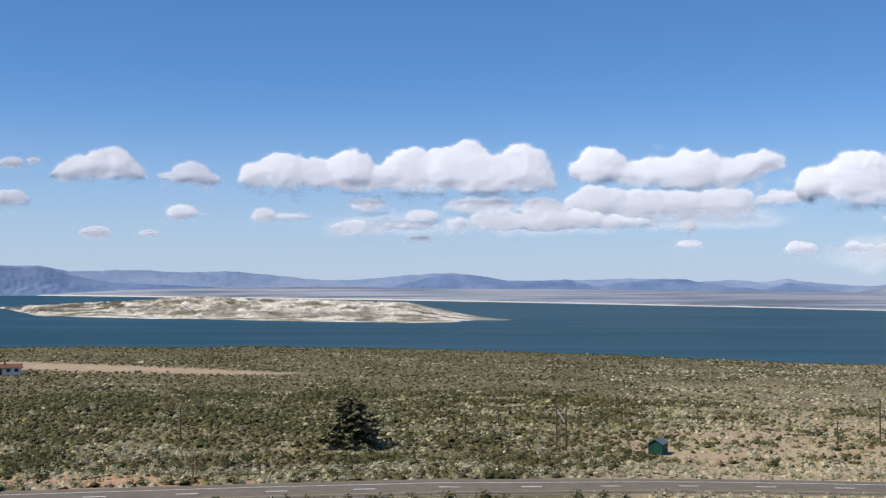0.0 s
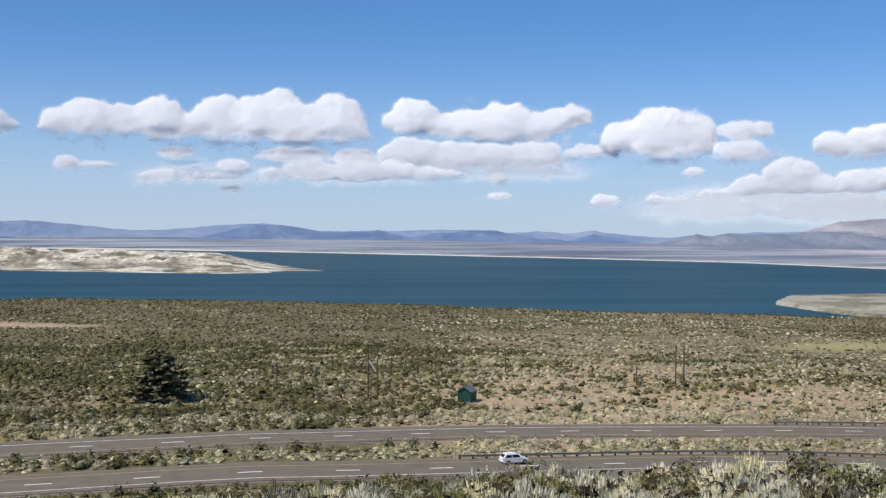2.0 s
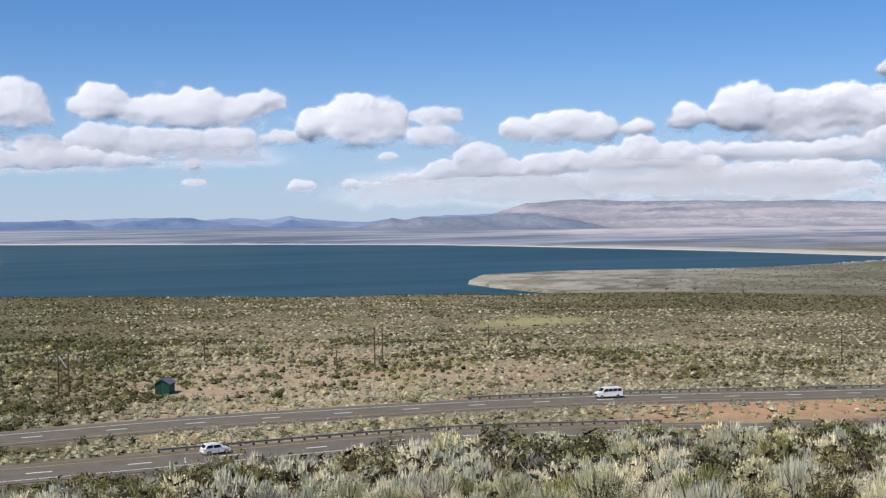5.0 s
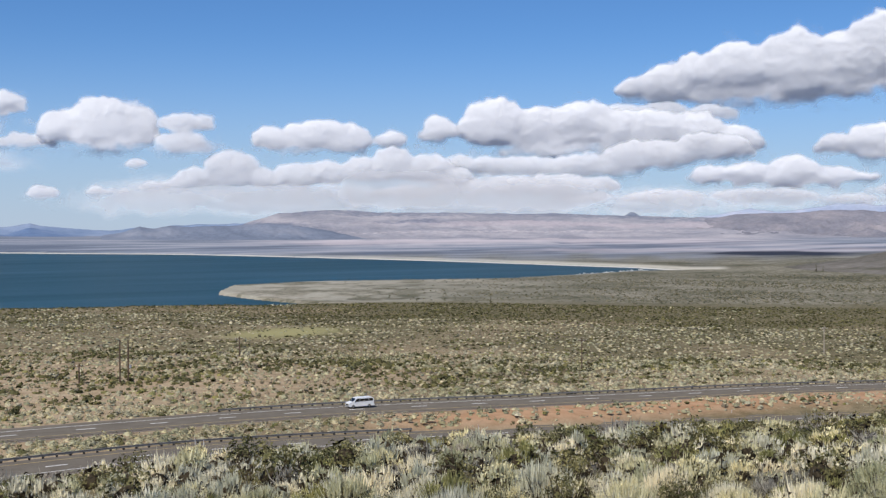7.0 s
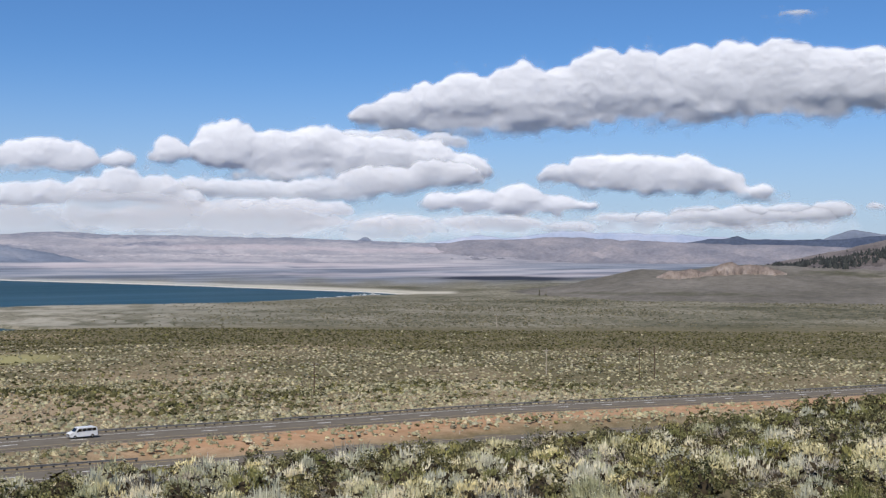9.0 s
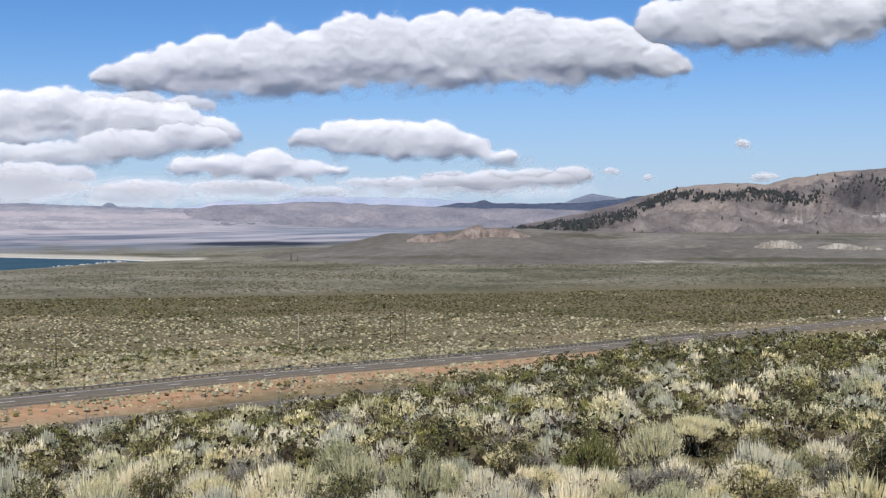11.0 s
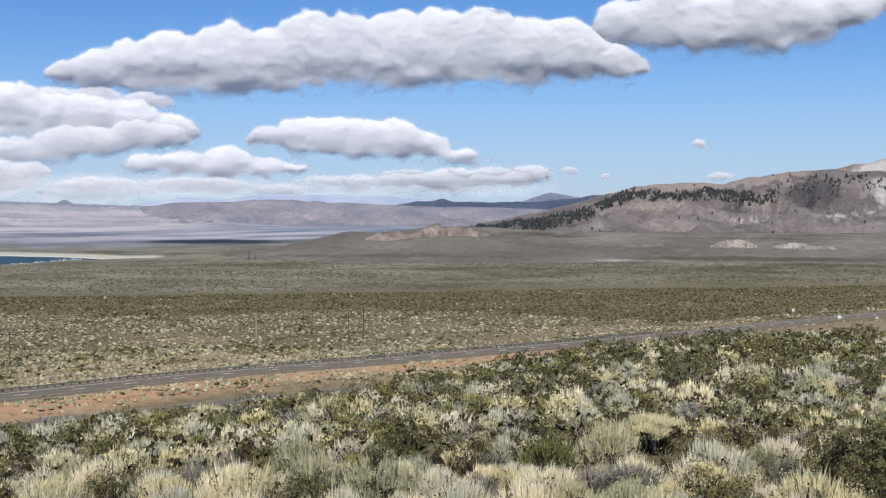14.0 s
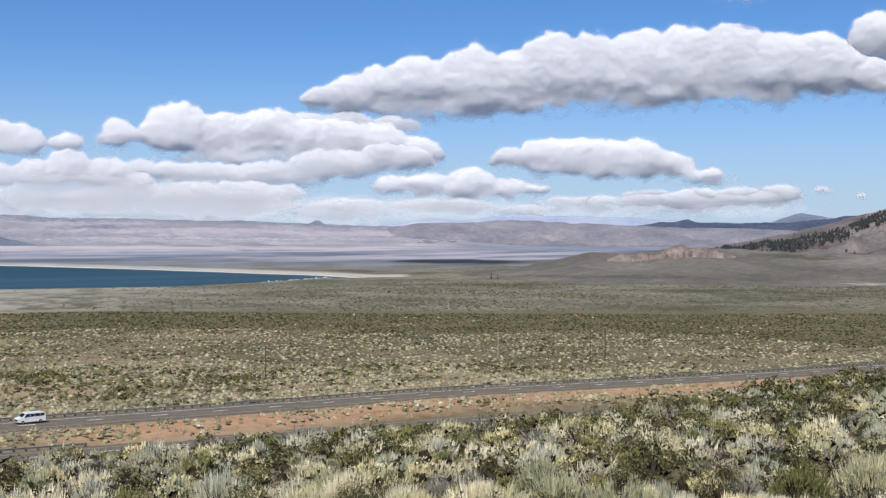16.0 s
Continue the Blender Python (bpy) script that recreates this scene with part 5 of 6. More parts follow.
# ---- van ----
def build_van():
    s = 111.0
    i = int(np.argmin(np.abs(LINE_FAR[:, 0] - s)))
    side = offsets(LINE_FAR)[i]
    x, y = LINE_FAR[i] + side * -1.85
    d = LINE_FAR[i - 1] - LINE_FAR[i + 1]
    van = thing("passenger_van", pose(x, y, float(bed_far(x)) + 0.112, 0, 0, math.degrees(math.atan2(d[1], d[0]))), "white passenger van with dark side windows", "van")
    van.matrix_basis = van.matrix_basis @ Matrix.Diagonal((0.83, 0.93, 0.9, 1))
    L, W = 5.9, 1.98
    # body: the side outline pushed across the width, edges rounded
    out = [(-L / 2, 0.42), (-L / 2 + 0.04, 1.2), (-L / 2 + 0.16, 1.98), (-L / 2 + 0.5, 2.08), (0.9, 2.09), (1.25, 2.02), (1.98, 1.32), (2.75, 1.16), (L / 2 - 0.02, 1.02), (L / 2, 0.5), (L / 2 - 0.1, 0.36), (-L / 2 + 0.1, 0.36)]
    bm = prism(out, W)
    for v in bm.verts:
        if v.co.z > 1.25:
            v.co.y *= 0.93
    bmesh.ops.bevel(bm, geom=list(bm.edges), offset=0.05, segments=2, affect="EDGES")
    body = part("body", bm, VAN_WHITE, van, "white painted van body")
    for sy in (-1, 1):
        for x0, x1 in ((-2.62, -1.72), (-1.62, -0.62), (-0.52, 0.36)):
            part("side_window", box(x1 - x0, 0.03, 0.52, ((x0 + x1) / 2, sy * (W / 2 * 0.945 + 0.012), 1.62), 0.01), CAR_GLASS, body, "dark tinted side window")
        wnd = prism([(0.48, 1.36), (1.62, 1.36), (1.12, 1.88), (0.48, 1.88)], 0.03)
        bmesh.ops.translate(wnd, vec=(0, sy * (W / 2 * 0.945 + 0.012), 0), verts=wnd.verts)
        part("door_window", wnd, CAR_GLASS, body, "dark front door window")
        part("mirror", box(0.12, 0.2, 0.26, (1.5, sy * (W / 2 + 0.1), 1.38), 0.03), RUBBER, van, "black wing mirror")
        part("headlight", box(0.05, 0.3, 0.2, (L / 2 + 0.0, sy * 0.72, 0.82), 0.02), CHROME, van, "clear headlight")
        part("tail_light", box(0.05, 0.16, 0.5, (-L / 2 - 0.0, sy * 0.82, 1.15), 0.02), LAMP_RED, van, "red tail light")
        for wx in (-1.75, 1.95):
            tyre = part("wheel", rod((wx, sy * 0.82, 0.36), (wx, sy * 1.0, 0.36), 0.36, 0.36, 20), RUBBER, van, "black tyre")
            part("rim", rod((wx, sy * 0.97, 0.36), (wx, sy * 1.012, 0.36), 0.2, 0.18, 14), CHROME, tyre, "dull metal rim")
    ws = box(0.03, W * 0.8, 0.86, (1.64, 0, 1.66), 0.01, pose(0, 0, 0, 0, -46, 0))
    part("windscreen", ws, CAR_GLASS, body, "dark sloping windscreen")
    part("rear_window", box(0.03, W * 0.72, 0.5, (-L / 2 + 0.085, 0, 1.62), 0.01, pose(0, 0, 0, 0, 8, 0)), CAR_GLASS, body)
    part("grille", box(0.05, 0.95, 0.26, (L / 2 + 0.0, 0, 0.8), 0.015), RUBBER, van, "black front grille")
    part("bumper", box(0.16, W * 0.96, 0.2, (L / 2 + 0.03, 0, 0.5), 0.04), CHROME, van, "front bumper")
    part("bumper", box(0.16, W * 0.96, 0.2, (-L / 2 - 0.03, 0, 0.52), 0.04), CHROME, van, "rear bumper")


build_van()


# ---- cars on the near carriageway ----
def build_car(x0, lane, label, L=3.7, W=1.66, H=1.42, rack=False):
    i = int(np.argmin(np.abs(LINE_NEAR[:, 0] - x0)))
    x, y = LINE_NEAR[i] + offsets(LINE_NEAR)[i] * lane
    d = LINE_NEAR[i + 1] - LINE_NEAR[i - 1]
    car = thing("car", pose(x, y, float(bed_near(x)) + 0.112, 0, 0, math.degrees(math.atan2(d[1], d[0]))), label, "car", "cars on the near carriageway")
    h = H - 0.24
    out = [(-L / 2, 0.34), (-L / 2 + 0.02, 0.24 + 0.5 * h), (-L / 2 + 0.12, 0.24 + 0.56 * h), (-L / 2 + 0.42, H - 0.06), (-L / 2 + 0.75, H), (0.1, H), (0.42, H - 0.06), (0.42 + 0.62 * h, 0.24 + 0.52 * h), (L / 2 - 0.12, 0.24 + 0.40 * h), (L / 2, 0.24 + 0.24 * h), (L / 2 - 0.04, 0.28), (-L / 2 + 0.08, 0.24)]
    bm = prism(out, W)
    for v in bm.verts:
        if v.co.z > 0.24 + 0.6 * h:
            v.co.y *= 0.82
    bmesh.ops.bevel(bm, geom=list(bm.edges), offset=0.04, segments=2, affect="EDGES")
    body = part("body", bm, VAN_WHITE, car, "white painted car body")
    zb, zt = 0.24 + 0.57 * h, H - 0.12
    for sy in (-1, 1):
        for pts in ([(-L / 2 + 0.28, zb), (-0.62, zb), (-0.62, zt), (-L / 2 + 0.55, zt)], [(-0.54, zb), (0.62, zb), (0.3, zt), (-0.54, zt)]):
            wnd = prism(pts, 0.03)
            bmesh.ops.rotate(wnd, cent=(0, 0, zb), matrix=Matrix.Rotation(sy * 0.306, 3, "X"), verts=wnd.verts)
            bmesh.ops.translate(wnd, vec=(0, sy * W * 0.502, 0), verts=wnd.verts)
            part("side_window", wnd, CAR_GLASS, body, "dark side window")
        part("mirror", box(0.1, 0.16, 0.12, (0.62, sy * (W / 2 + 0.06), zb + 0.03), 0.02), VAN_WHITE, car)
        part("headlight", box(0.16, 0.26, 0.14, (L / 2 - 0.1, sy * W * 0.38, 0.24 + 0.32 * h), 0.02), CHROME, car, "clear headlight")
        part("tail_light", box(0.08, 0.16, 0.3, (-L / 2 + 0.03, sy * W * 0.43, 0.24 + 0.46 * h), 0.02), LAMP_RED, car, "red tail light")
        for wx in (-L * 0.31, L * 0.32):
            tyre = part("wheel", rod((wx, sy * (W / 2 - 0.19), 0.31), (wx, sy * (W / 2 + 0.01), 0.31), 0.31, 0.31, 20), RUBBER, car, "black tyre")
            part("rim", rod((wx, sy * (W / 2 - 0.02), 0.31), (wx, sy * (W / 2 + 0.022), 0.31), 0.18, 0.16, 14), CHROME, tyre, "dull metal rim")
        if rack:
            part("roof_rail", rod((-L / 2 + 0.7, sy * W * 0.36, H + 0.05), (0.1, sy * W * 0.36, H + 0.05), 0.025), RUBBER, car, "black roof rail")
    part("windscreen", box(0.03, W * 0.72, 0.66 * h, (0.42 + 0.31 * h, 0, 0.24 + 0.76 * h), 0.01, pose(0, 0, 0, 0, -54, 0)), CAR_GLASS, body, "dark sloping windscreen")
    part("rear_window", box(0.03, W * 0.7, 0.36 * h, (-L / 2 + 0.245, 0, 0.24 + 0.77 * h), 0.01, pose(0, 0, 0, 0, 32, 0)), CAR_GLASS, body, "dark rear window")
    part("bumper", box(0.14, W * 0.94, 0.2, (L / 2 - 0.02, 0, 0.42), 0.04), VAN_WHITE, car)
    part("bumper", box(0.14, W * 0.94, 0.2, (-L / 2 + 0.02, 0, 0.44), 0.04), VAN_WHITE, car)


build_car(34.8, -1.85, "small white hatchback driving on the near carriageway")


# ---- low house at the sand track ----
def build_house():
    x, y = -142.0, 388.0
    z = ground_at(x, y)
    house = thing("house", pose(x, y, z, 0, 0, 20), "low white house with a rusty red roof", "house")
    w, d, h, rise = 13.0, 7.0, 2.3, 0.95
    for a, b, sx, sy in ((0, -d / 2, w, 0.25), (0, d / 2, w, 0.25)):
        part("wall", box(sx, sy, h, (a, b, h / 2)), STUCCO, house)
    for sx in (-w / 2, w / 2):
        bm = prism([(-d / 2, 0), (d / 2, 0), (d / 2, h), (0, h + rise), (-d / 2, h)], 0.25)
        bmesh.ops.rotate(bm, cent=(0, 0, 0), matrix=Matrix.Rotation(math.pi / 2, 3, "Z"), verts=bm.verts)
        bmesh.ops.translate(bm, vec=(sx - math.copysign(0.13, sx), 0, 0), verts=bm.verts)
        part("gable_wall", bm, STUCCO, house)
    slope = math.degrees(math.atan2(rise, d / 2))
    run = math.hypot(d / 2 + 0.5, rise * (d / 2 + 0.5) / (d / 2))
    for s in (-1, 1):
        roof = part("roof", box(w + 1.0, run, 0.14, (0, s * (d / 4 + 0.25), h + rise / 2 - 0.02), 0, pose(0, 0, 0, -s * slope, 0, 0)), ROOF_RED, house, "rusty red roof slope")
        if s < 0:
            part("chimney", box(0.6, 0.6, 1.1, (1.5, -0.5, h + rise + 0.3), 0.02), ROOF_RED, roof, "short brick chimney")
    for k, wx in enumerate((-5.0, -2.4, 2.6, 5.0)):
        win = part("window", box(1.2, 0.06, 1.0, (wx, -d / 2 - 0.14, 1.45)), DARK_OPENING, house, "dark window")
        part("frame", box(1.4, 0.05, 0.1, (wx, -d / 2 - 0.15, 2.0)), STUCCO, win)
        part("sill", box(1.4, 0.12, 0.08, (wx, -d / 2 - 0.17, 0.92)), STUCCO, win)
    door = part("door", box(0.95, 0.06, 2.05, (0.2, -d / 2 - 0.14, 1.04)), WOOD, house, "brown plank door")
    part("handle", rod((0.55, -d / 2 - 0.2, 1.0), (0.55, -d / 2 - 0.2, 1.12), 0.02), STEEL, door)


build_house()


# ---- juniper ----
def needle_material(name, dark, light):
    m, n, l, b = material(name, 0.9, 0.1)
    c = ramp(n, [(0.0, dark), (1.0, light)])
    l.new(n.new("ShaderNodeNewGeometry").outputs["Random Per Island"], c.inputs[0])
    l.new(c.outputs[0], b.inputs["Base Color"])
    return m


NEEDLES = needle_material("juniper_foliage", (0.085, 0.08, 0.04), (0.25, 0.228, 0.125))
FAR_PINE = needle_material("far_conifer_foliage", (0.03, 0.034, 0.036), (0.07, 0.075, 0.07))
tree_rng = np.random.RandomState(23)


def build_tree(x, y, height, spread, name="juniper_tree", label="dark dense juniper tree on the plain", clumps=60, tufts=46, bush=False):
    """Boughs in loose layers, spreading wide below and short at the crown."""
    z = ground_at(x, y)
    tree = thing(name, pose(x, y, z - 0.1), label, "tree")
    bm = rod((0, 0, 0), (0.1, 0.05, height * 0.42), 0.035 * height, 0.022 * height, 10)
    if not bush:
        rod((0.1, 0.05, height * 0.4), (-0.05, 0.1, height * 0.95), 0.022 * height, 0.004 * height, 8, bm)
    part("trunk", bm, BARK, tree)
    limbs, vs = bmesh.new(), []
    for k in range(clumps):
        a, u = tree_rng.rand() * 2 * math.pi, tree_rng.rand() ** 1.3
        h0 = height * (0.04 + 0.92 * u)
        reach = spread / 2 * (0.32 + 0.75 * tree_rng.rand()) * (1 - 0.78 * u ** 1.7)
        rise = reach * tree_rng.uniform(-0.02, 0.32)
        if bush:
            h0, up = 0.1 * height, tree_rng.rand()
            reach, rise = spread / 2 * (0.9 - 0.6 * up ** 2) * tree_rng.uniform(0.7, 1.05), height * up * 0.85
        tip = np.array([math.cos(a) * reach, math.sin(a) * reach, h0 + rise])
        if k % 3 == 0:
            rod((0, 0, h0), tuple(tip * (0.9, 0.9, 1)), 0.010 * height, 0.003 * height, 5, limbs)
        # leafy sprays along the bough, thicker towards its tip
        t = 0.25 + 0.8 * tree_rng.rand(tufts) ** 0.7
        pnt = np.array([0, 0, h0]) * (1 - t)[:, None] + tip * t[:, None]
        d = tree_rng.randn(tufts, 3)
        d /= np.linalg.norm(d, axis=1)[:, None]
        pnt = pnt + d * (height * 0.06 * tree_rng.rand(tufts) ** 0.5)[:, None] * (1.3, 1.3, 0.55)
        pnt[:, 2] = np.maximum(pnt[:, 2], 0.1)
        d = d * 0.5 + (0, 0, 0.8)
        u2 = np.cross(d, tree_rng.randn(tufts, 3))
        u2 /= np.linalg.norm(u2, axis=1)[:, None] + 1e-9
        w = np.cross(u2, d) + d * 0.25
        s = (height * 0.026 * (0.6 + 0.8 * tree_rng.rand(tufts)))[:, None]
        vs.append(np.stack([pnt - u2 * s, pnt + u2 * s, pnt + w * s * 2.2], 1).reshape(-1, 3))
    part("limbs", limbs, BARK, tree)
    v = np.concatenate(vs)
    crown_ob = new("crown", mesh_np("crown", v, np.arange(len(v)).reshape(-1, 3), NEEDLES))
    crown_ob.parent = tree
    crown_ob["label"] = "dark green scaly foliage"


build_tree(-16.6, 214.5, 9.3, 12.4, clumps=190, tufts=80)
for az, r, h, w in ((52.05, 1030, 6.0, 3.0), (52.35, 1032, 5.0, 3.0), (30.4, 905, 5.5, 3.0), (37.1, 604, 4.6, 5.0)):
    build_tree(*polar(az, r), h, w, "small_tree", "small dark tree out on the lake flats", 16, 24)
for az, r, h, w in ((23.1, 356, 1.7, 3.6), (23.5, 357, 1.6, 3.2), (71.6, 78, 1.6, 2.4)):
    build_tree(*polar(az, r), h, w, "dark_bush", "dark dense evergreen bush", 40, 40, True)


# ---- conifers on the far hill, tufa by the shore ----
TREE_LINE = [(62, -0.95), (64, -0.65), (65, -0.5), (66.5, -0.3), (68, 0.1), (69, 0.6), (70, 0.9), (72, 0.98), (74, 0.92), (76, 0.72), (77, 1.1), (80, 1.5), (84, 1.4)]


def far_conifers():
    az, u = tree_rng.uniform(61.5, 84, 42000), tree_rng.rand(42000)
    x, y, z = range_z(az, u, HILL_CREST, 2000, 2750, 0.95, 15)
    el = np.degrees(np.arctan2(z - EYE, np.hypot(x, y)))
    off = el - table(az, TREE_LINE) + 0.3 * (fbm(az * 1.1, az * 0 + 4, 3) - 0.5)
    wide = np.interp(az, [62, 66, 69, 72, 76, 80], [0.18, 0.22, 0.22, 0.17, 0.28, 0.4])
    many = np.exp(-(off / wide) ** 4) * np.interp(az, [62, 69, 75.5, 76.8, 84], [0.55, 0.6, 0.45, 0.07, 0.03]) * sstep(0.30, 0.5, fbm(az * 3, el * 7, 3))
    keep = tree_rng.rand(len(az)) < many * 1.9 + 0.002
    x, y, z, az = x[keep], y[keep], z[keep], az[keep]
    a = np.arange(5) * 2 * np.pi / 5
    base = np.concatenate([np.stack([np.cos(a) * 0.34, np.sin(a) * 0.34, a * 0 + 0.05], 1), np.stack([np.cos(a + 0.6) * 0.24, np.sin(a + 0.6) * 0.24, a * 0 + 0.5], 1), [[0, 0, 1.0]]])
    f = np.array([[i, (i + 1) % 5, 5 + i] for i in range(5)] + [[(i + 1) % 5, 5 + (i + 1) % 5, 5 + i] for i in range(5)] + [[5 + i, 5 + (i + 1) % 5, 10] for i in range(5)])
    h = tree_rng.uniform(3.5, 8.5, len(az))[:, None, None]
    v = base[None] * h * (1 + 0.25 * tree_rng.randn(len(az), 11, 1)) + np.stack([x, y, z - 0.8], 1)[:, None]
    faces = (f[None] + (np.arange(len(az)) * 11)[:, None, None]).reshape(-1, 3)
    ob = new("conifers", mesh_np("conifers", v.reshape(-1, 3), faces, FAR_PINE))
    tagged(ob, "scattered dark conifers on the far hillside", "trees", kind="stuff")


far_conifers()


def build_tufa():
    m = rock_material("white_tufa", (0.5, 0.5, 0.48), (0.66, 0.66, 0.64), (0.78, 0.78, 0.76), 0.3, 1.0)
    vs, fs = [], []
    for k in range(70):
        az = tree_rng.uniform(41.2, 44.6)
        r = float(shore(np.interp(az, [q[0] for q in T_NEAR], [q[1] for q in T_NEAR]))) + tree_rng.uniform(-4, 26) * (0.3 + (az - 41) / 4)
        bm = bmesh.new()
        bmesh.ops.create_icosphere(bm, subdivisions=1, radius=1.0)
        s = tree_rng.uniform(0.5, 1.3)
        x, y = polar(az, r)
        for v in bm.verts:
            j = 1 + 0.3 * tree_rng.randn()
            v.co = Vector((v.co.x * s * 1.5 * j, v.co.y * s * j, v.co.z * s * 1.1 * j + 0.2))
        off = sum(len(q) for q in vs)
        vs.append(np.array([(v.co.x + x, v.co.y + y, v.co.z + LAKE + 0.3) for v in bm.verts]))
        fs.append(np.array([[q.index for q in f.verts] for f in bm.faces]) + off)
        bm.free()
    ob = new("tufa_rocks", mesh_np("tufa_rocks", np.concatenate(vs), np.concatenate(fs), m))
    tagged(ob, "white tufa rocks along the shore", "rocks", kind="stuff")


build_tufa()


# ---- shrubs ----
def leaf_material(name, dark, light, by_object):
    m, n, l, b = material(name, 0.85, 0.15)
    geo = n.new("ShaderNodeNewGeometry")
    c = ramp(n, [(0.0, dark), (1.0, light)])
    l.new(geo.outputs["Random Per Island"], c.inputs[0])
    if by_object:
        src = n.new("ShaderNodeObjectInfo").outputs["Random"]
    else:
        at = n.new("ShaderNodeAttribute")
        at.attribute_name = "tint"
        src = at.outputs["Fac"]
    v = ramp(n, [(0.0, (0.66, 0.70, 0.66)), (0.5, (1.0, 1.0, 1.0)), (1.0, (1.32, 1.24, 1.12))])
    l.new(src, v.inputs[0])
    col = mix(n, l, 1.0, c.outputs[0], v.outputs[0], "MULTIPLY")
    l.new(col, b.inputs["Base Color"])
    t, ms = n.new("ShaderNodeBsdfTranslucent"), n.new("ShaderNodeMixShader")
    l.new(col, t.inputs[0])
    ms.inputs[0].default_value = 0.15
    l.new(b.outputs[0], ms.inputs[1])
    l.new(t.outputs[0], ms.inputs[2])
    l.new(ms.outputs[0], n["Material Output"].inputs["Surface"])
    return m


KINDS = {  # dark and light leaf colours
    "sagebrush": ((0.47, 0.44, 0.265), (0.86, 0.805, 0.53)),
    "rabbitbrush": ((0.15, 0.15, 0.05), (0.42, 0.40, 0.17)),
    "bitterbrush": ((0.06, 0.057, 0.026), (0.275, 0.255, 0.118)),
    "dry_brush": ((0.28, 0.255, 0.21), (0.52, 0.48, 0.405)),
    "straw_brush": ((0.59, 0.555, 0.41), (0.90, 0.855, 0.68)),
}
NEAR_LEAF = {k: leaf_material(k + "_leaves", *c, True) for k, c in KINDS.items()}
PLAIN_TONE = {"sagebrush": ((0.27, 0.25, 0.15), (0.56, 0.525, 0.345)), "straw_brush": ((0.35, 0.315, 0.205), (0.60, 0.545, 0.39)), "dry_brush": ((0.20, 0.165, 0.115), (0.38, 0.32, 0.235)), "rabbitbrush": ((0.16, 0.155, 0.055), (0.33, 0.31, 0.13)), "bitterbrush": ((0.07, 0.068, 0.029), (0.182, 0.17, 0.078))}
PLAIN_LEAF = {k: leaf_material(k + "_leaves_plain", *c, False) for k, c in PLAIN_TONE.items()}
FAR_LEAF = {k: leaf_material(k + "_leaves_far", *c, False) for k, c in KINDS.items()}
# twig brown darkened so that shrub interiors and gaps look shaded
SHADED_TWIG = plain_mat("shaded_grey_twig", (0.052, 0.041, 0.026), 0.95, 0.05, 0, 0.45, 9.0)
DEADWOOD = plain_mat("bleached_twig", (0.40, 0.36, 0.31), 0.95, 0.05, 0, 0.3, 9.0)
rng = np.random.RandomState(11)


def unit(v):
    return v / np.maximum(np.linalg.norm(v, axis=-1, keepdims=True), 1e-9)


def leaves(n, radius, height, size, lobes=5, lobe=0.34):
    """Small leaf clumps through a lobed crown, thickest at its surface."""
    c = np.stack([*np.clip(rng.randn(2, lobes), -1.25, 1.25) * radius * 0.38, height * (0.18 + 0.62 * rng.rand(lobes))], 1)
    rad = radius * lobe * (1 + 0.6 * rng.rand(lobes))
    k = rng.randint(0, lobes, n)
    d = unit(rng.randn(n, 3) + (0, 0, 0.25))
    p = c[k] + d * (rad[k] * (0.55 + 0.5 * rng.rand(n) ** 0.5))[:, None] * (1, 1, 0.62 * height / max(radius, 0.1) + 0.1)
    p[:, 2] = np.clip(p[:, 2], 0.03, None)
    nrm = unit(d * 1.3 + rng.randn(n, 3) * 0.42 + (0, 0, 0.3))
    u = unit(np.cross(nrm, rng.randn(n, 3)))
    w = np.cross(nrm, u)
    s = (size * (0.6 + 0.8 * rng.rand(n)))[:, None]
    v = np.stack([p - u * s * 0.5 - w * s, p + u * s * 0.8 - w * s * 0.3, p + w * s * 1.25], 1).reshape(-1, 3)
    return v, np.arange(3 * n).reshape(-1, 3)


def twigs(n, radius, height, thick=0.014):
    """Forking woody stems, three-sided."""
    vs, fs = [], []
    for _ in range(n):
        a, q = rng.rand() * 2 * np.pi, 0.35 + 0.65 * rng.rand()
        p0 = np.array([np.cos(a), np.sin(a), 0]) * radius * 0.12
        p2 = np.array([np.cos(a) * q * radius * 0.85, np.sin(a) * q * radius * 0.85, height * (0.6 + 0.35 * rng.rand())])
        p1 = (p0 + p2) / 2 + rng.randn(3) * 0.09 * radius
        off = sum(len(x) for x in vs)
        ring = np.array([[1, 0, 0], [-0.5, 0.87, 0], [-0.5, -0.87, 0]]) * thick
        vs.append(np.concatenate([p0 + ring * 1.6, p1 + ring, p2 + ring * 0.25]))
        fs += [[off + r * 3 + i, off + r * 3 + (i + 1) % 3, off + r * 3 + 3 + (i + 1) % 3] for r in (0, 1) for i in range(3)]
        fs += [[off + r * 3 + i, off + r * 3 + 3 + (i + 1) % 3, off + r * 3 + 3 + i] for r in (0, 1) for i in range(3)]
    return np.concatenate(vs), np.array(fs)


def joined(*bits):
    off, vs, fs = 0, [], []
    for v, f in bits:
        vs.append(v)
        fs.append(f + off)
        off += len(v)
    return np.concatenate(vs), np.concatenate(fs)


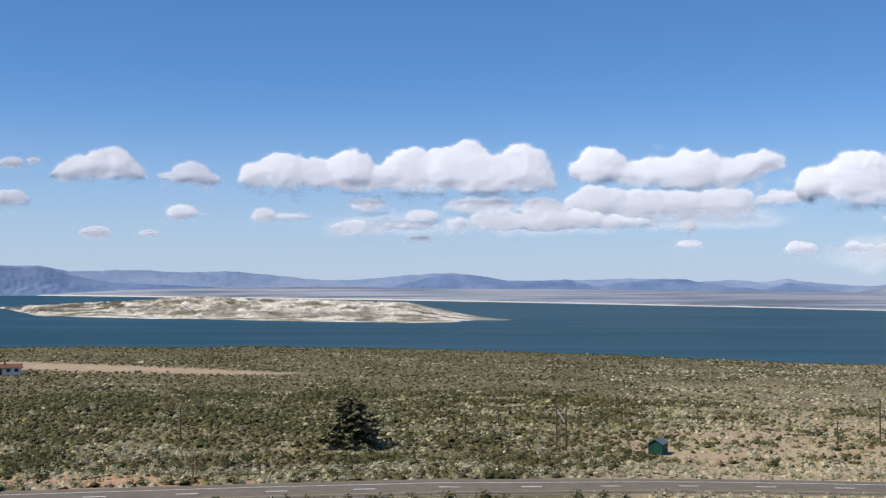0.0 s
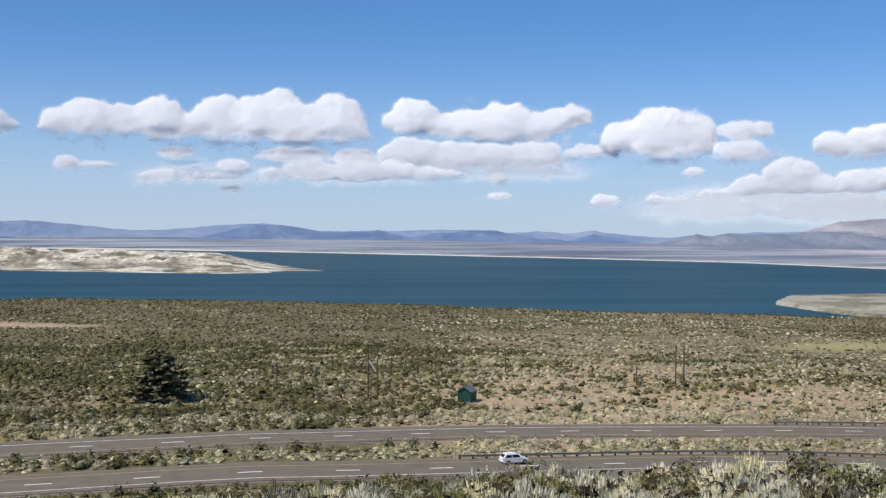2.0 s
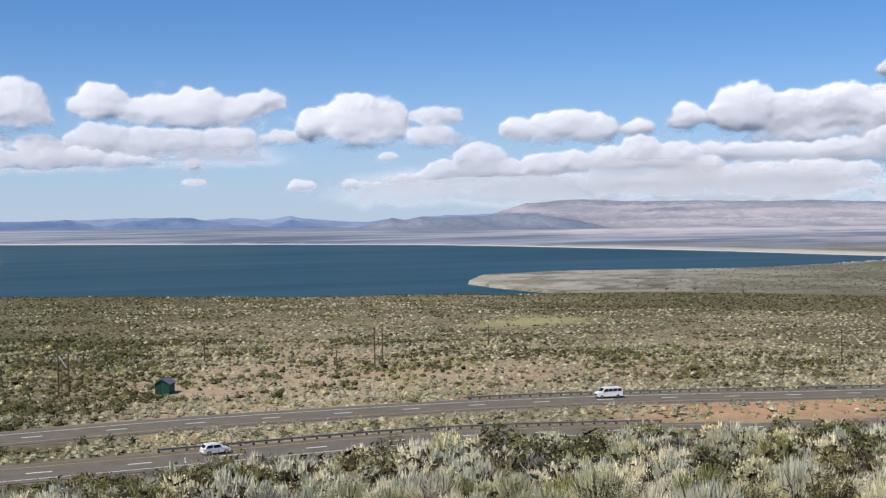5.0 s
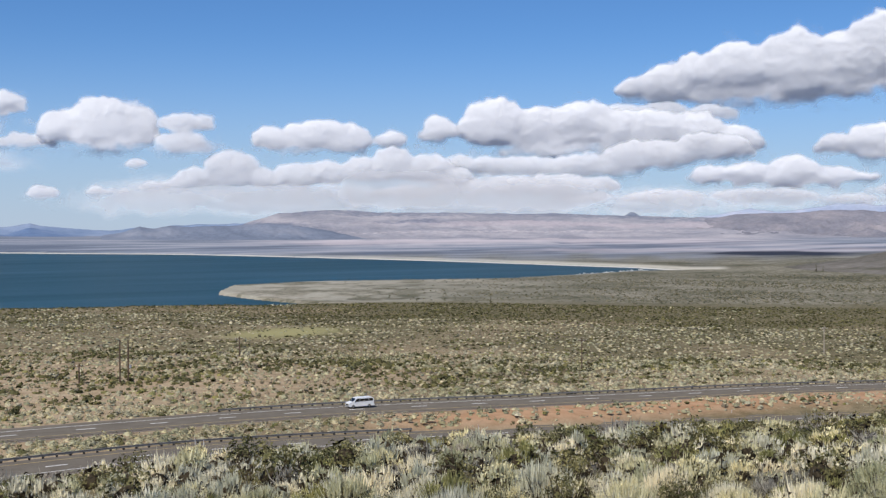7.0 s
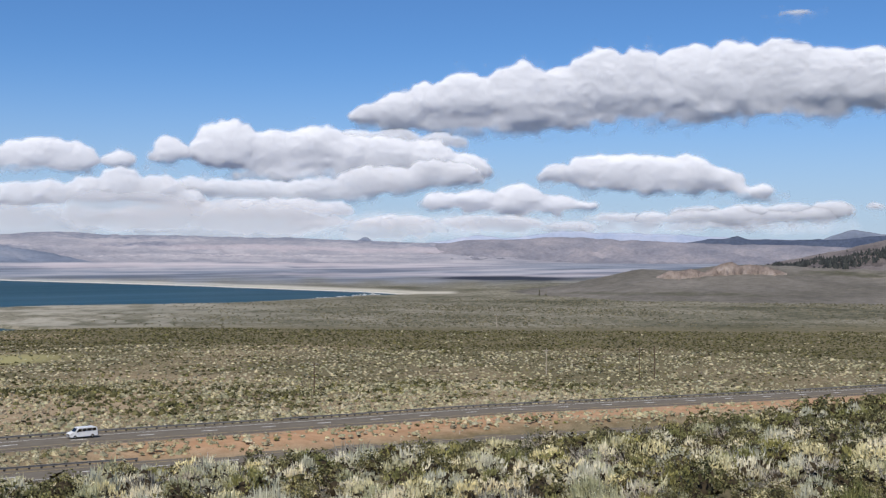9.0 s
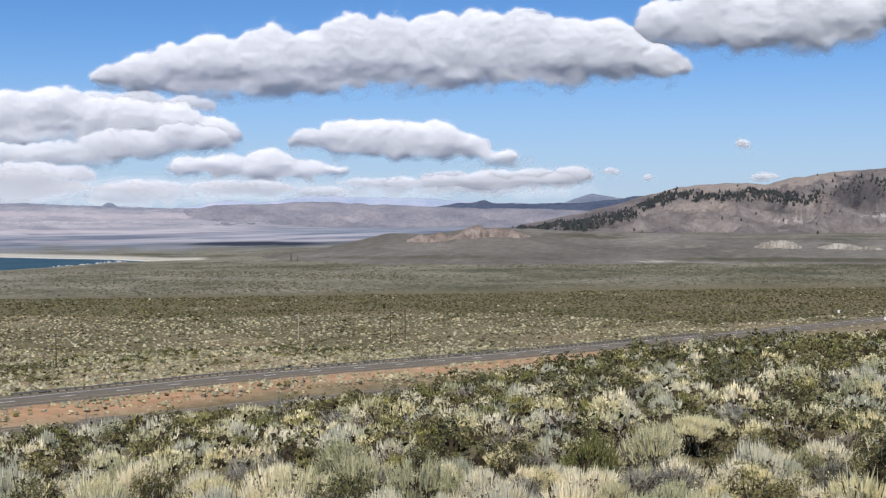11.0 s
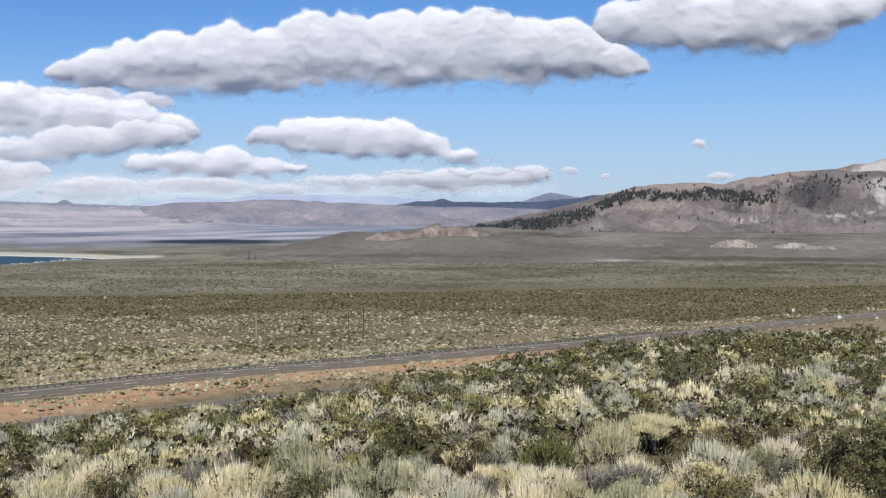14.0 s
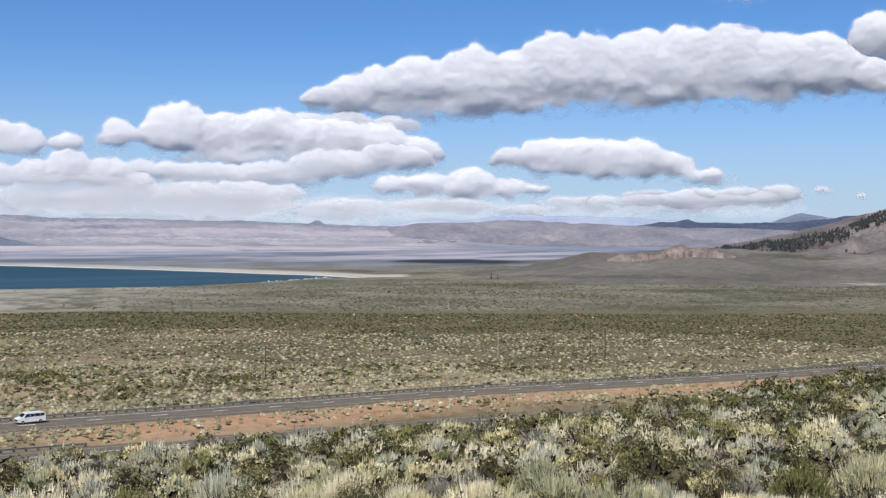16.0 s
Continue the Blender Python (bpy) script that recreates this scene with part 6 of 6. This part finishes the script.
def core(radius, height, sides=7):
    """The dense twiggy heart of a shrub, a solid dome that blocks the light."""
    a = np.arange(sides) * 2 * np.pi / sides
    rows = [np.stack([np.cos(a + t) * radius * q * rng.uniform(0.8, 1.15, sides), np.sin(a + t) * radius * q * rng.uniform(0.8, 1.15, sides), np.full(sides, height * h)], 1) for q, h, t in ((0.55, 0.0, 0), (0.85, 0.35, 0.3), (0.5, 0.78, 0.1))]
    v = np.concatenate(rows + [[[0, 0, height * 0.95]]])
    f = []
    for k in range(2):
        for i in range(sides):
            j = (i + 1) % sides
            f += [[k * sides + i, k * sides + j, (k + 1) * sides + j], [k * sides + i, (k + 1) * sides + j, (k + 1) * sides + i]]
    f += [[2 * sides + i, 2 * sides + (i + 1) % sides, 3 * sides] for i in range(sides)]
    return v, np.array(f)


def tufts(n, radius, height, length, width, bunches, lift=1.0, fan=0.25):
    """Bunches of leafy stalks that stand up out of a rounded crown, each tapering to its tip."""
    d = unit(rng.randn(bunches, 3) + (0, 0, 0.8))
    d[:, 2] = np.abs(d[:, 2])
    c = d * (radius, radius, height) * rng.uniform(0.55, 0.9, (bunches, 1))
    k = rng.randint(0, bunches, n)
    way = unit(d[k] * 0.6 + (0, 0, lift) + rng.randn(n, 3) * fan)
    p = c[k] + rng.randn(n, 3) * radius * (0.09, 0.09, 0.05)
    p[:, 2] = np.clip(p[:, 2], 0.02, None)
    side = unit(np.cross(way, rng.randn(n, 3)))
    tall = rng.uniform(0.7, 1.3, bunches)[k]
    q, w = (length * tall * (0.45 + 0.75 * rng.rand(n)))[:, None], (width * (0.6 + 0.8 * rng.rand(n)))[:, None]
    v = np.stack([p - side * w, p + side * w, p + way * q], 1).reshape(-1, 3)
    return v, np.arange(3 * n).reshape(-1, 3)


def clumps(n, radius, height, size, many, lobe):
    """Small round leaf masses set over a crown, with dark gaps between them."""
    d = unit(rng.randn(many, 3) + (0, 0, 0.45))
    d[:, 2] = np.abs(d[:, 2])
    c = d * (radius, radius, height) * rng.uniform(0.5, 1.0, (many, 1)) + (0, 0, 0.06)
    rad = lobe * rng.uniform(0.65, 1.35, many)
    k = rng.randint(0, many, n)
    e = unit(rng.randn(n, 3) + d[k] * 0.8 + (0, 0, 0.35))
    p = c[k] + e * (rad[k] * (0.7 + 0.3 * rng.rand(n)))[:, None]
    p[:, 2] = np.clip(p[:, 2], 0.02, None)
    nrm = unit(e + rng.randn(n, 3) * 0.45)
    u = unit(np.cross(nrm, rng.randn(n, 3)))
    w = np.cross(nrm, u)
    s = (size * (0.6 + 0.8 * rng.rand(n)))[:, None]
    v = np.stack([p - u * s * 0.5 - w * s, p + u * s * 0.8 - w * s * 0.3, p + w * s * 1.25], 1).reshape(-1, 3)
    return v, np.arange(3 * n).reshape(-1, 3)


def crown(kind, level):
    """Leaf geometry of a shrub about 1 m across; level 3 near, 2 and 1 farther."""
    n = (36, 110, 300, 1400)[level]
    w = (0.06, 0.031, 0.0172, 0.0083)[level]
    q = (0.2, 0.15, 0.15, 0.165)[level]
    b = (5, 12, 26, 60)[level]
    if kind == "sagebrush":
        return joined(tufts(n, 0.5, 0.52, q, w, b, 1.1, 0.26), clumps(n // 2, 0.5, 0.52, w * 1.4, b, 0.10))
    if kind == "straw_brush":
        return joined(tufts(n, 0.49, 0.48, q * 1.1, w, b, 1.3, 0.18), clumps(n // 4, 0.44, 0.44, w * 1.3, b, 0.10))
    if kind == "rabbitbrush":
        return joined(tufts(n, 0.5, 0.5, q * 0.75, w, b, 1.2, 0.3), clumps(n // 2, 0.46, 0.46, w * 1.6, b, 0.11))
    if kind == "dry_brush":
        return joined(twigs((3, 5, 12, 44)[level], 0.6, 0.62, w * 0.9), tufts(n * 2 // 3, 0.5, 0.5, q * 0.9, w * 0.6, b, 0.7, 0.5), clumps(n // 3, 0.46, 0.42, w * 1.4, b, 0.1))
    return clumps(n * 5 // 4, 0.52, 0.56, w * 1.9, (6, 13, 26, 56)[level], (0.2, 0.15, 0.12, 0.1)[level])


SHRUB_LABEL = {"sagebrush": "grey-green sagebrush on the hillside", "straw_brush": "pale straw-coloured brush with upright stalks", "rabbitbrush": "fresh yellow-green rabbitbrush on the hillside", "dry_brush": "dry grey leafless brush", "bitterbrush": "dark green bitterbrush on the hillside"}


def pick_kinds(x, y, weights):
    """Kinds grow in patches."""
    names = list(weights)
    score = np.stack([np.log(weights[k] + 1e-6) + 0.9 * fbm(x / 7 + 13 * i, y / 7 + 29 * i, 2) + rng.gumbel(size=len(x)) * 0.75 for i, k in enumerate(names)])
    return np.array(names)[score.argmax(0)]


def scatter(x0, x1, y0, y1, step):
    gx, gy = np.meshgrid(np.arange(x0, x1, step), np.arange(y0, y1, step))
    x, y = gx.ravel() + rng.uniform(-0.5, 0.5, gx.size) * step, gy.ravel() + rng.uniform(-0.5, 0.5, gx.size) * step
    return x, y


def stuff(name, bits, x, y, size, mat, label, sink=0.04, light=1.0):
    """Many copies of some shapes, joined into one mesh."""
    if not len(x):
        return
    z = ground_z(x, y)
    turn, which, tint = rng.rand(len(x)) * 2 * np.pi, rng.randint(0, len(bits), len(x)), rng.rand(len(x)) * light
    vs, fs, ts, off = [], [], [], 0
    for k, (v, f) in enumerate(bits):
        i = np.where(which == k)[0]
        c, s = np.cos(turn[i])[:, None], np.sin(turn[i])[:, None]
        q = size[i][:, None]
        tall = q * rng.uniform(0.8, 1.2, (len(i), 1))
        p = np.stack([(v[:, 0] * c - v[:, 1] * s) * q + x[i][:, None], (v[:, 0] * s + v[:, 1] * c) * q + y[i][:, None], v[:, 2] * tall + z[i][:, None] - sink], -1)
        vs.append(p.reshape(-1, 3))
        fs.append((f[None] + (np.arange(len(i)) * len(v))[:, None, None]).reshape(-1, f.shape[1]) + off)
        ts.append(np.repeat(tint[i], len(v)))
        off += p.shape[0] * p.shape[1]
    me = mesh_np(name, np.concatenate(vs), np.concatenate(fs), mat, True, [("tint", np.concatenate(ts))])
    return tagged(new(name, me), label, "shrubs", kind="stuff")


def plant_hill():
    x, y = scatter(-40, 115, -30, 75, 1.08)
    r, az = np.hypot(x, y), np.degrees(np.arctan2(x, y))
    keep = (r > 17.0) & (az > -28) & (az < 97) & (r < table(az, T_CREST) + 7) & (rng.rand(len(x)) < 0.97)
    x, y, r, az = x[keep], y[keep], r[keep], az[keep]
    kind = pick_kinds(x, y, {"sagebrush": 0.30, "bitterbrush": 0.24, "straw_brush": 0.29, "rabbitbrush": 0.13, "dry_brush": 0.12})
    # pale sage close by, darker and greener towards the far side of the hill
    kind = np.where((kind == "sagebrush") & (az < 45) & (rng.rand(len(x)) < 0.4), "straw_brush", kind)
    fade = (rng.rand(len(x)) < 0.6 * sstep(38, 26, r)) & ((kind == "bitterbrush") | (kind == "rabbitbrush"))
    kind = np.where(fade, np.where(rng.rand(len(x)) < 0.6, "sagebrush", "straw_brush"), kind)
    turn = (rng.rand(len(x)) < 0.15 * sstep(50, 62, az) + 0.4 * sstep(44, 64, r)) & ((kind == "straw_brush") | (kind == "sagebrush"))
    kind = np.where(turn, np.where(rng.rand(len(x)) < 0.75, "bitterbrush", "rabbitbrush"), kind)
    size = np.where(rng.rand(len(x)) < 0.3, rng.uniform(0.6, 0.9, len(x)), rng.uniform(0.9, 1.55, len(x))) * np.where(kind == "bitterbrush", 1.1, 1.04)
    for a, q, kd, sz in ((66.0, 28.0, "rabbitbrush", 1.6), (58.5, 40.0, "straw_brush", 1.8)):
        i = int(np.argmin((x - polar(a, q)[0]) ** 2 + (y - polar(a, q)[1]) ** 2))
        x[i], y[i] = polar(a, q)
        kind[i], size[i] = kd, sz
    # room for the broad bitterbrush and for the old hollow sagebrush
    room = np.ones(len(x), bool)
    for a, q, clear in ((80.2, 25.2, 1.45), (80.0, 23.6, 0.9), (71.0, 31.0, 1.2), (70.9, 29.4, 1.1), (70.9, 28.0, 0.9)):
        room &= np.hypot(x - polar(a, q)[0], y - polar(a, q)[1]) > clear
    x, y, r, az, kind, size = x[room], y[room], r[room], az[room], kind[room], size[room]
    order = np.argsort(r + 400 * ((az < 15) | (az > 86) ))
    near = np.zeros(len(x), bool)
    near[order[:290]] = True
    for k in KINDS:
        protos = []
        for _ in range(4):
            v, f = crown(k, 3)
            root = new(k)
            root["group"] = "shrubs on the near hillside"
            tagged(root, SHRUB_LABEL[k], "shrub")
            leaf = new("foliage", mesh_np(k + "_foliage", v, f, NEAR_LEAF[k]))
            # stems, with dark clumps and a core that paint the shade inside
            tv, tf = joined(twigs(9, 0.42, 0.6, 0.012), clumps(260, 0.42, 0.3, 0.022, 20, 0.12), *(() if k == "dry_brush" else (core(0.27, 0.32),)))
            wood = tagged(new("woody_base", mesh_np(k + "_wood", tv, tf, SHADED_TWIG)), kind="stuff")
            leaf.parent = wood.parent = root
            if k in ("bitterbrush", "sagebrush"):
                dead = tagged(new("deadwood", mesh_np(k + "_dead", *twigs(4, 0.5, 0.56, 0.009), DEADWOOD)), kind="stuff")
                dead.parent = root
            protos.append([root, False])
        i = np.where(near & (kind == k))[0]
        z = ground_z(x[i], y[i])
        for j, (a, b, c) in enumerate(zip(x[i], y[i], z)):
            m = pose(a, b, c - 0.03, rng.uniform(-6, 6), rng.uniform(-6, 6), rng.uniform(0, 360)) @ Matrix.Diagonal((size[i[j]], size[i[j]], size[i[j]] * rng.uniform(0.8, 1.3), 1))
            p = protos[j % 4]
            if not p[1]:
                p[0].matrix_basis, p[1] = m, True
            else:
                q = copy_thing(p[0], Matrix())
                q.matrix_basis = m
        for root, used in protos:
            if not used:
                for o in (*root.children, root):
                    bpy.data.objects.remove(o)
        i = np.where(~near & (kind == k))[0]
        for name, lvl, sel in (("_slope", 2, r[i] < 60), ("_field", 1, r[i] >= 60)):
            j = i[sel]
            stuff(k + name, [crown(k, lvl) for _ in range(6)], x[j], y[j], size[j], FAR_LEAF[k], SHRUB_LABEL[k] + " farther down the slope")
    j = np.where(~near)[0]
    # dark cores and clumps that colour in the shade under the leaves
    stuff("shrub_stems", [joined(core(0.30, 0.34, 6), clumps(15, 0.42, 0.32, 0.07, 8, 0.12)) for _ in range(6)], x[j], y[j], size[j], SHADED_TWIG, "grey-brown woody bases of the hillside shrubs, darkened as in shade")


plant_hill()


def build_broad_bush():
    """A broad dark bitterbrush of many leafy lobes, with bleached dead twigs under it."""
    x, y = polar(80.2, 25.2)
    bush = thing("bitterbrush", pose(x, y, ground_at(x, y) - 0.05), "broad dark bitterbrush with bleached dead twigs below", "shrub", "shrubs on the near hillside")
    # the woody part's dark core and clumps paint the shade between lobes
    for mesh, name, mat, label in ((clumps(16000, 1.4, 1.75, 0.024, 120, 0.2), "foliage", NEAR_LEAF["bitterbrush"], ""),
                                   (joined(core(0.85, 1.2, 9), twigs(26, 1.25, 1.5, 0.018), clumps(2000, 1.05, 1.3, 0.05, 60, 0.2)), "woody_base", SHADED_TWIG, ""),
                                   (twigs(30, 1.35, 0.7, 0.012), "deadwood", DEADWOOD, "bleached dead twigs")):
        ob = tagged(new(name, mesh_np("broad_bush_" + name, *mesh, mat)), label, kind="stuff" if name != "foliage" else "")
        ob.parent = bush


def build_hollow_sage():
    """An old sagebrush: a pale flat crown on a forked bleached trunk, dark clumps for the shade under it."""
    x, y = polar(71.0, 31.0)
    sage = thing("sagebrush", pose(x, y, ground_at(x, y) - 0.05), "old sagebrush with a forked bleached trunk and pale flat crown", "shrub", "shrubs on the near hillside")
    v, f = joined(*[(q[0] + (cx, cy, cz), q[1]) for cx, cy, cz, wide in ((-0.7, -0.1, 0.55, 0.6), (-0.15, 0.2, 0.68, 0.65), (0.5, -0.1, 0.6, 0.6), (0.95, 0.2, 0.48, 0.5), (0.1, -0.45, 0.58, 0.5)) for q in (tufts(900, wide, 0.26, 0.16, 0.010, 40, 1.0, 0.35),)])
    crown_ob = new("foliage", mesh_np("hollow_sage_foliage", v, f, NEAR_LEAF["sagebrush"]))
    # flattened dark clumps stand in for the shade below the crown
    shade = tagged(new("woody_base", mesh_np("hollow_sage_wood", *joined(twigs(46, 1.3, 0.95, 0.014), *[(q[0] * (1, 1, 0.3) + (0, 0, 0.5), q[1]) for q in (clumps(3600, 1.15, 0.7, 0.045, 90, 0.16),)]), SHADED_TWIG)), kind="stuff")
    bm = rod((0, 0, 0), (-0.06, -0.02, 0.34), 0.075, 0.055, 7)
    for tip in ((-0.5, -0.25, 0.72), (-0.2, -0.3, 0.85), (0.35, -0.15, 0.8), (0.1, 0.3, 0.8), (0.75, -0.3, 0.62)):
        rod((-0.06, -0.02, 0.33), tip, 0.045, 0.016, 6, bm)
    trunk = part("trunk", bm, DEADWOOD, sage, "bleached forked trunk")
    crown_ob.parent = shade.parent = sage


build_broad_bush()
build_hollow_sage()


def plant_plain():
    # strip round the roads in more detail, the wide plain in less
    x, y = scatter(-110, 330, 60, 225, 1.35)
    x2, y2 = scatter(-300, 340, 0, 340, 1.42)
    x3, y3 = scatter(-300, 820, 0, 680, 2.05)
    i2, i3 = np.hypot(x2, y2) < 330, (np.hypot(x3, y3) >= 330) & (rng.rand(len(x3)) < np.where(np.hypot(x3, y3) < 500, 0.9, 0.75))
    x2, y2, x3, y3 = x2[i2], y2[i2], x3[i3], y3[i3]
    near = np.concatenate([np.ones(len(x), bool), np.zeros(len(x2) + len(x3), bool)])
    x, y = np.concatenate([x, x2, x3]), np.concatenate([y, y2, y3])
    r, az = np.hypot(x, y), np.degrees(np.arctan2(x, y))
    in_near = (r < 215) & (x > -110) & (x < 330) & (y > 60)
    keep = (near == in_near) & (az > -24) & (az < 88) & (r > table(az, T_FOOT) - 25) & (r < table(az, T_EDGE) + 22)
    x, y, r, az, near = x[keep], y[keep], r[keep], az[keep], near[keep]
    da, xa = line_dist(x, y, LINE_FAR)
    db, xb = line_dist(x, y, LINE_NEAR)
    # thinner on the orange bank, on the bare clearing by the shed and along the sand track; thicker towards the far edge
    patch = fbm(x / 38, y / 38, 4)
    dense = 0.92 + 0.8 * (patch - 0.5) + 0.30 * (1 - sstep(4, 14, az)) + 0.55 * sstep(60, 190, r - 300) * sstep(26, 40, az)
    dense -= 0.08 * sstep(8, 16, az) * (1 - sstep(40, 48, az)) * (1 - sstep(280, 330, r))
    dense -= 0.18 * np.exp(-((az - 17) / 9) ** 2) * (1 - sstep(300, 420, r))
    y_far = np.interp(x, LINE_FAR[:, 0], LINE_FAR[:, 1])
    dense = np.where(near & (da < 30), dense + 0.12, dense)
    dense -= 0.5 * sstep(85, 115, x) * (y < y_far) * (da < 20)
    dense = np.where((da < 9.5) & (da > 7.5), dense + 0.2, dense)
    clearing = np.exp(-(((x - 45) / 6.5) ** 2 + ((y - 213.5) / 5) ** 2)) + np.exp(-(((x + 48) / 22) ** 2 + ((y - 178) / 4) ** 2)) + np.exp(-(((x + 24) / 9) ** 2 + ((y - 211) / 4) ** 2))
    track = np.exp(-((y - 391 + 0.32 * (x + 41)) / (5 + 12 * sstep(-40, -130, x))) ** 4) * (x < -38)
    dense = dense - 1.4 * clearing - 1.4 * track
    meadow = np.exp(-(((az - 27.4) / 3.1) ** 2 + ((r - 402 - (az - 27.4) * 5) / 22) ** 2) ** 2)
    keep = (rng.rand(len(x)) < np.clip(dense, 0.0, 0.97)) & (da > 7.9) & (db > 7.5) & (rng.rand(len(x)) > 0.8 * meadow)
    x, y, r, az, near, da = x[keep], y[keep], r[keep], az[keep], near[keep], da[keep]
    edge = table(az, T_EDGE)
    reach = 105 + 130 * sstep(58, 76, az)
    band = sstep(-20, 20, r - edge + reach) * sstep(20, 34, az) + 0.6 * sstep(-60, -30, r - edge) * (az < 27)
    band = np.clip(band * (0.45 + 1.1 * fbm(x / 70, y / 26, 3)), 0, 1)
    left = 1 - sstep(2, 16, az)
    dark = 0.26 + (0.36 + 0.25 * sstep(235, 300, r)) * left + 0.45 * band
    names = ["bitterbrush", "sagebrush", "straw_brush", "rabbitbrush", "dry_brush"]
    w = np.stack([dark + 0.4 * band, (0.30 + 0.14 * sstep(34, 46, az)) * (1 - 0.85 * band), 0.28 * (1 - 0.97 * band) * (1 - 0.75 * left) * (1 - 0.25 * sstep(38, 58, az)), 0.12 * (1 - 0.5 * band) * (1 - 0.6 * sstep(35, 55, az)), 0.12 * (1 - 0.8 * band)])
    pale = np.exp(-(((az - 18.8) / 4.2) ** 2 + ((r - 362) / 26) ** 2) ** 2)
    w[0] *= 1 - 0.85 * pale
    w[1] += 0.8 * pale
    w[1] += 0.5 * (da < 24)
    w[2] += 0.5 * (da < 24)
    w[0] *= np.where(da < 24, 0.65, 1.0)
    score = np.log(w + 1e-3) + np.stack([4.2 * fbm(x / 14 + 7 * i, y / 8 + 3 * i, 3) for i in range(5)]) + rng.gumbel(size=w.shape) * 0.5
    kind = score.argmax(0)
    size = rng.uniform(0.6, 1.5, len(x)) * np.where(near, 1.22, np.where(r < 330, 1.16, 1.0)) * (0.55 + 0.9 * fbm(x / 11, y / 11, 2)) * np.where(kind == 0, np.where(r < 330, 1.25, 1.0), 0.95)
    for i, k in enumerate(names):
        for lvl, sel in ((0, near), (1, ~near & (r < 330)), (2, ~near & (r >= 330))):
            s = np.where((kind == i) & sel)[0]
            bits = [low_bush(*((5, 26, 0.38), (4, 9, 0.36), (3, 1, 0.36))[lvl]) for _ in range(9)]
            stuff(k + ("_roadside", "_plain", "_distance")[lvl], bits, x[s], y[s], size[s], PLAIN_LEAF[k], SHRUB_LABEL[k].replace("on the hillside", "").strip() + " scattered over the desert plain", light=1.0)


def heart(sides, flat, wide=0.52):
    """A rough broad dome."""
    rows = []
    for q, h in ((1.0, 0.0), (0.86, 0.62)):
        a = np.arange(sides) * 2 * np.pi / sides + rng.rand() * 6
        k = wide * q * rng.uniform(0.7, 1.25, sides)
        rows.append(np.stack([np.cos(a) * k, np.sin(a) * k, flat * h * rng.uniform(0.6, 1.3, sides)], 1))
    v = np.concatenate(rows + [[[rng.uniform(-0.15, 0.15), rng.uniform(-0.15, 0.15), flat * rng.uniform(0.85, 1.1)]]])
    f = []
    for i in range(sides):
        j = (i + 1) % sides
        f += [[i, j, sides + j], [i, sides + j, sides + i], [sides + i, sides + j, 2 * sides]]
    return v, np.array(f)


def low_bush(sides=4, tufts=3, flat=0.4):
    """A far shrub: a rough broad dome with leaf masses breaking its outline."""
    return joined(heart(sides, flat * (0.85 if tufts > 20 else 1), 0.42 if tufts > 6 else 0.52), leaves(tufts, 0.64, flat * 1.45, 0.098 if tufts > 20 else 0.112 if tufts > 6 else 0.16, 6))


plant_plain()


FLATS_LEAF = leaf_material("flats_scrub_leaves", (0.12, 0.114, 0.074), (0.25, 0.23, 0.16), False)


def plant_basin():
    """Larger scrub on the grey flats between the plain and the hills."""
    az, r = rng.uniform(30, 90, 60000), 560 + 500 * rng.rand(60000) ** 0.9
    x, y = polar(az, r)
    edge = table(az, T_EDGE)
    many = 0.12 + 0.7 * sstep(0.38, 0.62, fbm(x / 45, y / 90, 4))
    many = many * sstep(30, 52, az) * sstep(30, 80, r - edge) * (1 - sstep(860, 1010, r))
    keep = (rng.rand(len(x)) < many) & (ground_z(x, y) > LAKE + 0.6)
    x, y = x[keep][:9500], y[keep][:9500]
    stuff("scrub_flats", [low_bush(3, 2, 0.34) for _ in range(6)], x, y, rng.uniform(0.8, 1.9, len(x)), FLATS_LEAF, "dark grey-brown scrub on the lake flats")


plant_basin()
